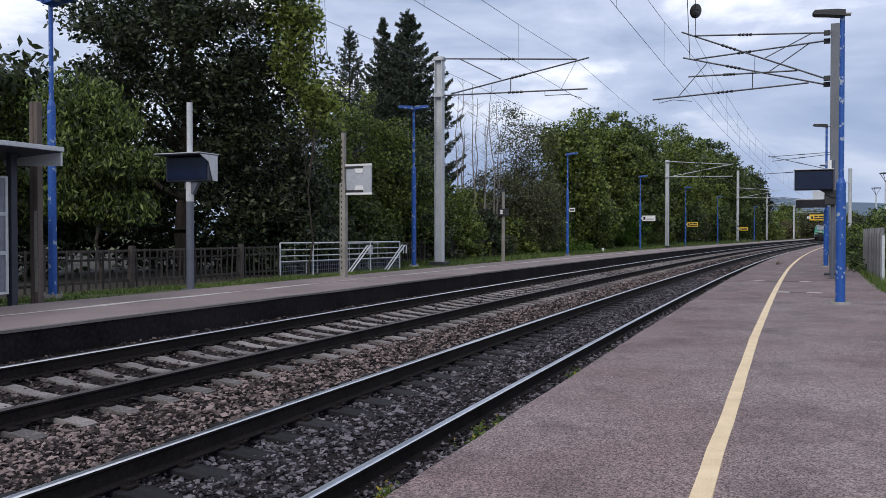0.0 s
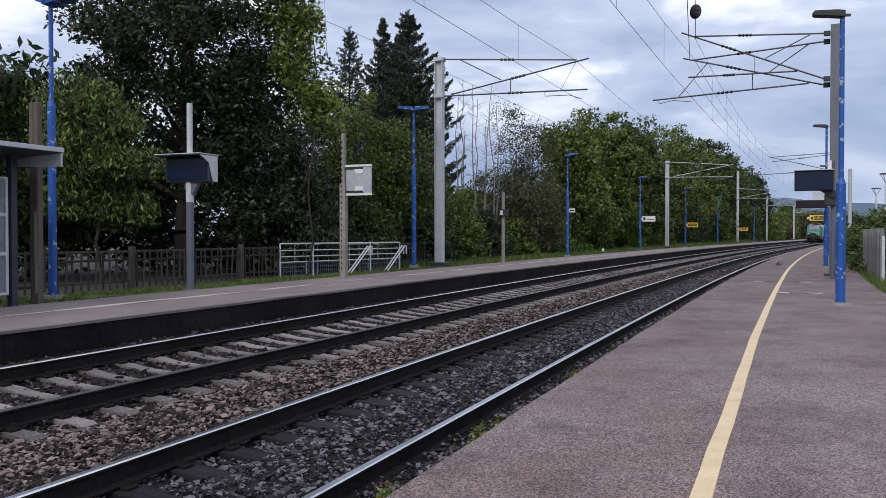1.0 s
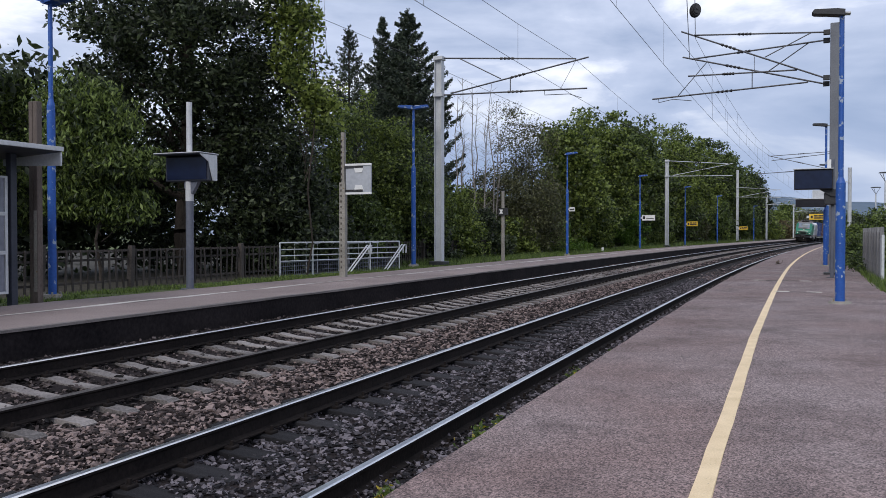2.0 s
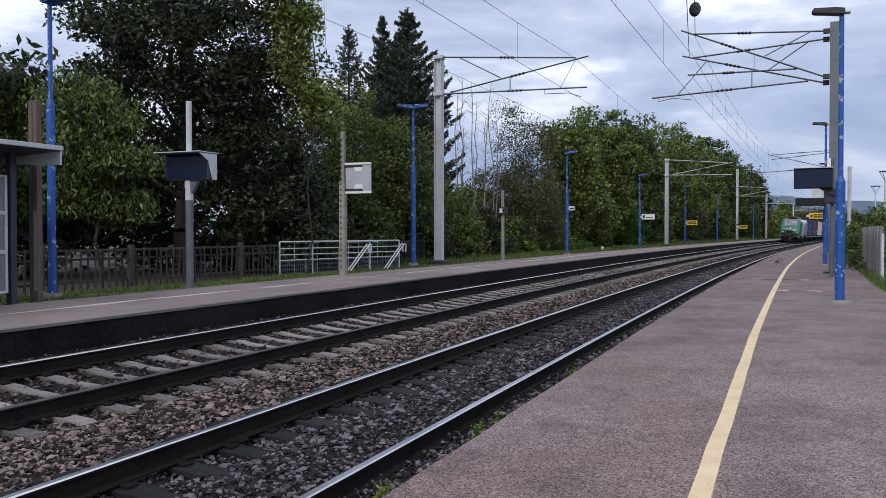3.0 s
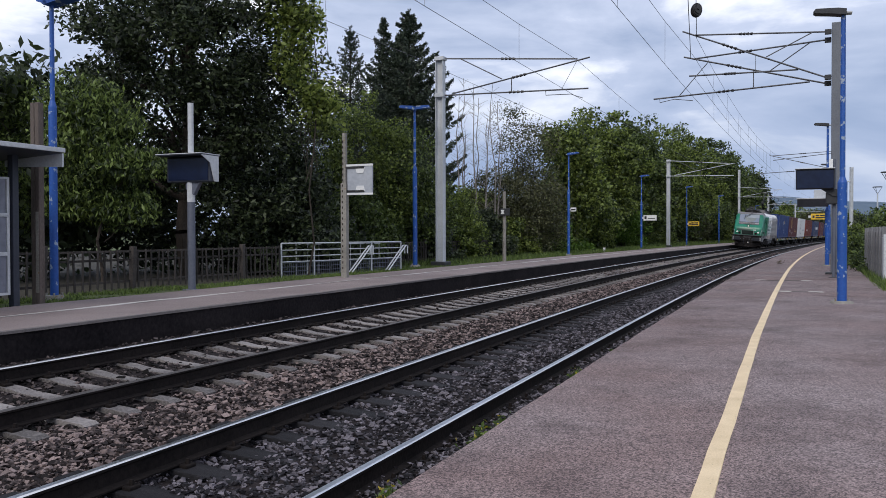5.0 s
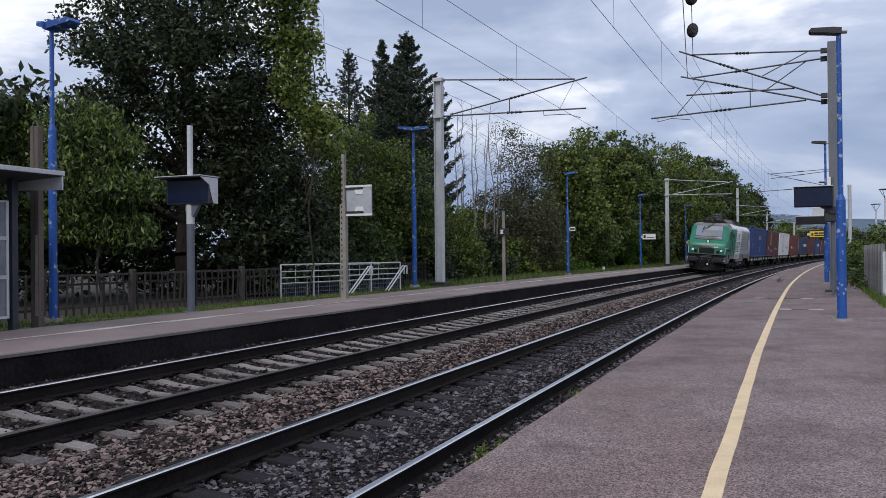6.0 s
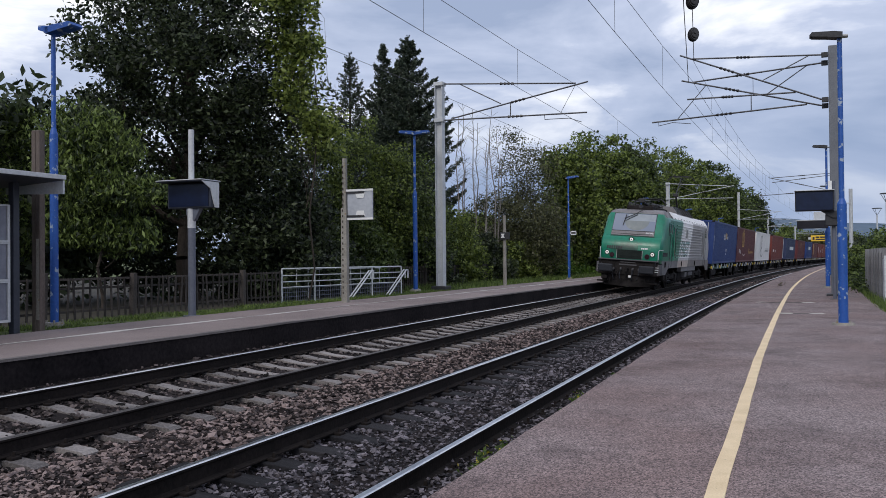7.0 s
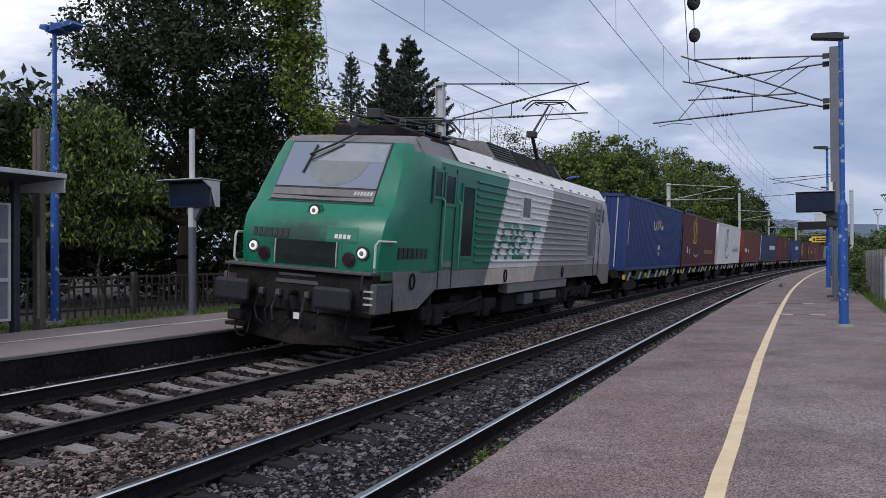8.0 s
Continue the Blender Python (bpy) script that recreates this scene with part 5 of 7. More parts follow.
def weed(s, lat, z, n, r, seed, flowers):
    rng = np.random.default_rng(seed)
    w = thing("weed", "small weed with yellow flowers by the platform edge", "weed", stand(s, lat, z), "weeds at the platform edge")
    pts = rng.normal(size=(n, 3)) * np.array([r * 0.35, r, r * 0.5]) + np.array([0, 0, r * 0.7])
    bm = bmesh.new()
    for q in pts[:14]:
        tube(bm, (q[0] * 0.3, q[1] * 0.5, -0.05), tuple(q), 0.003, 0.002, 4, caps=False)
    part("stem", bm, LEAF["grass"], w)
    for nm, q, sz, lf in (("foliage", pts, 0.045, "grass"), ("flower", pts[:flowers] + np.array([0, 0, r * 0.4]), 0.032, "yellow")):
        ob = new(nm, leaf_mesh(nm, q, sz, LEAF[lf], rng, 0.0, 1.2))
        ob.parent = w
        tagged(ob, kind="stuff")


for s, lat, z, n, r, seed, fl in ((6.45, -0.66, -0.05, 110, 0.13, 1, 9), (6.8, -0.72, 0.0, 50, 0.08, 2, 5), (4.85, -0.60, -0.05, 70, 0.08, 3, 26), (9.55, -0.68, -0.03, 80, 0.10, 4, 10), (8.9, -0.7, -0.03, 40, 0.07, 5, 5), (7.15, -0.66, -0.05, 40, 0.07, 6, 3), (11.8, -0.70, -0.03, 50, 0.08, 7, 3)):
    weed(s, lat, z + 0.06, int(n * 1.5), r * 0.95, seed, fl)

# small things on the near asphalt
for s, a, b in ((28.76, -1.85, -3.25), (23.35, -2.68, -3.49)):
    d = thing("patched_joint", "sunken patched joint with pale ends across the asphalt", "joint", stand(s, a, Z_R))
    bm = bmesh.new()
    n = 14
    edge = [((a - b) * k / n, 0.10 + 0.05 * noise.noise(Vector((k * 0.9, s, 0))), -0.10 + 0.05 * noise.noise(Vector((k * 0.9, s, 4)))) for k in range(n + 1)]
    prism(bm, [(x, y0) for x, y0, y1 in edge] + [(x, y1) for x, y0, y1 in edge[::-1]], 0.006, 0.016, axis="z")
    part("filling", bm, M["patch"], d, "dark tar filling")
    for x in (0.03, a - b - 0.03):
        bm = bmesh.new()
        prism(bm, [(x + 0.20 * math.cos(q) * (0.8 + 0.3 * math.sin(3 * q + s)), 0.17 * math.sin(q) * (0.8 + 0.2 * math.cos(2 * q))) for q in [k * 0.5236 for k in range(12)]], 0.010, 0.022, axis="z")
        part("pale_end", bm, M["white_line"], d, "pale mortar end")
d = thing("dead_twig", "small forked dry twig lying on the asphalt", "twig", stand(44.21, -1.86, Z_R + 0.01, 35))
for pts in ([(-0.16, 0, 0.01), (0.0, 0.02, 0.04), (0.16, -0.02, 0.06), (0.24, 0.0, 0.20)], [(0.0, 0.02, 0.04), (0.06, 0.1, 0.10), (0.09, 0.16, 0.22)], [(-0.06, 0.0, 0.03), (-0.1, -0.08, 0.10), (-0.2, -0.1, 0.12)]):
    part("stem", chain(bmesh.new(), pts, 0.014, 5), M["oldwood"], d)
ob = new("leaves", leaf_mesh("leaves", np.random.default_rng(9).normal(size=(16, 3)) * np.array([0.10, 0.06, 0.04]) + np.array([0, 0, 0.08]), 0.10, LEAF["rusty"], np.random.default_rng(10)))
ob.parent = d
d = thing("marker_post", "short white marker post in the grass", "marker post", stand(56.0, 9.6, Z_L - 0.05))
part("stub", box(bmesh.new(), -0.07, 0.07, -0.07, 0.07, -0.2, 0.34, 0.02), M["white"], d)

# ---- the train ----
M.update(
    lgreen=surface("locomotive_green", (0.003, 0.140, 0.082), (0.006, 0.198, 0.119), 0.33, fine=6, coarse=0.8, bump=0.02, coat=0.08),
    lwhite=surface("locomotive_dirty_white", (0.70, 0.68, 0.68), (0.87, 0.855, 0.855), 0.5, fine=9, coarse=0.9, bump=0.03),
    lgreen2=surface("locomotive_pale_green_rail", (0.05, 0.28, 0.18), (0.10, 0.36, 0.25), 0.4, fine=6, coarse=0.8, bump=0.02),
    lcream=surface("locomotive_stained_cream", (0.42, 0.345, 0.29), (0.66, 0.56, 0.49), 0.6, fine=7, coarse=0.9, bump=0.05),
    lskirt2=surface("locomotive_brown_grey_skirt", (0.13, 0.115, 0.11), (0.235, 0.21, 0.20), 0.65, fine=8, coarse=0.9, bump=0.05),
    sidepane=surface("mid_grey_glass", (0.10, 0.10, 0.105), (0.17, 0.165, 0.165), 0.3, fine=4, coarse=1, bump=0),
    lgrey=surface("locomotive_dirty_grey", (0.27, 0.255, 0.258), (0.41, 0.392, 0.395), 0.5, fine=9, coarse=0.9, bump=0.03),
    lskirt=surface("locomotive_skirt_grey", (0.12, 0.115, 0.12), (0.22, 0.21, 0.215), 0.6, fine=10, coarse=1.0, bump=0.05),
    lstep=surface("locomotive_dark_grey", (0.055, 0.055, 0.062), (0.105, 0.10, 0.108), 0.65, fine=10, coarse=1.0, bump=0.05),
    lroof=surface("locomotive_roof_grey", (0.13, 0.12, 0.125), (0.21, 0.20, 0.21), 0.6, fine=10, coarse=1.0, bump=0.05),
    grime=surface("brake_dust_black", (0.007, 0.0065, 0.007), (0.030, 0.026, 0.026), 0.85, fine=14, coarse=2, bump=0.3, spec=0.15),
    buffer=surface("dull_blue_steel", (0.010, 0.012, 0.017), (0.026, 0.029, 0.038), 0.6, fine=14, coarse=2, bump=0.1, spec=0.3),
    grille=surface("sooty_grille", (0.006, 0.010, 0.009), (0.022, 0.03, 0.027), 0.85, fine=40, coarse=3, bump=0.5, spec=0.2),
    windscreen=glass("grey_blue_windscreen", (0.18, 0.21, 0.275), 0.08),
    sideglass=surface("dark_cab_glass", (0.005, 0.007, 0.008), (0.014, 0.018, 0.02), 0.15, fine=3, coarse=1, bump=0),
    # colour of the reflection painted across the windscreen's upper part
    reflband=surface("painted_reflection_band", (0.22, 0.25, 0.28), (0.31, 0.34, 0.37), 0.2, fine=4, coarse=1, bump=0, coat=0.6),
    ovaltint=surface("pale_oval_tint", (0.14, 0.16, 0.165), (0.21, 0.23, 0.225), 0.25, fine=4, coarse=1, bump=0, coat=0.5),
    headlamp=surface("lit_headlamp", (0.90, 0.88, 0.80), (0.98, 0.97, 0.92), 0.2, fine=8, coarse=2, bump=0, glow=0.28),
    redlens=surface("unlit_red_lens", (0.02, 0.006, 0.008), (0.035, 0.009, 0.012), 0.15, fine=8, coarse=2, bump=0),
    cblue=surface("container_blue", (0.006, 0.026, 0.130), (0.013, 0.044, 0.182), 0.5, fine=5, coarse=0.7, bump=0.05),
    cnavy=surface("container_navy", (0.014, 0.024, 0.075), (0.028, 0.042, 0.11), 0.5, fine=5, coarse=0.7, bump=0.05),
    cmaroon=surface("container_maroon", (0.070, 0.011, 0.016), (0.112, 0.020, 0.025), 0.55, fine=5, coarse=0.7, bump=0.05),
    cred=surface("container_rust_red", (0.12, 0.019, 0.014), (0.175, 0.030, 0.022), 0.55, fine=5, coarse=0.7, bump=0.05),
    cwhite=surface("container_white", (0.66, 0.64, 0.64), (0.80, 0.78, 0.77), 0.5, fine=5, coarse=0.7, bump=0.04),
    cgrey=surface("container_grey", (0.20, 0.20, 0.20), (0.33, 0.33, 0.32), 0.55, fine=5, coarse=0.7, bump=0.05),
    gold=surface("orange_yellow_print", (0.42, 0.22, 0.035), (0.60, 0.36, 0.07), 0.5, fine=12, coarse=2, bump=0),
    tagyellow=surface("yellow_lock_paint", (0.5, 0.36, 0.03), (0.68, 0.5, 0.06), 0.6, fine=20, coarse=3, bump=0.1),
    wgreen=surface("wagon_green", (0.012, 0.07, 0.035), (0.025, 0.11, 0.055), 0.6, fine=14, coarse=2, bump=0.1),
)
TRACK_LAT, TRACK_Z = FAR + GAUGE / 2, LIFT + CANT / 2


def on_track(s, p1, p2):
    """The pose of a vehicle whose front end is at s and whose bogies sit p1 and p2 behind it."""
    a, b = plan(s + p1, TRACK_LAT, TRACK_Z), plan(s + p2, TRACK_LAT, TRACK_Z)
    d = (b - a).normalized()
    return Matrix.Translation(a - d * p1) @ Matrix.Rotation(-math.atan2(d.x, d.y), 4, "Z") @ Matrix.Rotation(TILT, 4, "Y")


START = on_track(11.2, 4.66, 13.74)
loco = thing("locomotive", "green and grey electric freight locomotive with lit headlamps", "locomotive", START)
LL = 18.4


NOSE_Z = (1.40, 1.60, 1.90, 2.10, 2.25, 2.36, 2.44, 2.48, 2.50, 2.75, 3.05, 3.36, 3.46, 3.58, 3.66, 3.72, 3.80)
NOSE_F = (0.72, 0.70, 0.71, 0.75, 0.81, 0.90, 0.97, 1.02, 1.04, 1.17, 1.345, 1.53, 1.59, 1.66, 1.74, 1.95, 2.50)
NOSE_W = (1.27, 1.29, 1.31, 1.32, 1.33, 1.335, 1.34, 1.34, 1.335, 1.31, 1.275, 1.24, 1.22, 1.20, 1.15, 1.08, 0.95)


def nose_mesh(name, mats):
    """The rounded cab end: rows of height, each with its front line and its side."""
    rows = [(z, f, w) for z, f, w in zip(NOSE_Z, NOSE_F, NOSE_W)]
    bm = bmesh.new()
    grid = []
    for z, f, w in rows:
        side = float(np.interp(z, [3.36, 3.46, 3.80], [1.43, 1.365, 1.13]))
        half = [(side, 2.75), (side, 2.1), (side - 0.02, max(f + 0.48, 1.3)), ((side + w) / 2 + 0.02, f + 0.22), (w, f + 0.08), (w * 0.8, f + 0.02), (w * 0.4, f - 0.005), (0, f - 0.01)]
        if f > 1.5:
            half = [(x, max(y, f)) for x, y in half]
        line = half + [(-x, y) for x, y in half[-2::-1]]
        grid.append([bm.verts.new((x, y, z)) for x, y in line])
    for r, (a, b) in enumerate(zip(grid, grid[1:])):
        for i in range(len(a) - 1):
            f = bm.faces.new((a[i], a[i + 1], b[i + 1], b[i]))
            f.material_index = 1 if r >= 13 or (r == 12 and (i < 3 or i > len(a) - 5)) else 0
    me = finish(bm, name, mats, True)
    return me


def sooted(m):
    """Adds a ragged soot stain round the front grille to a paint."""
    n, l = m.node_tree.nodes, m.node_tree.links
    b = n["Principled BSDF"]
    paint = b.inputs["Base Color"].links[0].from_socket
    tc, mp, r = n.new("ShaderNodeTexCoord"), n.new("ShaderNodeMapping"), n.new("ShaderNodeTexNoise")
    mp.inputs["Location"].default_value, mp.inputs["Scale"].default_value = (0.12, 0.0, -4.3), (1.05, 0.0, 2.3)
    ln, add, cut, mx = n.new("ShaderNodeVectorMath"), n.new("ShaderNodeMath"), n.new("ShaderNodeMapRange"), n.new("ShaderNodeMixRGB")
    ln.operation, add.operation = "LENGTH", "ADD"
    r.inputs["Scale"].default_value, r.inputs["Detail"].default_value = 5.0, 6
    cut.inputs[1].default_value, cut.inputs[2].default_value, cut.inputs[3].default_value, cut.inputs[4].default_value = 0.85, 1.55, 0.80, 0.0
    mx.inputs[2].default_value = (0.012, 0.022, 0.018, 1)
    l.new(tc.outputs["Object"], mp.inputs[0])
    l.new(mp.outputs[0], ln.inputs[0])
    l.new(tc.outputs["Object"], r.inputs["Vector"])
    l.new(ln.outputs["Value"], add.inputs[0])
    l.new(r.outputs["Fac"], add.inputs[1])
    l.new(add.outputs[0], cut.inputs[0])
    l.new(cut.outputs[0], mx.inputs[0])
    l.new(paint, mx.inputs[1])
    l.new(mx.outputs[0], b.inputs["Base Color"])
    return m


M["lfront"] = sooted(surface("locomotive_front_green", (0.003, 0.140, 0.082), (0.006, 0.198, 0.119), 0.33, fine=6, coarse=0.8, bump=0.02, coat=0.08))
front = new("cab_front", nose_mesh("cab_front", [M["lfront"], M["lroof"]]))
front.parent = loco
tagged(front, "rounded green cab front")
rear = new("cab_rear", nose_mesh("cab_rear", [M["lgrey"], M["lroof"]]))
rear.parent, rear.matrix_basis = loco, Matrix.Translation((0, LL, 0)) @ Matrix.Rotation(math.pi, 4, "Z")
tagged(rear, "rounded grey rear cab")
# hull between the cabs
hull = prism(bmesh.new(), [(-1.40, 1.10), (1.40, 1.10), (1.40, 3.35), (1.12, 3.76), (0, 3.82), (-1.12, 3.76), (-1.40, 3.35)], 2.7, LL - 2.7)
part("body", hull, M["lroof"], loco, "grey body shell")


def edge_g(z):
    return 5.27 + (z - 1.1) * 0.54


def edge_w(z):
    return 8.70 + (z - 1.1) * 0.60


for side in (1, -1):
    x0, x1 = (1.40, 1.43) if side > 0 else (-1.43, -1.40)
    for nm, mat, a, b in (("side_panel", "lgreen", lambda z: 2.72, edge_g), ("side_panel", "lwhite", edge_g, edge_w), ("side_panel", "lgrey", edge_w, lambda z: LL - 2.72)):
        part(nm, prism(bmesh.new(), [(a(1.45), 1.45), (b(1.45), 1.45), (b(3.36), 3.36), (a(3.36), 3.36)], x0, x1, axis="x"), M[mat], loco)
    # the lower skirt
    part("skirt", prism(bmesh.new(), [(1.15, 0.80), (2.05, 0.80), (2.75, 1.10), (edge_g(1.1), 1.10), (edge_g(1.44), 1.44), (1.05, 1.44)], x0, x1, axis="x"), M["lskirt"], loco, "dark grey lower skirt")
    part("skirt", prism(bmesh.new(), [(edge_g(1.1), 1.10), (edge_w(1.1), 1.10), (edge_w(1.44), 1.44), (edge_g(1.44), 1.44)], x0, x1, axis="x"), M["lcream"], loco, "dirt-stained cream lower skirt")
    part("skirt", prism(bmesh.new(), [(edge_w(1.1), 1.10), (LL - 2.8, 1.10), (LL - 2.05, 0.80), (LL - 1.15, 0.80), (LL - 1.05, 1.44), (edge_w(1.44), 1.44)], x0, x1, axis="x"), M["lskirt2"], loco, "brownish grey lower skirt")
    # the sloping roof edge
    for mat, a, b in (("lgreen", 2.7, 6.5), ("lwhite", 6.5, 10.05), ("lgrey", 10.05, LL - 2.6)):
        bm = bmesh.new()
        v = [bm.verts.new(c) for c in ((side * 1.43, a, 3.37), (side * 1.43, b, 3.37), (side * 1.36, b, 3.47), (side * 1.36, a, 3.47))]
        bm.faces.new(v)
        part("gutter", bm, M[mat], loco)
    bm = bmesh.new()
    v = [bm.verts.new(c) for c in ((side * 1.37, 3.68, 3.472), (side * 1.37, LL - 2.0, 3.472), (side * 1.13, LL - 2.0, 3.80), (side * 1.13, 3.68, 3.80))]
    bm.faces.new(v)
    part("roof_edge", bm, M["lwhite"], loco, "dirty white sloping roof edge")
    for k in range(12):
        part("roof_step", box(bmesh.new(), side * 1.33 - 0.02, side * 1.33 + 0.02, 4.3 + k * 0.95, 4.52 + k * 0.95, 3.50, 3.54), M["lroof"], loco)
    # horizontal ribs, each in the colour of its band
    xr0, xr1 = (1.43, 1.480) if side > 0 else (-1.480, -1.43)
    for k in range(12):
        z = 1.58 + k * 0.143
        spans = [("lgreen", 4.56, edge_g(z)), ("lwhite", edge_g(z), edge_w(z)), ("lgrey", edge_w(z), 13.9)]
        if 2.50 < z < 3.08:
            spans = [("lgreen", 4.56, edge_g(z)), ("lwhite", edge_g(z), 7.40), ("lwhite", 8.16, edge_w(z)), ("lgrey", edge_w(z), 13.9)]
        for mat, a, b in spans + [("lgrey", 14.95, 15.35)]:
            prof = [(xr0, z), (xr1, z + 0.004), (xr1, z + 0.022), (xr0, z + 0.045)]
            if side < 0:
                prof = [(xr1, z), (xr0, z + 0.004), (xr0, z + 0.022), (xr1, z + 0.045)]
            part("rib", prism(bmesh.new(), prof, a + 0.004, b - 0.004), M[mat], loco)
    g0, g1 = (1.432, 1.445) if side > 0 else (-1.445, -1.432)
    for nm, mat, y0, y1, z0, z1 in (("cab_window", "sideglass", 2.45, 2.74, 2.76, 3.18), ("door_window", "sideglass", 2.94, 3.36, 2.66, 3.15), ("louvre_window", "sideglass", 3.80, 4.38, 1.70, 3.02),
                                    ("side_window", "sidepane", 7.50, 8.08, 2.60, 3.05), ("louvre_window", "sidepane", 14.05, 14.80, 1.70, 3.02), ("cab_window", "sideglass", LL - 2.74, LL - 2.45, 2.76, 3.18),
                                    ("door_window", "sideglass", LL - 3.36, LL - 2.94, 2.66, 3.15)):
        w = part(nm, box(bmesh.new(), g0, g1, y0, y1, z0, z1, 0.004), M[mat], loco, "dark glass")
        bm = bmesh.new()
        for a, b, c, e in ((y0 - 0.06, y1 + 0.06, z0 - 0.06, z0), (y0 - 0.06, y1 + 0.06, z1, z1 + 0.06), (y0 - 0.06, y0, z0, z1), (y1, y1 + 0.06, z0, z1)):
            box(bm, min(g0, g1 + 0.012 * side), max(g1, g1 + 0.012 * side) if side > 0 else g1, a, b, c, e)
        part("window_frame", bm, M["lgreen"] if y0 < 5 else M["lwhite"] if y0 < 9 else M["lgrey"], w)
    # cab door seams, handrails, lifting lugs
    for y0 in (2.84, 3.46, LL - 2.84, LL - 3.46):
        part("door_seam", box(bmesh.new(), min(g0, g1), max(g0, g1), y0 - 0.012, y0 + 0.012, 1.12, 3.3), M["ink"], loco)
    for y0 in (2.80, 3.58, LL - 2.80, LL - 3.58):
        part("handrail", chain(bmesh.new(), [(side * 1.44, y0, 2.75), (side * 1.51, y0, 2.68), (side * 1.51, y0, 1.5), (side * 1.44, y0, 1.42)], 0.016), M["pale"] if y0 > 9 else M["lgreen2"], loco)
    part("window_shield", box(bmesh.new(), min(side * 1.43, side * 1.452), max(side * 1.43, side * 1.452), 2.345, 2.385, 2.62, 3.26, 0.005), M["ink"], loco, "black upright wind shield")
    part("kick_plate", box(bmesh.new(), min(g0, g1), max(g0, g1), 2.92, 3.40, 1.50, 1.60, 0.003), M["lskirt"], loco)
    for y0, z0 in ((1.75, 1.27), (6.55, 1.27), (11.3, 1.27)):
        bm = bmesh.new()
        for k in range(12):
            a, b = k * math.pi / 6, (k + 1) * math.pi / 6
            tube(bm, (side * 1.45, y0 + 0.09 * math.cos(a), z0 + 0.13 * math.sin(a)), (side * 1.45, y0 + 0.09 * math.cos(b), z0 + 0.13 * math.sin(b)), 0.016, None, 5)
        part("lifting_eye", bm, M["grime"], loco, "black oval lifting eye")
    for k in range(7):
        part("number_mark", box(bmesh.new(), side * 1.424 - 0.012, side * 1.424 + 0.012, 1.22 + k * 0.165, 1.33 + k * 0.165, 1.65, 1.83), M["ink"], loco, "dark bar of the painted number")


def lettering(word, size, shear, material, m, parent, name, depth=0.006, bold=0.0):
    cu = bpy.data.curves.new(name, "FONT")
    cu.body, cu.size, cu.shear, cu.extrude, cu.offset = word, size, shear, depth, bold
    tmp = bpy.data.objects.new(name, cu)
    scene.collection.objects.link(tmp)
    bpy.context.view_layer.update()
    me = bpy.data.meshes.new_from_object(tmp)
    bpy.data.objects.remove(tmp)
    me.materials.clear()
    me.materials.append(material)
    ob = new(name, me)
    ob.parent, ob.matrix_basis = parent, m
    return ob


def rib_depth(z):
    """How far the ribbed side stands out at height z."""
    k = (z - 1.58) % 0.143
    return float(np.interp(k, [0.0, 0.004, 0.022, 0.045, 0.143], [0.0, 0.050, 0.050, 0.0, 0.0])) if z > 1.58 else 0.0


def painted_word(word, y0, z0, width, height, slope, lift, material, label):
    """A word laid flat on the ribs of the near side, read from front to rear."""
    ob = lettering(word, 1.0, 0.0, material, Matrix(), loco, "letters", 0.0, 0.022)
    bm = bmesh.new()
    bm.from_mesh(ob.data)
    xs, ys = [v.co.x for v in bm.verts], [v.co.y for v in bm.verts]
    ax, ay, bx, by = min(xs), min(ys), max(xs), max(ys)
    for v in bm.verts:
        u, w = (v.co.x - ax) / (bx - ax), (v.co.y - ay) / (by - ay)
        v.co = Vector((0, y0 + u * width + w * height * slope, z0 + w * height))
    for k in range(12):
        for d in (0.0, 0.004, 0.022, 0.045):
            z = 1.58 + k * 0.143 + d
            if z0 < z < z0 + height:
                bmesh.ops.bisect_plane(bm, geom=bm.verts[:] + bm.edges[:] + bm.faces[:], plane_co=(0, 0, z), plane_no=(0, 0, 1))
    for v in bm.verts:
        v.co.x = 1.43 + rib_depth(v.co.z + 1e-5) + lift
    bm.to_mesh(ob.data)
    bm.free()
    tagged(ob, label)


painted_word("FRET", 5.58, 1.66, 2.85, 0.82, 0.62, 0.004, M["cwhite"], "white edge of the letters")
painted_word("FRET", 5.80, 1.63, 2.75, 0.80, 0.62, 0.008, M["lgreen"], "large green slanted letters")

# cab front: windscreen, lamps, rails, grille


def on_front(z):
    return float(np.interp(z, NOSE_Z, NOSE_F)) - 0.012


def bulge(x, z):
    """How far the front falls back at x, as the nose's own rows have it."""
    w = float(np.interp(z, NOSE_Z, NOSE_W))
    return float(np.interp(abs(x) / w, [0, 0.4, 0.8, 1.0, 1.12], [0.0, 0.005, 0.03, 0.10, 0.3]))


FOLDS = NOSE_Z[1:-3]


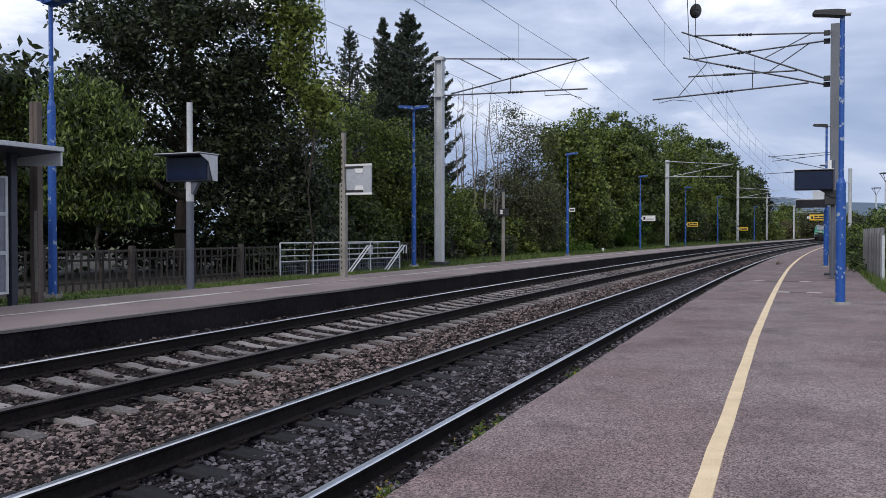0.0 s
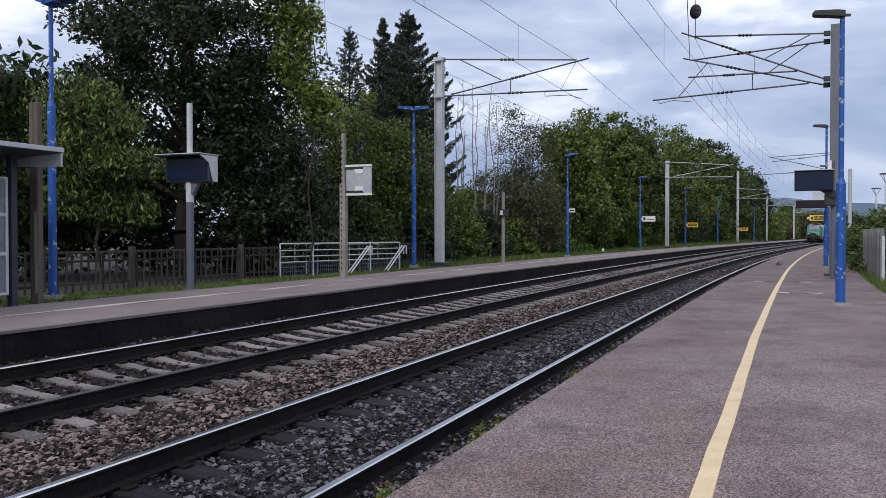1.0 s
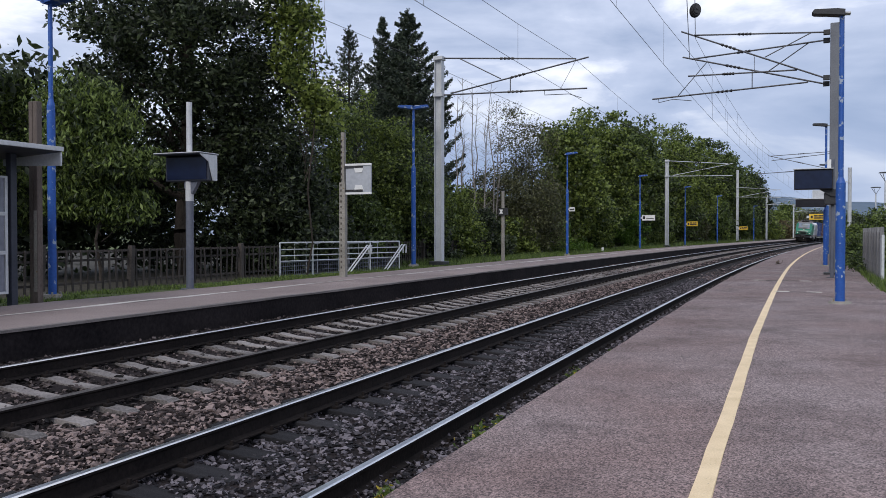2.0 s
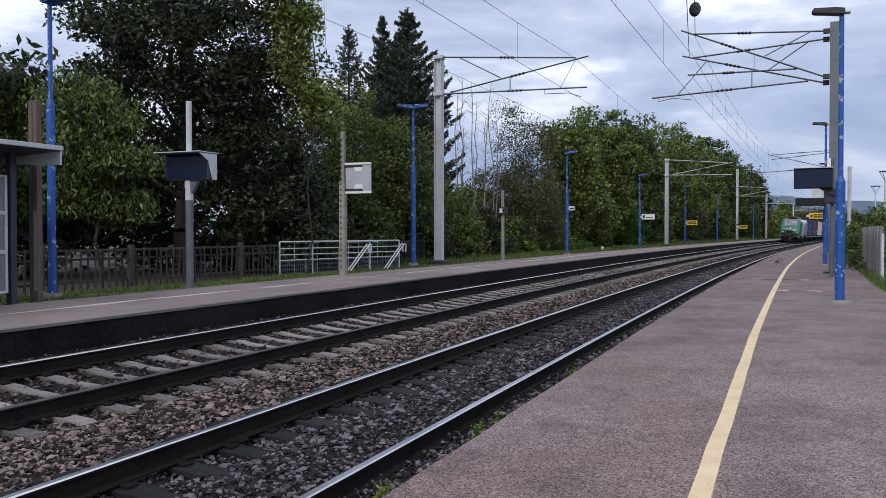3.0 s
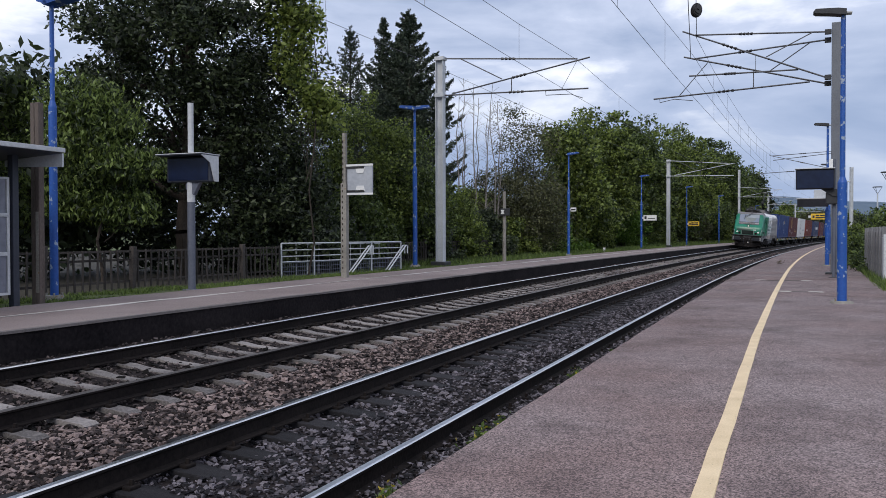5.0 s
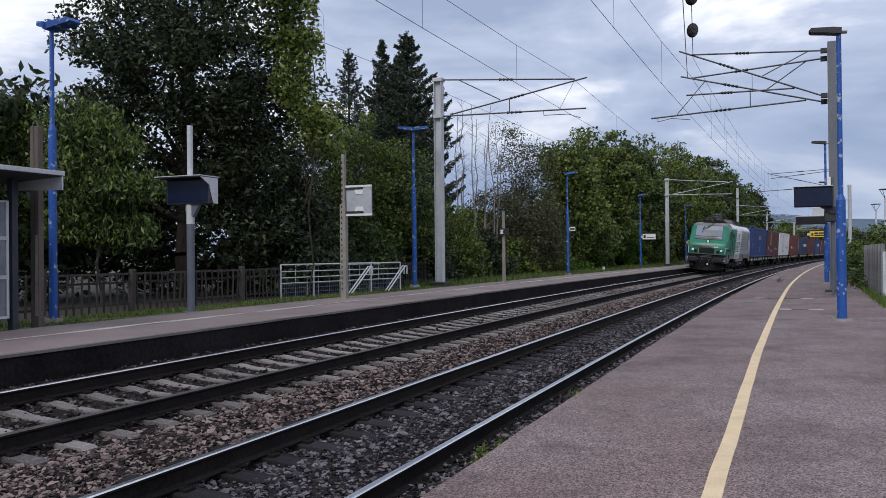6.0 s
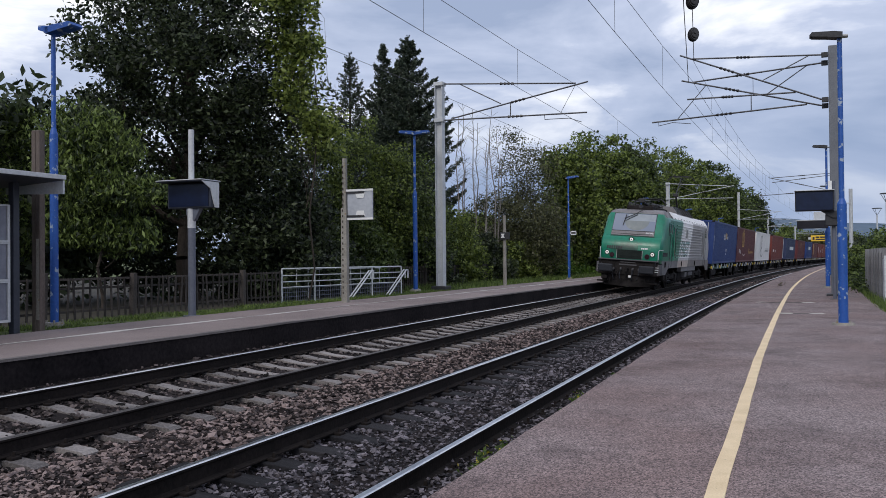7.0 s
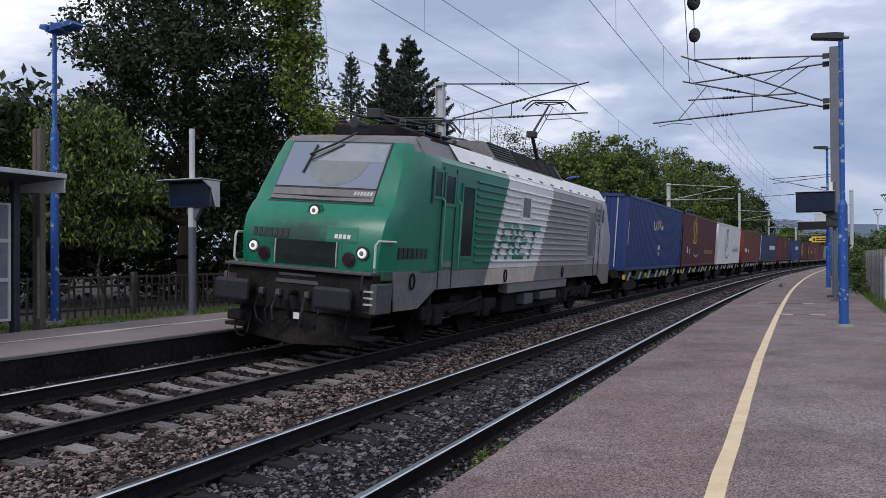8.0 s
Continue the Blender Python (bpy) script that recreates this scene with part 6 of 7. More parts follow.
def slant(bm, outline, lift, thick):
    """A thin plate that follows the front, from four corners (x, z): lower left, lower right, upper right, upper left."""
    (ax, az), (bx, bz), (cx, cz), (dx, dz) = outline
    zs = sorted({az, dz} | {z for z in FOLDS if az < z < dz})
    n = max(1, int((bx - ax) / 0.16))
    layer = []
    for k in (0.0, thick):
        rows = []
        for z in zs:
            u = (z - az) / (dz - az)
            x0, x1 = ax + (dx - ax) * u, bx + (cx - bx) * u
            rows.append([bm.verts.new((x0 + (x1 - x0) * i / n, on_front(z) - lift + k + bulge(x0 + (x1 - x0) * i / n, z), z)) for i in range(n + 1)])
        layer.append(rows)
    f, b = layer
    for r in range(len(zs) - 1):
        for i in range(n):
            bm.faces.new((f[r][i], f[r][i + 1], f[r + 1][i + 1], f[r + 1][i]))
            bm.faces.new((b[r][i], b[r + 1][i], b[r + 1][i + 1], b[r][i + 1]))
        for i in (0, n):
            bm.faces.new((f[r][i], f[r + 1][i], b[r + 1][i], b[r][i]))
    for r in (0, len(zs) - 1):
        for i in range(n):
            bm.faces.new((f[r][i], b[r][i], b[r][i + 1], f[r][i + 1]))
    return bm


win = part("windscreen", slant(bmesh.new(), [(-0.97, 2.76), (0.97, 2.76), (0.96, 3.55), (-0.96, 3.55)], 0.026, 0.012), M["windscreen"], loco, "wide reflecting windscreen")
part("surround", slant(bmesh.new(), [(-0.99, 2.52), (0.99, 2.52), (0.985, 3.575), (-0.985, 3.575)], 0.014, 0.012), M["ink"], loco, "black windscreen surround")
part("lower_panel", slant(bmesh.new(), [(-0.98, 2.535), (0.98, 2.535), (0.98, 2.725), (-0.98, 2.725)], 0.024, 0.009), M["lroof"], loco, "grey panel under the windscreen")
part("lower_rod", chain(bmesh.new(), [(-0.95, on_front(2.60) + 0.01, 2.60), (0.0, on_front(2.60) - 0.04, 2.60), (0.93, on_front(2.60) + 0.01, 2.60)], 0.014), M["ink"], loco, "thin black wiper rod")
bm = bmesh.new()
for k in range(6):
    slant(bm, [(0.60 + k * 0.058, 2.64), (0.64 + k * 0.058, 2.64), (0.65 + k * 0.058, 2.70), (0.61 + k * 0.058, 2.70)], 0.030, 0.006)
part("builder_mark", bm, M["pale"], loco, "small pale mark")
# added pale strip: the glass's lighter upper reflection, painted as a plate
part("roller_blind", slant(bmesh.new(), [(-0.42, 3.22), (0.94, 3.22), (0.94, 3.53), (-0.30, 3.53)], 0.030, 0.003), M["reflband"], win, "pale painted reflection across the upper windscreen")
# a pale oval laid just over the windscreen
bm = bmesh.new()
ring = []
for row in range(9):
    z = 2.79 + row * 0.054
    half = 0.56 * math.sqrt(max(0.02, 1 - ((z - 3.22) / 0.44) ** 2))
    ring.append([bm.verts.new((0.12 + half * t, on_front(z) - 0.031 + bulge(0.12 + half * t, z), z)) for t in (-1, -0.5, 0, 0.5, 1)])
for a, b in zip(ring, ring[1:]):
    for i in range(4):
        bm.faces.new((a[i], a[i + 1], b[i + 1], b[i]))
part("sun_blind", bm, M["ovaltint"], win, "pale oval on the windscreen")
bm = chain(bmesh.new(), [(0.28, on_front(3.66) - 0.05, 3.74), (-0.05, on_front(3.5) - 0.09, 3.52), (-0.48, on_front(3.30) - 0.07, 3.32)], 0.020)
part("wiper_arm", bm, M["ink"], loco)
part("wiper_blade", tube(bmesh.new(), (-0.42, on_front(3.5) - 0.05, 3.50), (-0.50, on_front(3.0) - 0.05, 3.00), 0.018), M["ink"], loco)
part("wiper_link", tube(bmesh.new(), (0.10, on_front(3.52) - 0.05, 3.52), (-0.42, on_front(3.2) - 0.05, 3.22), 0.012), M["ink"], loco)
part("crease", slant(bmesh.new(), [(-1.33, 2.482), (1.33, 2.482), (1.33, 2.50), (-1.33, 2.50)], 0.002, 0.01), M["ink"], loco)


def lens(x, z, r, mat, nm, rim=0.03, lab=""):
    y = on_front(z) + 0.075 * (abs(x) / 1.2) ** 3
    base = part(nm, tube(bmesh.new(), (x, y - 0.03, z), (x, y + 0.05, z), r + rim, r + rim, 20), M["ink"], loco, "black lamp rim")
    bm = tube(bmesh.new(), (x, y - 0.05, z), (x, y - 0.02, z), r * 0.85, r, 20)
    part("lens", bm, mat, base, lab)
    if mat is M["headlamp"]:
        part("bulb_ring", tube(bmesh.new(), (x, y - 0.058, z), (x, y - 0.045, z), r * 0.42, r * 0.48, 14), M["lroof"], base, "grey ring round the bulb")


for x in (-1.03, 1.03):
    lens(x, 1.71, 0.085, M["headlamp"], "headlight", lab="bright lit lamp")
for x in (-0.80, 0.80):
    lens(x, 1.60, 0.105, M["redlens"], "tail_lamp", rim=0.012, lab="unlit dark red lens")
lens(0.02, 2.35, 0.08, M["headlamp"], "top_lamp", lab="bright lit lamp")
part("lamp_pod", prism(bmesh.new(), [(-0.12, 2.28), (0.0, 2.20), (0.12, 2.26), (0.17, 2.38), (0.10, 2.45), (-0.10, 2.44)], 0.86, 1.0), M["lgreen"], loco)
bm = slant(bmesh.new(), [(-0.58, 1.46), (0.58, 1.46), (0.58, 1.86), (-0.58, 1.86)], 0.015, 0.02)
gr = part("grille", bm, M["grille"], loco, "sooty black ventilation grille")
for x in (-0.58, 0.58):
    part("grille_edge", slant(bmesh.new(), [(x - 0.012, 1.46), (x + 0.012, 1.46), (x + 0.012, 1.86), (x - 0.012, 1.86)], 0.022, 0.01), M["lgrey"], gr)
part("badge", slant(bmesh.new(), [(0.36, 1.86), (0.92, 1.84), (0.92, 2.1), (0.36, 2.12)], 0.004, 0.006), M["lgreen"], loco, "brighter green square")
bm = bmesh.new()
for k in range(4):
    slant(bm, [(0.52 + k * 0.075, 1.92), (0.575 + k * 0.075, 1.92), (0.575 + k * 0.075, 1.99), (0.52 + k * 0.075, 1.99)], 0.014, 0.006)
part("badge_mark", bm, M["white"], loco, "small white mark")
for k in range(7):
    bm = slant(bmesh.new(), [(-1.06 + k * 0.105, 1.88), (-0.985 + k * 0.105, 1.88), (-0.985 + k * 0.105, 2.03), (-1.06 + k * 0.105, 2.03)], 0.010, 0.006)
    part("number_mark", bm, M["ink"], loco, "dark bar of the painted number")
for x in (-1, 1):
    part("corner_rail", chain(bmesh.new(), [(x * 1.30, 0.66, 1.42), (x * 1.32, 0.60, 1.50), (x * 1.32, 0.60, 1.86), (x * 1.34, 0.66, 1.92), (x * 1.45, 1.05, 1.92)], 0.02, 8), M["pale"], loco, "white bent handrail")
    part("corner_recess", box(bmesh.new(), min(x * 1.20, x * 1.41), max(x * 1.20, x * 1.41), 0.74, 1.1, 1.30, 1.46, 0.01), M["wgreen"], loco)
    stp = part("step_box", box(bmesh.new(), min(x * 1.16, x * 1.44), max(x * 1.16, x * 1.44), 0.50, 1.04, 0.78, 1.26, 0.02), M["lstep"], loco, "grey step box")
    bm = bmesh.new()
    for z in (0.92, 1.02, 1.12):
        box(bm, x * 1.30 - 0.08, x * 1.30 + 0.08, 0.488, 0.50, z, z + 0.03)
    part("slot", bm, M["pale"], stp)
    part("foot_step", box(bmesh.new(), min(x * 1.0, x * 1.4), max(x * 1.0, x * 1.4), 0.55, 0.95, 0.36, 0.42, 0.01), M["grime"], loco)
    buf = part("buffer", tube(bmesh.new(), (x * 0.92, 0.10, 1.02), (x * 0.92, 0.62, 1.02), 0.13, 0.16, 16), M["grime"], loco, "black buffer stock", smooth=True)
    part("buffer_plate", box(bmesh.new(), x * 0.92 - 0.33, x * 0.92 + 0.33, 0.0, 0.10, 0.84, 1.19, 0.05), M["buffer"], buf, "dull rounded buffer plate")
    part("brake_hose", chain(bmesh.new(), [(x * 1.0, 0.45, 0.75), (x * 1.02, 0.34, 0.55), (x * 0.97, 0.32, 0.42), (x * 0.86, 0.34, 0.42), (x * 0.78, 0.42, 0.7)], 0.013), M["grime"], loco)
part("buffer_beam", box(bmesh.new(), -1.36, 1.36, 0.50, 0.80, 0.72, 1.40, 0.03), M["grime"], loco, "black buffer beam")
part("front_ledge", box(bmesh.new(), -1.36, 1.36, 0.40, 0.72, 1.38, 1.43, 0.012), M["lstep"], loco, "narrow grey ledge")
plough = bmesh.new()
a = [plough.verts.new(c) for c in ((-1.15, 0.75, 0.24), (0, 0.42, 0.20), (1.15, 0.75, 0.24), (1.25, 0.72, 0.72), (0, 0.50, 0.72), (-1.25, 0.72, 0.72))]
b = [plough.verts.new(v.co + Vector((0, 0.06, 0))) for v in a]
for q in ((0, 1, 4, 5), (1, 2, 3, 4)):
    plough.faces.new([a[i] for i in q])
    plough.faces.new([b[i] for i in q[::-1]])
for i in range(6):
    plough.faces.new((a[i], b[i], b[(i + 1) % 6], a[(i + 1) % 6]))
part("plough", plough, M["grime"], loco, "black snow plough")
part("hook", chain(bmesh.new(), [(0, 0.5, 1.02), (0, 0.28, 1.02), (0, 0.22, 0.92), (0, 0.28, 0.78), (0, 0.36, 0.6)], 0.045, 8), M["grime"], loco)
part("hose", chain(bmesh.new(), [(-0.42, 0.48, 0.9), (-0.45, 0.30, 0.7), (-0.38, 0.28, 0.5), (-0.2, 0.36, 0.48), (-0.05, 0.40, 0.62)], 0.017, 8), M["grime"], loco)
for x in (-1.20, 1.20):
    part("shunter_bar", chain(bmesh.new(), [(x, 0.48, 1.40), (x * 1.04, 0.36, 1.36), (x * 1.04, 0.34, 1.16), (x, 0.44, 1.08)], 0.018, 6), M["buffer"], loco, "dark bent grab bar")
for x, r in ((-0.62, 0.02), (-0.30, 0.026), (0.24, 0.026), (0.52, 0.02)):
    part("hose", chain(bmesh.new(), [(x, 0.50, 0.98), (x, 0.36, 0.94), (x * 1.05, 0.30, 0.74), (x * 0.95, 0.30, 0.56), (x * 0.85, 0.38, 0.48)], r, 8), M["buffer"], loco, "worn rubber air hose")
    part("hose_tap", box(bmesh.new(), x - 0.04, x + 0.04, 0.40, 0.50, 0.94, 1.05, 0.012), M["lstep"], loco, "grey air tap")
part("beam_slot", box(bmesh.new(), -0.40, 0.40, 0.482, 0.50, 1.16, 1.22, 0.004), M["lstep"], loco)
part("beam_slot", box(bmesh.new(), -0.34, 0.34, 0.482, 0.50, 1.28, 1.32, 0.004), M["lstep"], loco)
part("coupler_plug", box(bmesh.new(), -1.12, -0.86, 0.22, 0.44, 0.50, 0.66, 0.03), M["grime"], loco, "black hanging cable plug")
part("cable", chain(bmesh.new(), [(-1.02, 0.33, 0.55), (-1.02, 0.33, 0.36), (-0.96, 0.33, 0.26), (-0.86, 0.33, 0.24), (-0.78, 0.33, 0.32), (-0.74, 0.36, 0.62)], 0.014, 6), M["grime"], loco)
part("tag", box(bmesh.new(), 0.10, 0.21, 0.29, 0.305, 0.62, 0.72), M["white"], loco, "small white label")
# roof gear
for y0, y1 in ((2.4, 3.2), (3.3, 5.6), (5.7, 6.2), (12.2, 12.9), (14.6, 15.4)):
    part("roof_box", box(bmesh.new(), -0.62, 0.62, y0, y1, 3.78, 3.98, 0.03), M["grime"], loco, "dark roof equipment")
hump = prism(bmesh.new(), [(-1.16, 3.76), (1.16, 3.76), (0.86, 4.16), (-0.86, 4.16)], 6.1, 11.85)
part("roof_hump", hump, M["lroof"], loco, "grey roof cowl")
for side in (1, -1):
    slope = Matrix.Translation((side * 1.0, 0, 3.98)) @ Matrix.Rotation(side * 0.945, 4, "Y")
    for k in range(4):
        part("roof_vent", box(bmesh.new(), -0.22, 0.22, 7.95 + k * 0.95, 8.78 + k * 0.95, -0.004, 0.02, m=slope), M["grime"], loco, "dark vent panel")
    for k in range(6):
        part("roof_slat", box(bmesh.new(), -0.22 + k * 0.075, -0.185 + k * 0.075, 6.35, 7.80, 0.0, 0.03, m=slope), M["ink"], loco)
for k in range(9):
    y0 = 2.5 + k * 0.42
    bm = bmesh.new()
    for i in range(3):
        tube(bm, ((-0.5, 0.5)[k % 2], y0, 3.98 + i * 0.06), ((-0.5, 0.5)[k % 2], y0, 4.02 + i * 0.06), 0.075, 0.05, 10)
    part("roof_insulator", bm, M["insul"], loco)
part("busbar", chain(bmesh.new(), [(-0.4, 2.4, 4.20), (-0.2, 5.8, 4.22), (0.3, 6.4, 4.22), (0.2, 11.8, 4.24), (0.2, 13.2, 4.1)], 0.022), M["wire"], loco)
part("horn", tube(bmesh.new(), (0.15, 1.75, 3.92), (0.15, 2.2, 3.92), 0.09, 0.04, 10), M["ink"], loco)


def pantograph(y, up):
    p = part("pantograph", box(bmesh.new(), -0.55, 0.55, y - 0.5, y + 0.6, 4.02, 4.08, 0.01), M["grime"], loco, "black single-arm pantograph")
    knee, head = ((0, y - 1.15, 5.10), (0, y + 0.42, 6.22)) if up else ((0, y - 1.6, 4.22), (0, y + 0.5, 4.34))
    part("lower_arm", tube(bmesh.new(), (0, y, 4.06), knee, 0.065, 0.05, 10), M["ink"], p)
    part("knee_box", box(bmesh.new(), -0.14, 0.14, knee[1] - 0.1, knee[1] + 0.1, knee[2] - 0.08, knee[2] + 0.1, 0.02), M["ink"], p)
    part("upper_arm", tube(bmesh.new(), knee, head, 0.038, 0.028, 8), M["ink"], p)
    part("guide_rod", tube(bmesh.new(), (0.07, knee[1] + 0.1, knee[2] - 0.1), (0.07, head[1] + 0.15, head[2] - 0.05), 0.012), M["ink"], p)
    bm = bmesh.new()
    for d in (-0.16, 0.16):
        chain(bm, [(-0.80, head[1] + d, head[2] - 0.16), (-0.62, head[1] + d, head[2] + 0.02), (-0.5, head[1] + d, head[2] + 0.10), (0.5, head[1] + d, head[2] + 0.10), (0.62, head[1] + d, head[2] + 0.02), (0.80, head[1] + d, head[2] - 0.16)], 0.022, 6)
    for x in (-0.4, 0.4):
        tube(bm, (x, head[1] - 0.16, head[2]), (x, head[1] + 0.16, head[2]), 0.02)
        tube(bm, (0, head[1], head[2]), (x, head[1], head[2] + 0.05), 0.018)
    part("pan_head", bm, M["ink"], p)


pantograph(13.5, True)
pantograph(4.4, False)
# running gear
part("transformer", box(bmesh.new(), -1.2, 1.2, 7.2, 12.4, 0.38, 1.08, 0.05), M["grime"], loco, "black under-floor equipment")
for y0, y1, z0, mat in ((6.9, 12.0, 0.86, "lskirt"), (8.2, 8.9, 0.55, "lstep"), (9.5, 11.0, 0.60, "lstep")):
    part("floor_box", box(bmesh.new(), 1.18, 1.40, y0, y1, z0, 1.09 if z0 > 0.8 else 0.80, 0.015), M[mat], loco, "grey under-floor box")
WHEELS = []
R_W = 0.576
for c in (4.66, LL - 4.66):
    bog = part("bogie_frame", box(bmesh.new(), -1.24, -1.10, c - 2.0, c + 2.0, 0.52, 0.78, 0.04), M["grime"], loco, "black bogie frame")
    part("frame_side", box(bmesh.new(), 1.10, 1.24, c - 2.0, c + 2.0, 0.52, 0.78, 0.04), M["grime"], bog)
    part("bolster", box(bmesh.new(), -1.1, 1.1, c - 0.35, c + 0.35, 0.5, 0.9, 0.04), M["grime"], bog)
    for a in (-1.3, 1.3):
        ws = thing("wheelset", "", "", Matrix.Translation((0, c + a, R_W)))
        ws.parent = loco
        bm = bmesh.new()
        tube(bm, (-0.95, 0, 0), (0.95, 0, 0), 0.09, None, 12)
        axle = part("axle", bm, M["grime"], ws)
        for x in (-0.79, 0.66):
            tyre = tube(bmesh.new(), (x, 0, 0), (x + 0.13, 0, 0), R_W, R_W, 32)
            part("wheel", tyre, M["rust"], ws, "rusty steel wheel", smooth=True)
            bm = bmesh.new()
            for k in range(8):
                q = k * math.pi / 4
                tube(bm, (x + (0.14 if x > 0 else -0.01), math.cos(q) * 0.36, math.sin(q) * 0.36), (x + (0.15 if x > 0 else -0.02), math.cos(q) * 0.36, math.sin(q) * 0.36), 0.03, None, 6)
            part("wheel_bolt", bm, M["grime"], ws)
        WHEELS.append((ws, c + a))
        for x in (-1.17, 1.17):
            part("axle_box", box(bmesh.new(), x - 0.12, x + 0.12, c + a - 0.2, c + a + 0.2, 0.40, 0.76, 0.04), M["grime"], bog, "dark axle box")
            part("spring", tube(bmesh.new(), (x, c + a - 0.36, 0.44), (x, c + a - 0.36, 0.95), 0.09, None, 10), M["grime"], bog)
    for x in (-1.28, 1.28):
        part("damper", tube(bmesh.new(), (x, c - 0.9, 0.62), (x, c + 0.9, 0.84), 0.035, None, 8), M["grime"], bog)
        part("sand_pipe", tube(bmesh.new(), (x * 0.9, c - 2.05, 0.75), (x * 0.72, c - 1.98, 0.16), 0.025, None, 6), M["grime"], bog)

# ---- container wagons ----
CL, CW, CH, DECK = 13.72, 2.50, 2.90, 1.12


def corrugated(length, height, depth=0.022, pitch=0.28):
    """A wall in the y-z plane at x=0, folded in and out along y."""
    bm = bmesh.new()
    ys = [0.0]
    xs = [0.0]
    n = int(length / pitch)
    p = length / n
    for k in range(n):
        for f, x in ((0.32, 0.0), (0.5, -depth), (0.82, -depth), (1.0, 0.0)):
            ys.append((k + f) * p)
            xs.append(x)
    lo = [bm.verts.new((x, y, 0)) for x, y in zip(xs, ys)]
    hi = [bm.verts.new((x, y, height)) for x, y in zip(xs, ys)]
    for i in range(len(lo) - 1):
        bm.faces.new((lo[i], lo[i + 1], hi[i + 1], hi[i]))
    return bm


def container(label, mat, marks, m, doors=False):
    """Origin: middle of the front end at the floor; y runs along its length."""
    c = thing("freight_container", label, "freight container", m, "containers on the train")
    for x, turn, off in ((CW / 2 - 0.02, 0, 0.12), (-CW / 2 + 0.02, 180, CL - 0.12)):
        ob = part("side_wall", corrugated(CL - 0.24, CH - 0.26), M[mat], c)
        ob.matrix_basis = pose(x, off, 0.15, 0, 0, turn)
    for y, turn, x in ((0.05, -90, -CW / 2 + 0.1), (CL - 0.05, 90, CW / 2 - 0.1)):
        ob = part("end_wall", corrugated(CW - 0.2, CH - 0.26), M[mat], c)
        ob.matrix_basis = pose(x, y, 0.15, 0, 0, turn)
    part("roof", box(bmesh.new(), -CW / 2 + 0.03, CW / 2 - 0.03, 0.03, CL - 0.03, CH - 0.06, CH - 0.02), M[mat], c)
    part("floor", box(bmesh.new(), -CW / 2 + 0.03, CW / 2 - 0.03, 0.03, CL - 0.03, 0.02, 0.14), M[mat], c)
    for x in (-1, 1):
        for z in (0.0, CH - 0.12):
            part("side_rail", box(bmesh.new(), x * CW / 2 - 0.05 * (x > 0), x * CW / 2 + 0.05 * (x < 0), 0.16, CL - 0.16, z + 0.01, z + 0.12, 0.01), M[mat], c)
        for y in (0.0, CL - 0.17):
            post = part("corner_post", box(bmesh.new(), x * CW / 2 - 0.16 * (x > 0), x * CW / 2 + 0.16 * (x < 0), y, y + 0.17, 0.0, CH, 0.012), M[mat], c)
            part("corner_casting", box(bmesh.new(), x * (CW / 2 + 0.004) - 0.17 * (x > 0), x * (CW / 2 + 0.004) + 0.17 * (x < 0), y - 0.004, y + 0.178, CH - 0.118, CH + 0.004, 0.01), M["grime"] if mat != "cwhite" else M["cgrey"], post)
    for z in (0.0, CH - 0.12):
        part("end_rail", box(bmesh.new(), -CW / 2 + 0.16, CW / 2 - 0.16, 0.0, 0.06, z + 0.01, z + 0.12), M[mat], c)
    if doors:
        for x in (-0.85, -0.35, 0.35, 0.85):
            part("lock_bar", tube(bmesh.new(), (x, -0.03, 0.15), (x, -0.03, CH - 0.15), 0.022, None, 8), M["galv"], c)
    for mk, shapes in marks:
        bm = bmesh.new()
        for y0, z0, y1, z1, y2, z2, y3, z3 in shapes:
            v = [bm.verts.new((CW / 2 - 0.006, y, z)) for y, z in ((y0, z0), (y1, z1), (y2, z2), (y3, z3))]
            bm.faces.new(v)
        part("print", bm, M[mk], c, "plain printed shapes")
    return c


def bar(y0, y1, z0, z1, lean=0.0):
    return (y0, z0, y1, z0, y1 + lean, z1, y0 + lean, z1)


def ring(cy, cz, ry, rz, w, lean=0.0, n=14, a0=0.0, a1=6.2832):
    """A thin drawn loop, or part of one, as short flat pieces."""
    def at_angle(a, k):
        z = cz + (rz + k) * math.sin(a)
        return cy + (ry + k) * math.cos(a) + lean * (z - cz), z
    out = []
    for i in range(n):
        a, b = a0 + (a1 - a0) * i / n, a0 + (a1 - a0) * (i + 1) / n
        out.append((*at_angle(a, 0), *at_angle(b, 0), *at_angle(b, w), *at_angle(a, w)))
    return out


def script(y0, y1, z, h, seed):
    """An unreadable line of handwriting: short leaning strokes of uneven height."""
    r = random.Random(seed)
    out, y = [], y0
    while y < y1:
        k = h * (1.0 if r.random() < 0.25 else 0.55)
        out.append(bar(y, y + 0.09, z, z + k, 0.06))
        y += 0.16 + 0.10 * r.random()
    return out


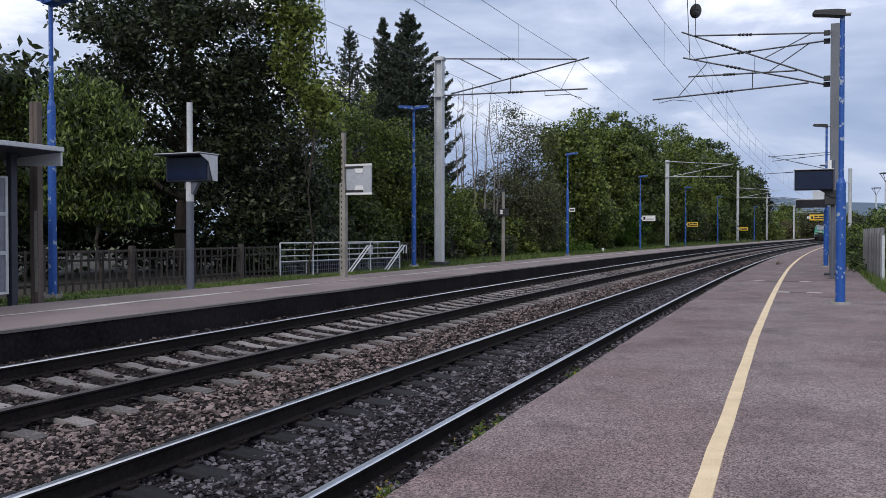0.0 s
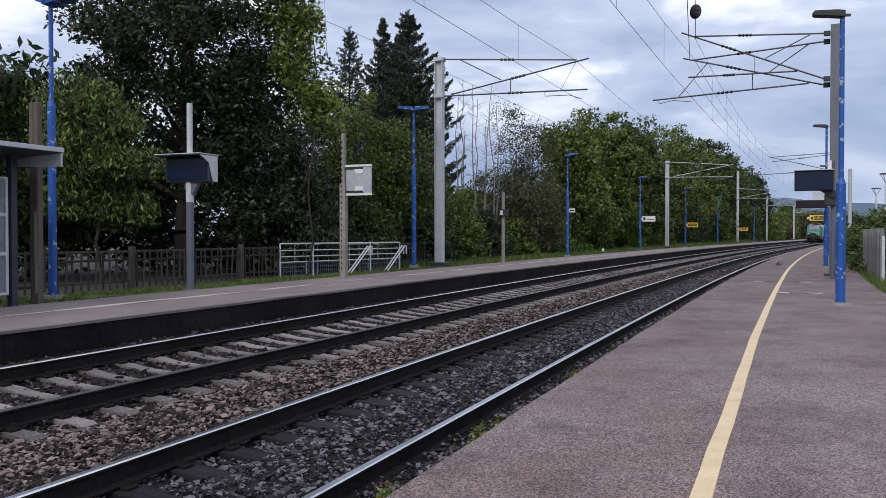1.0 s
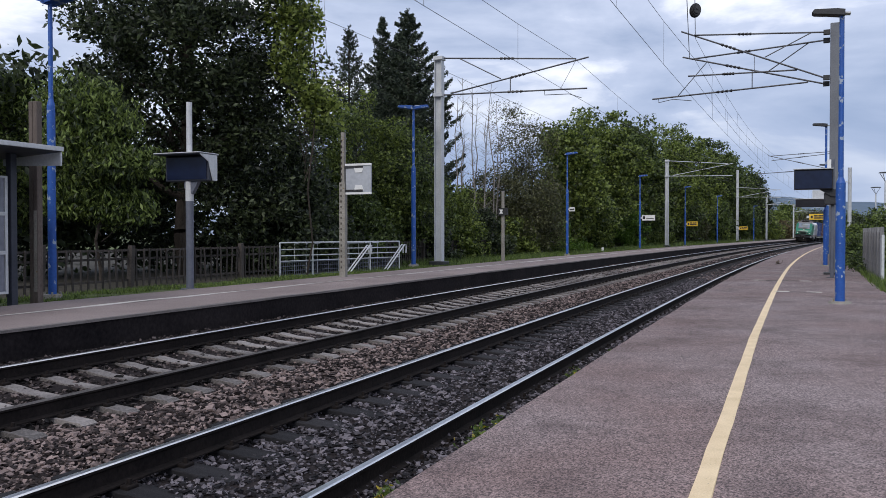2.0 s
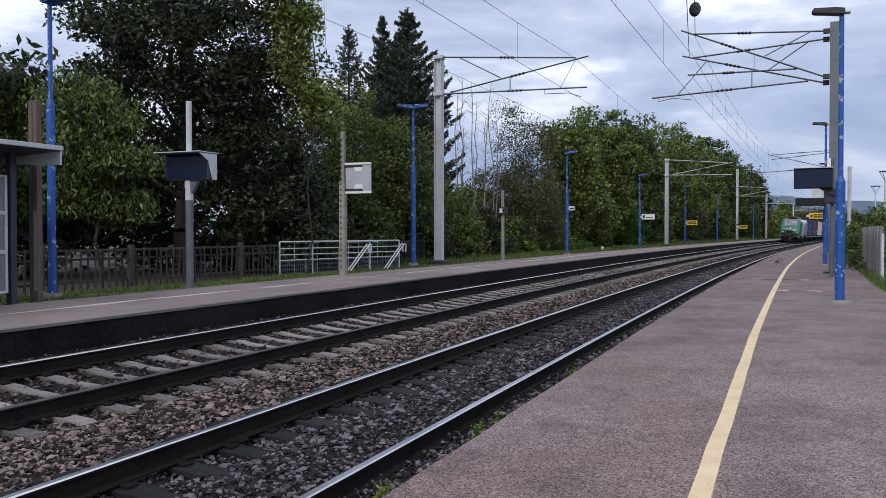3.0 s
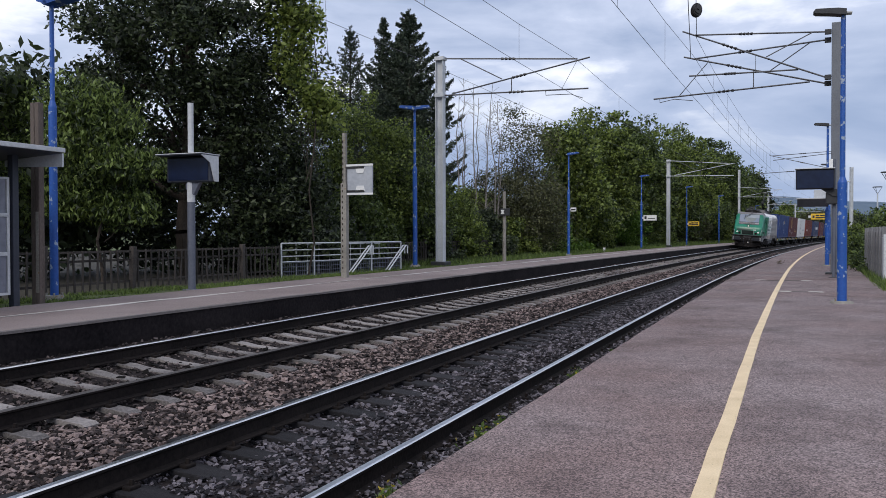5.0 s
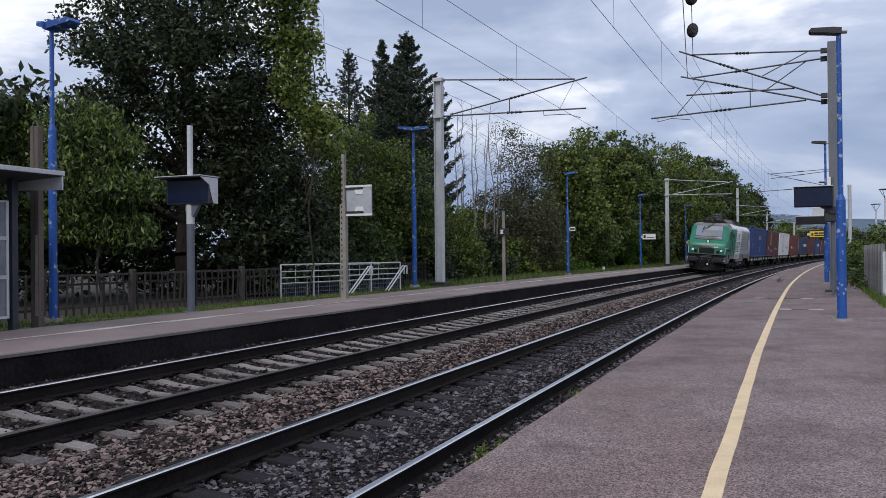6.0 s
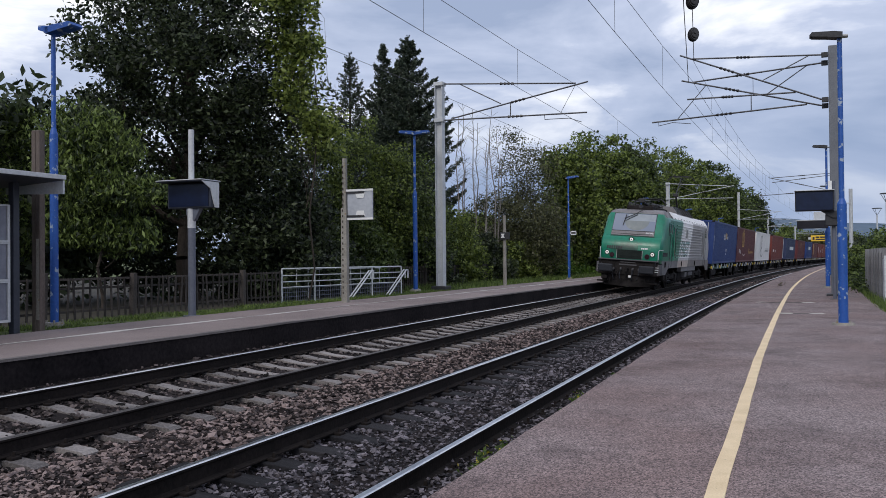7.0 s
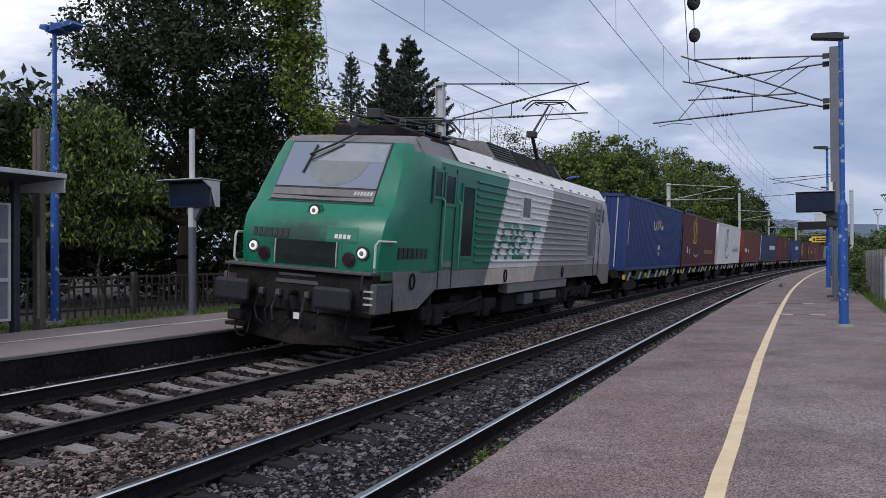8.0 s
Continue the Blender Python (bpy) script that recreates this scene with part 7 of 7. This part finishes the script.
def wagon(m, tone):
    w = thing("container_wagon", "dark container flat wagon with yellow lock levers", "wagon", m, "wagons of the train")
    for x in (-1.05, 0.93):
        part("sill", prism(bmesh.new(), [(0.2, 0.86), (2.2, 0.86), (3.2, 0.72), (CL - 3.0, 0.72), (CL - 2.0, 0.86), (CL + 0.1, 0.86), (CL + 0.1, DECK - 0.02), (0.2, DECK - 0.02)], x, x + 0.12, axis="x"), M[tone], w)
    for y in (0.25, 2.5, 5.0, CL / 2, CL - 5, CL - 2.5, CL):
        part("cross_beam", box(bmesh.new(), -1.2, 1.2, y - 0.08, y + 0.08, 0.9, DECK - 0.005, 0.01), M["grime"], w)
    for y in (0.15, 4.4, 9.0, CL - 0.3):
        part("lock_lever", box(bmesh.new(), 1.16, 1.22, y, y + 0.32, 0.80, 0.98, 0.01, m=Matrix.Rotation(0.0, 4, "X")), M["tagyellow"], w, "yellow lock lever")
    for y in (1.2, 3.4, 5.4, 7.2, 8.3, 10.2, 12.2):
        part("strap", tube(bmesh.new(), (1.14, y, 0.74), (1.19, y + 0.22, 1.04), 0.035, None, 6), M["pale"], w, "pale tie-down fitting")
    for c in (2.0, CL - 1.8):
        bog = part("bogie", box(bmesh.new(), -0.95, 0.95, c - 0.3, c + 0.3, 0.5, 0.9, 0.03), M["grime"], w, "dark wagon bogie")
        for x in (-1.1, 1.0):
            part("bogie_side", prism(bmesh.new(), [(c - 1.25, 0.42), (c - 0.4, 0.34), (c + 0.4, 0.34), (c + 1.25, 0.42), (c + 1.2, 0.62), (c + 0.3, 0.78), (c - 0.3, 0.78), (c - 1.2, 0.62)], x, x + 0.1, axis="x"), M["grime"], bog)
        for a in (-0.9, 0.9):
            for x in (-0.79, 0.66):
                part("wheel", tube(bmesh.new(), (x, c + a, 0.46), (x + 0.13, c + a, 0.46), 0.46, 0.46, 24), M["rust"], bog)
    for x in (-0.875, 0.875):
        part("buffer", tube(bmesh.new(), (x, -0.05, 1.0), (x, 0.3, 1.0), 0.18, 0.1, 12), M["grime"], w)
    return w


W1 = [("gold", [bar(5.0, 5.18, 1.75, 2.5, 0.1), bar(5.5, 5.65, 1.75, 2.55, 0.1), bar(5.9, 6.1, 1.75, 2.5, -0.12), bar(5.18, 5.5, 1.75, 1.85)]), ("white", [])]
ROWS = [
    (31.9, "blue corrugated freight container with a small white mark", "cblue", "wgreen", [("white", [bar(5.6, 5.75, 1.75, 2.1), bar(5.75, 6.1, 1.70, 1.78), bar(6.15, 6.3, 1.75, 2.1), bar(6.5, 6.62, 1.7, 2.1), bar(7.5, 7.9, 1.75, 1.95), bar(6.9, 7.3, 0.85, 1.05), bar(6.95, 7.2, 0.6, 0.75), bar(0.3, 0.42, 1.0, 1.9)]), ("gold", [bar(6.7, 6.85, 1.75, 2.2), bar(6.95, 7.25, 1.8, 2.15, 0.1)])]),
    (46.1, "maroon corrugated freight container with an ochre crest", "cmaroon", "grime", [("gold", ring(3.6, 1.95, 0.18, 0.48, 0.13) + ring(4.2, 2.10, 0.20, 0.62, 0.14) + ring(4.8, 1.95, 0.16, 0.46, 0.13) + [bar(3.5, 4.9, 1.28, 1.40)]),
        ("lwhite", [bar(1.6, 1.9, 0.75, 1.1), bar(2.5, 2.7, 0.7, 1.0)] + ring(5.0, 0.78, 0.9, 0.18, 0.06, a0=3.4, a1=6.2)), ("gold", script(8.6, 12.3, 0.72, 0.42, 3))]),
    (60.9, "white container with a large thin grey monogram", "cwhite", "grime", [("lroof", ring(4.7, 1.75, 0.42, 0.72, 0.10, 0.1) + ring(5.5, 1.9, 0.36, 0.60, 0.10, 0.1) + ring(5.6, 1.25, 1.4, 0.75, 0.10, a0=3.5, a1=5.6) + script(8.6, 12.5, 0.92, 0.42, 5))]),
    (77.2, "rust-red corrugated freight container", "cred", "grime", [("lwhite", [bar(1.6, 2.8, 0.95, 1.25), bar(4.0, 4.6, 0.9, 1.2)])]),
    (96.0, "navy freight container with a pale printed word bar", "cnavy", "grime", [("white", [bar(5.0, 11.0, 1.3, 1.75)])]),
    (114.6, "maroon freight container with an ochre crest", "cmaroon", "grime", W1),
    (131.4, "blue corrugated freight container with a pale mark", "cblue", "grime", [("white", [bar(5.0, 9.5, 1.5, 2.0)])]),
    (146.8, "maroon freight container with a golden end mark", "cmaroon", "grime", [("gold", [bar(1.0, 2.2, 0.6, 2.6), bar(2.8, 3.4, 0.8, 2.4)])]),
    (161.8, "rust-red freight container with small white marks", "cred", "grime", [("lwhite", [bar(1.0, 1.6, 1.0, 2.2), bar(7, 8, 1.1, 1.5)])]),
    (176.8, "rust-red freight container with small white marks", "cred", "grime", [("lwhite", [bar(1.0, 1.6, 1.0, 2.2)])]),
    (191.8, "maroon corrugated freight container", "cmaroon", "grime", []),
    (206.8, "grey corrugated freight container", "cgrey", "grime", []),
    (221.8, "rust-red corrugated freight container", "cred", "grime", []),
    (236.8, "blue corrugated freight container", "cblue", "grime", []),
]
TRAIN = [(loco, 11.2, 4.66, LL - 4.66)]
for k, (s, label, mat, tone, marks) in enumerate(ROWS):
    m = on_track(s, 2.0, CL - 1.8)
    TRAIN.append((wagon(m, tone), s, 2.0, CL - 1.8))
    TRAIN.append((container(label, mat, marks, m @ pose(0, 0, DECK), doors=k % 2 == 0), s, 2.0, CL - 1.8))
SPEED = 27.1


def motions():
    times = [i * 0.5 for i in range(17)]
    for ob, s, p1, p2 in TRAIN:
        lift = pose(0, 0, DECK) if ob.name.startswith("freight") else Matrix()
        walk(ob, [(t, on_track(s + SPEED * (8 - t), p1, p2) @ lift) for t in times])
    # the locomotive's wheels roll
    for ws, y in WHEELS:
        walk(ws, [(i / 30, Matrix.Translation((0, y, R_W)) @ Matrix.Rotation(SPEED / R_W * i / 30, 4, "X")) for i in range(241)])


motions()
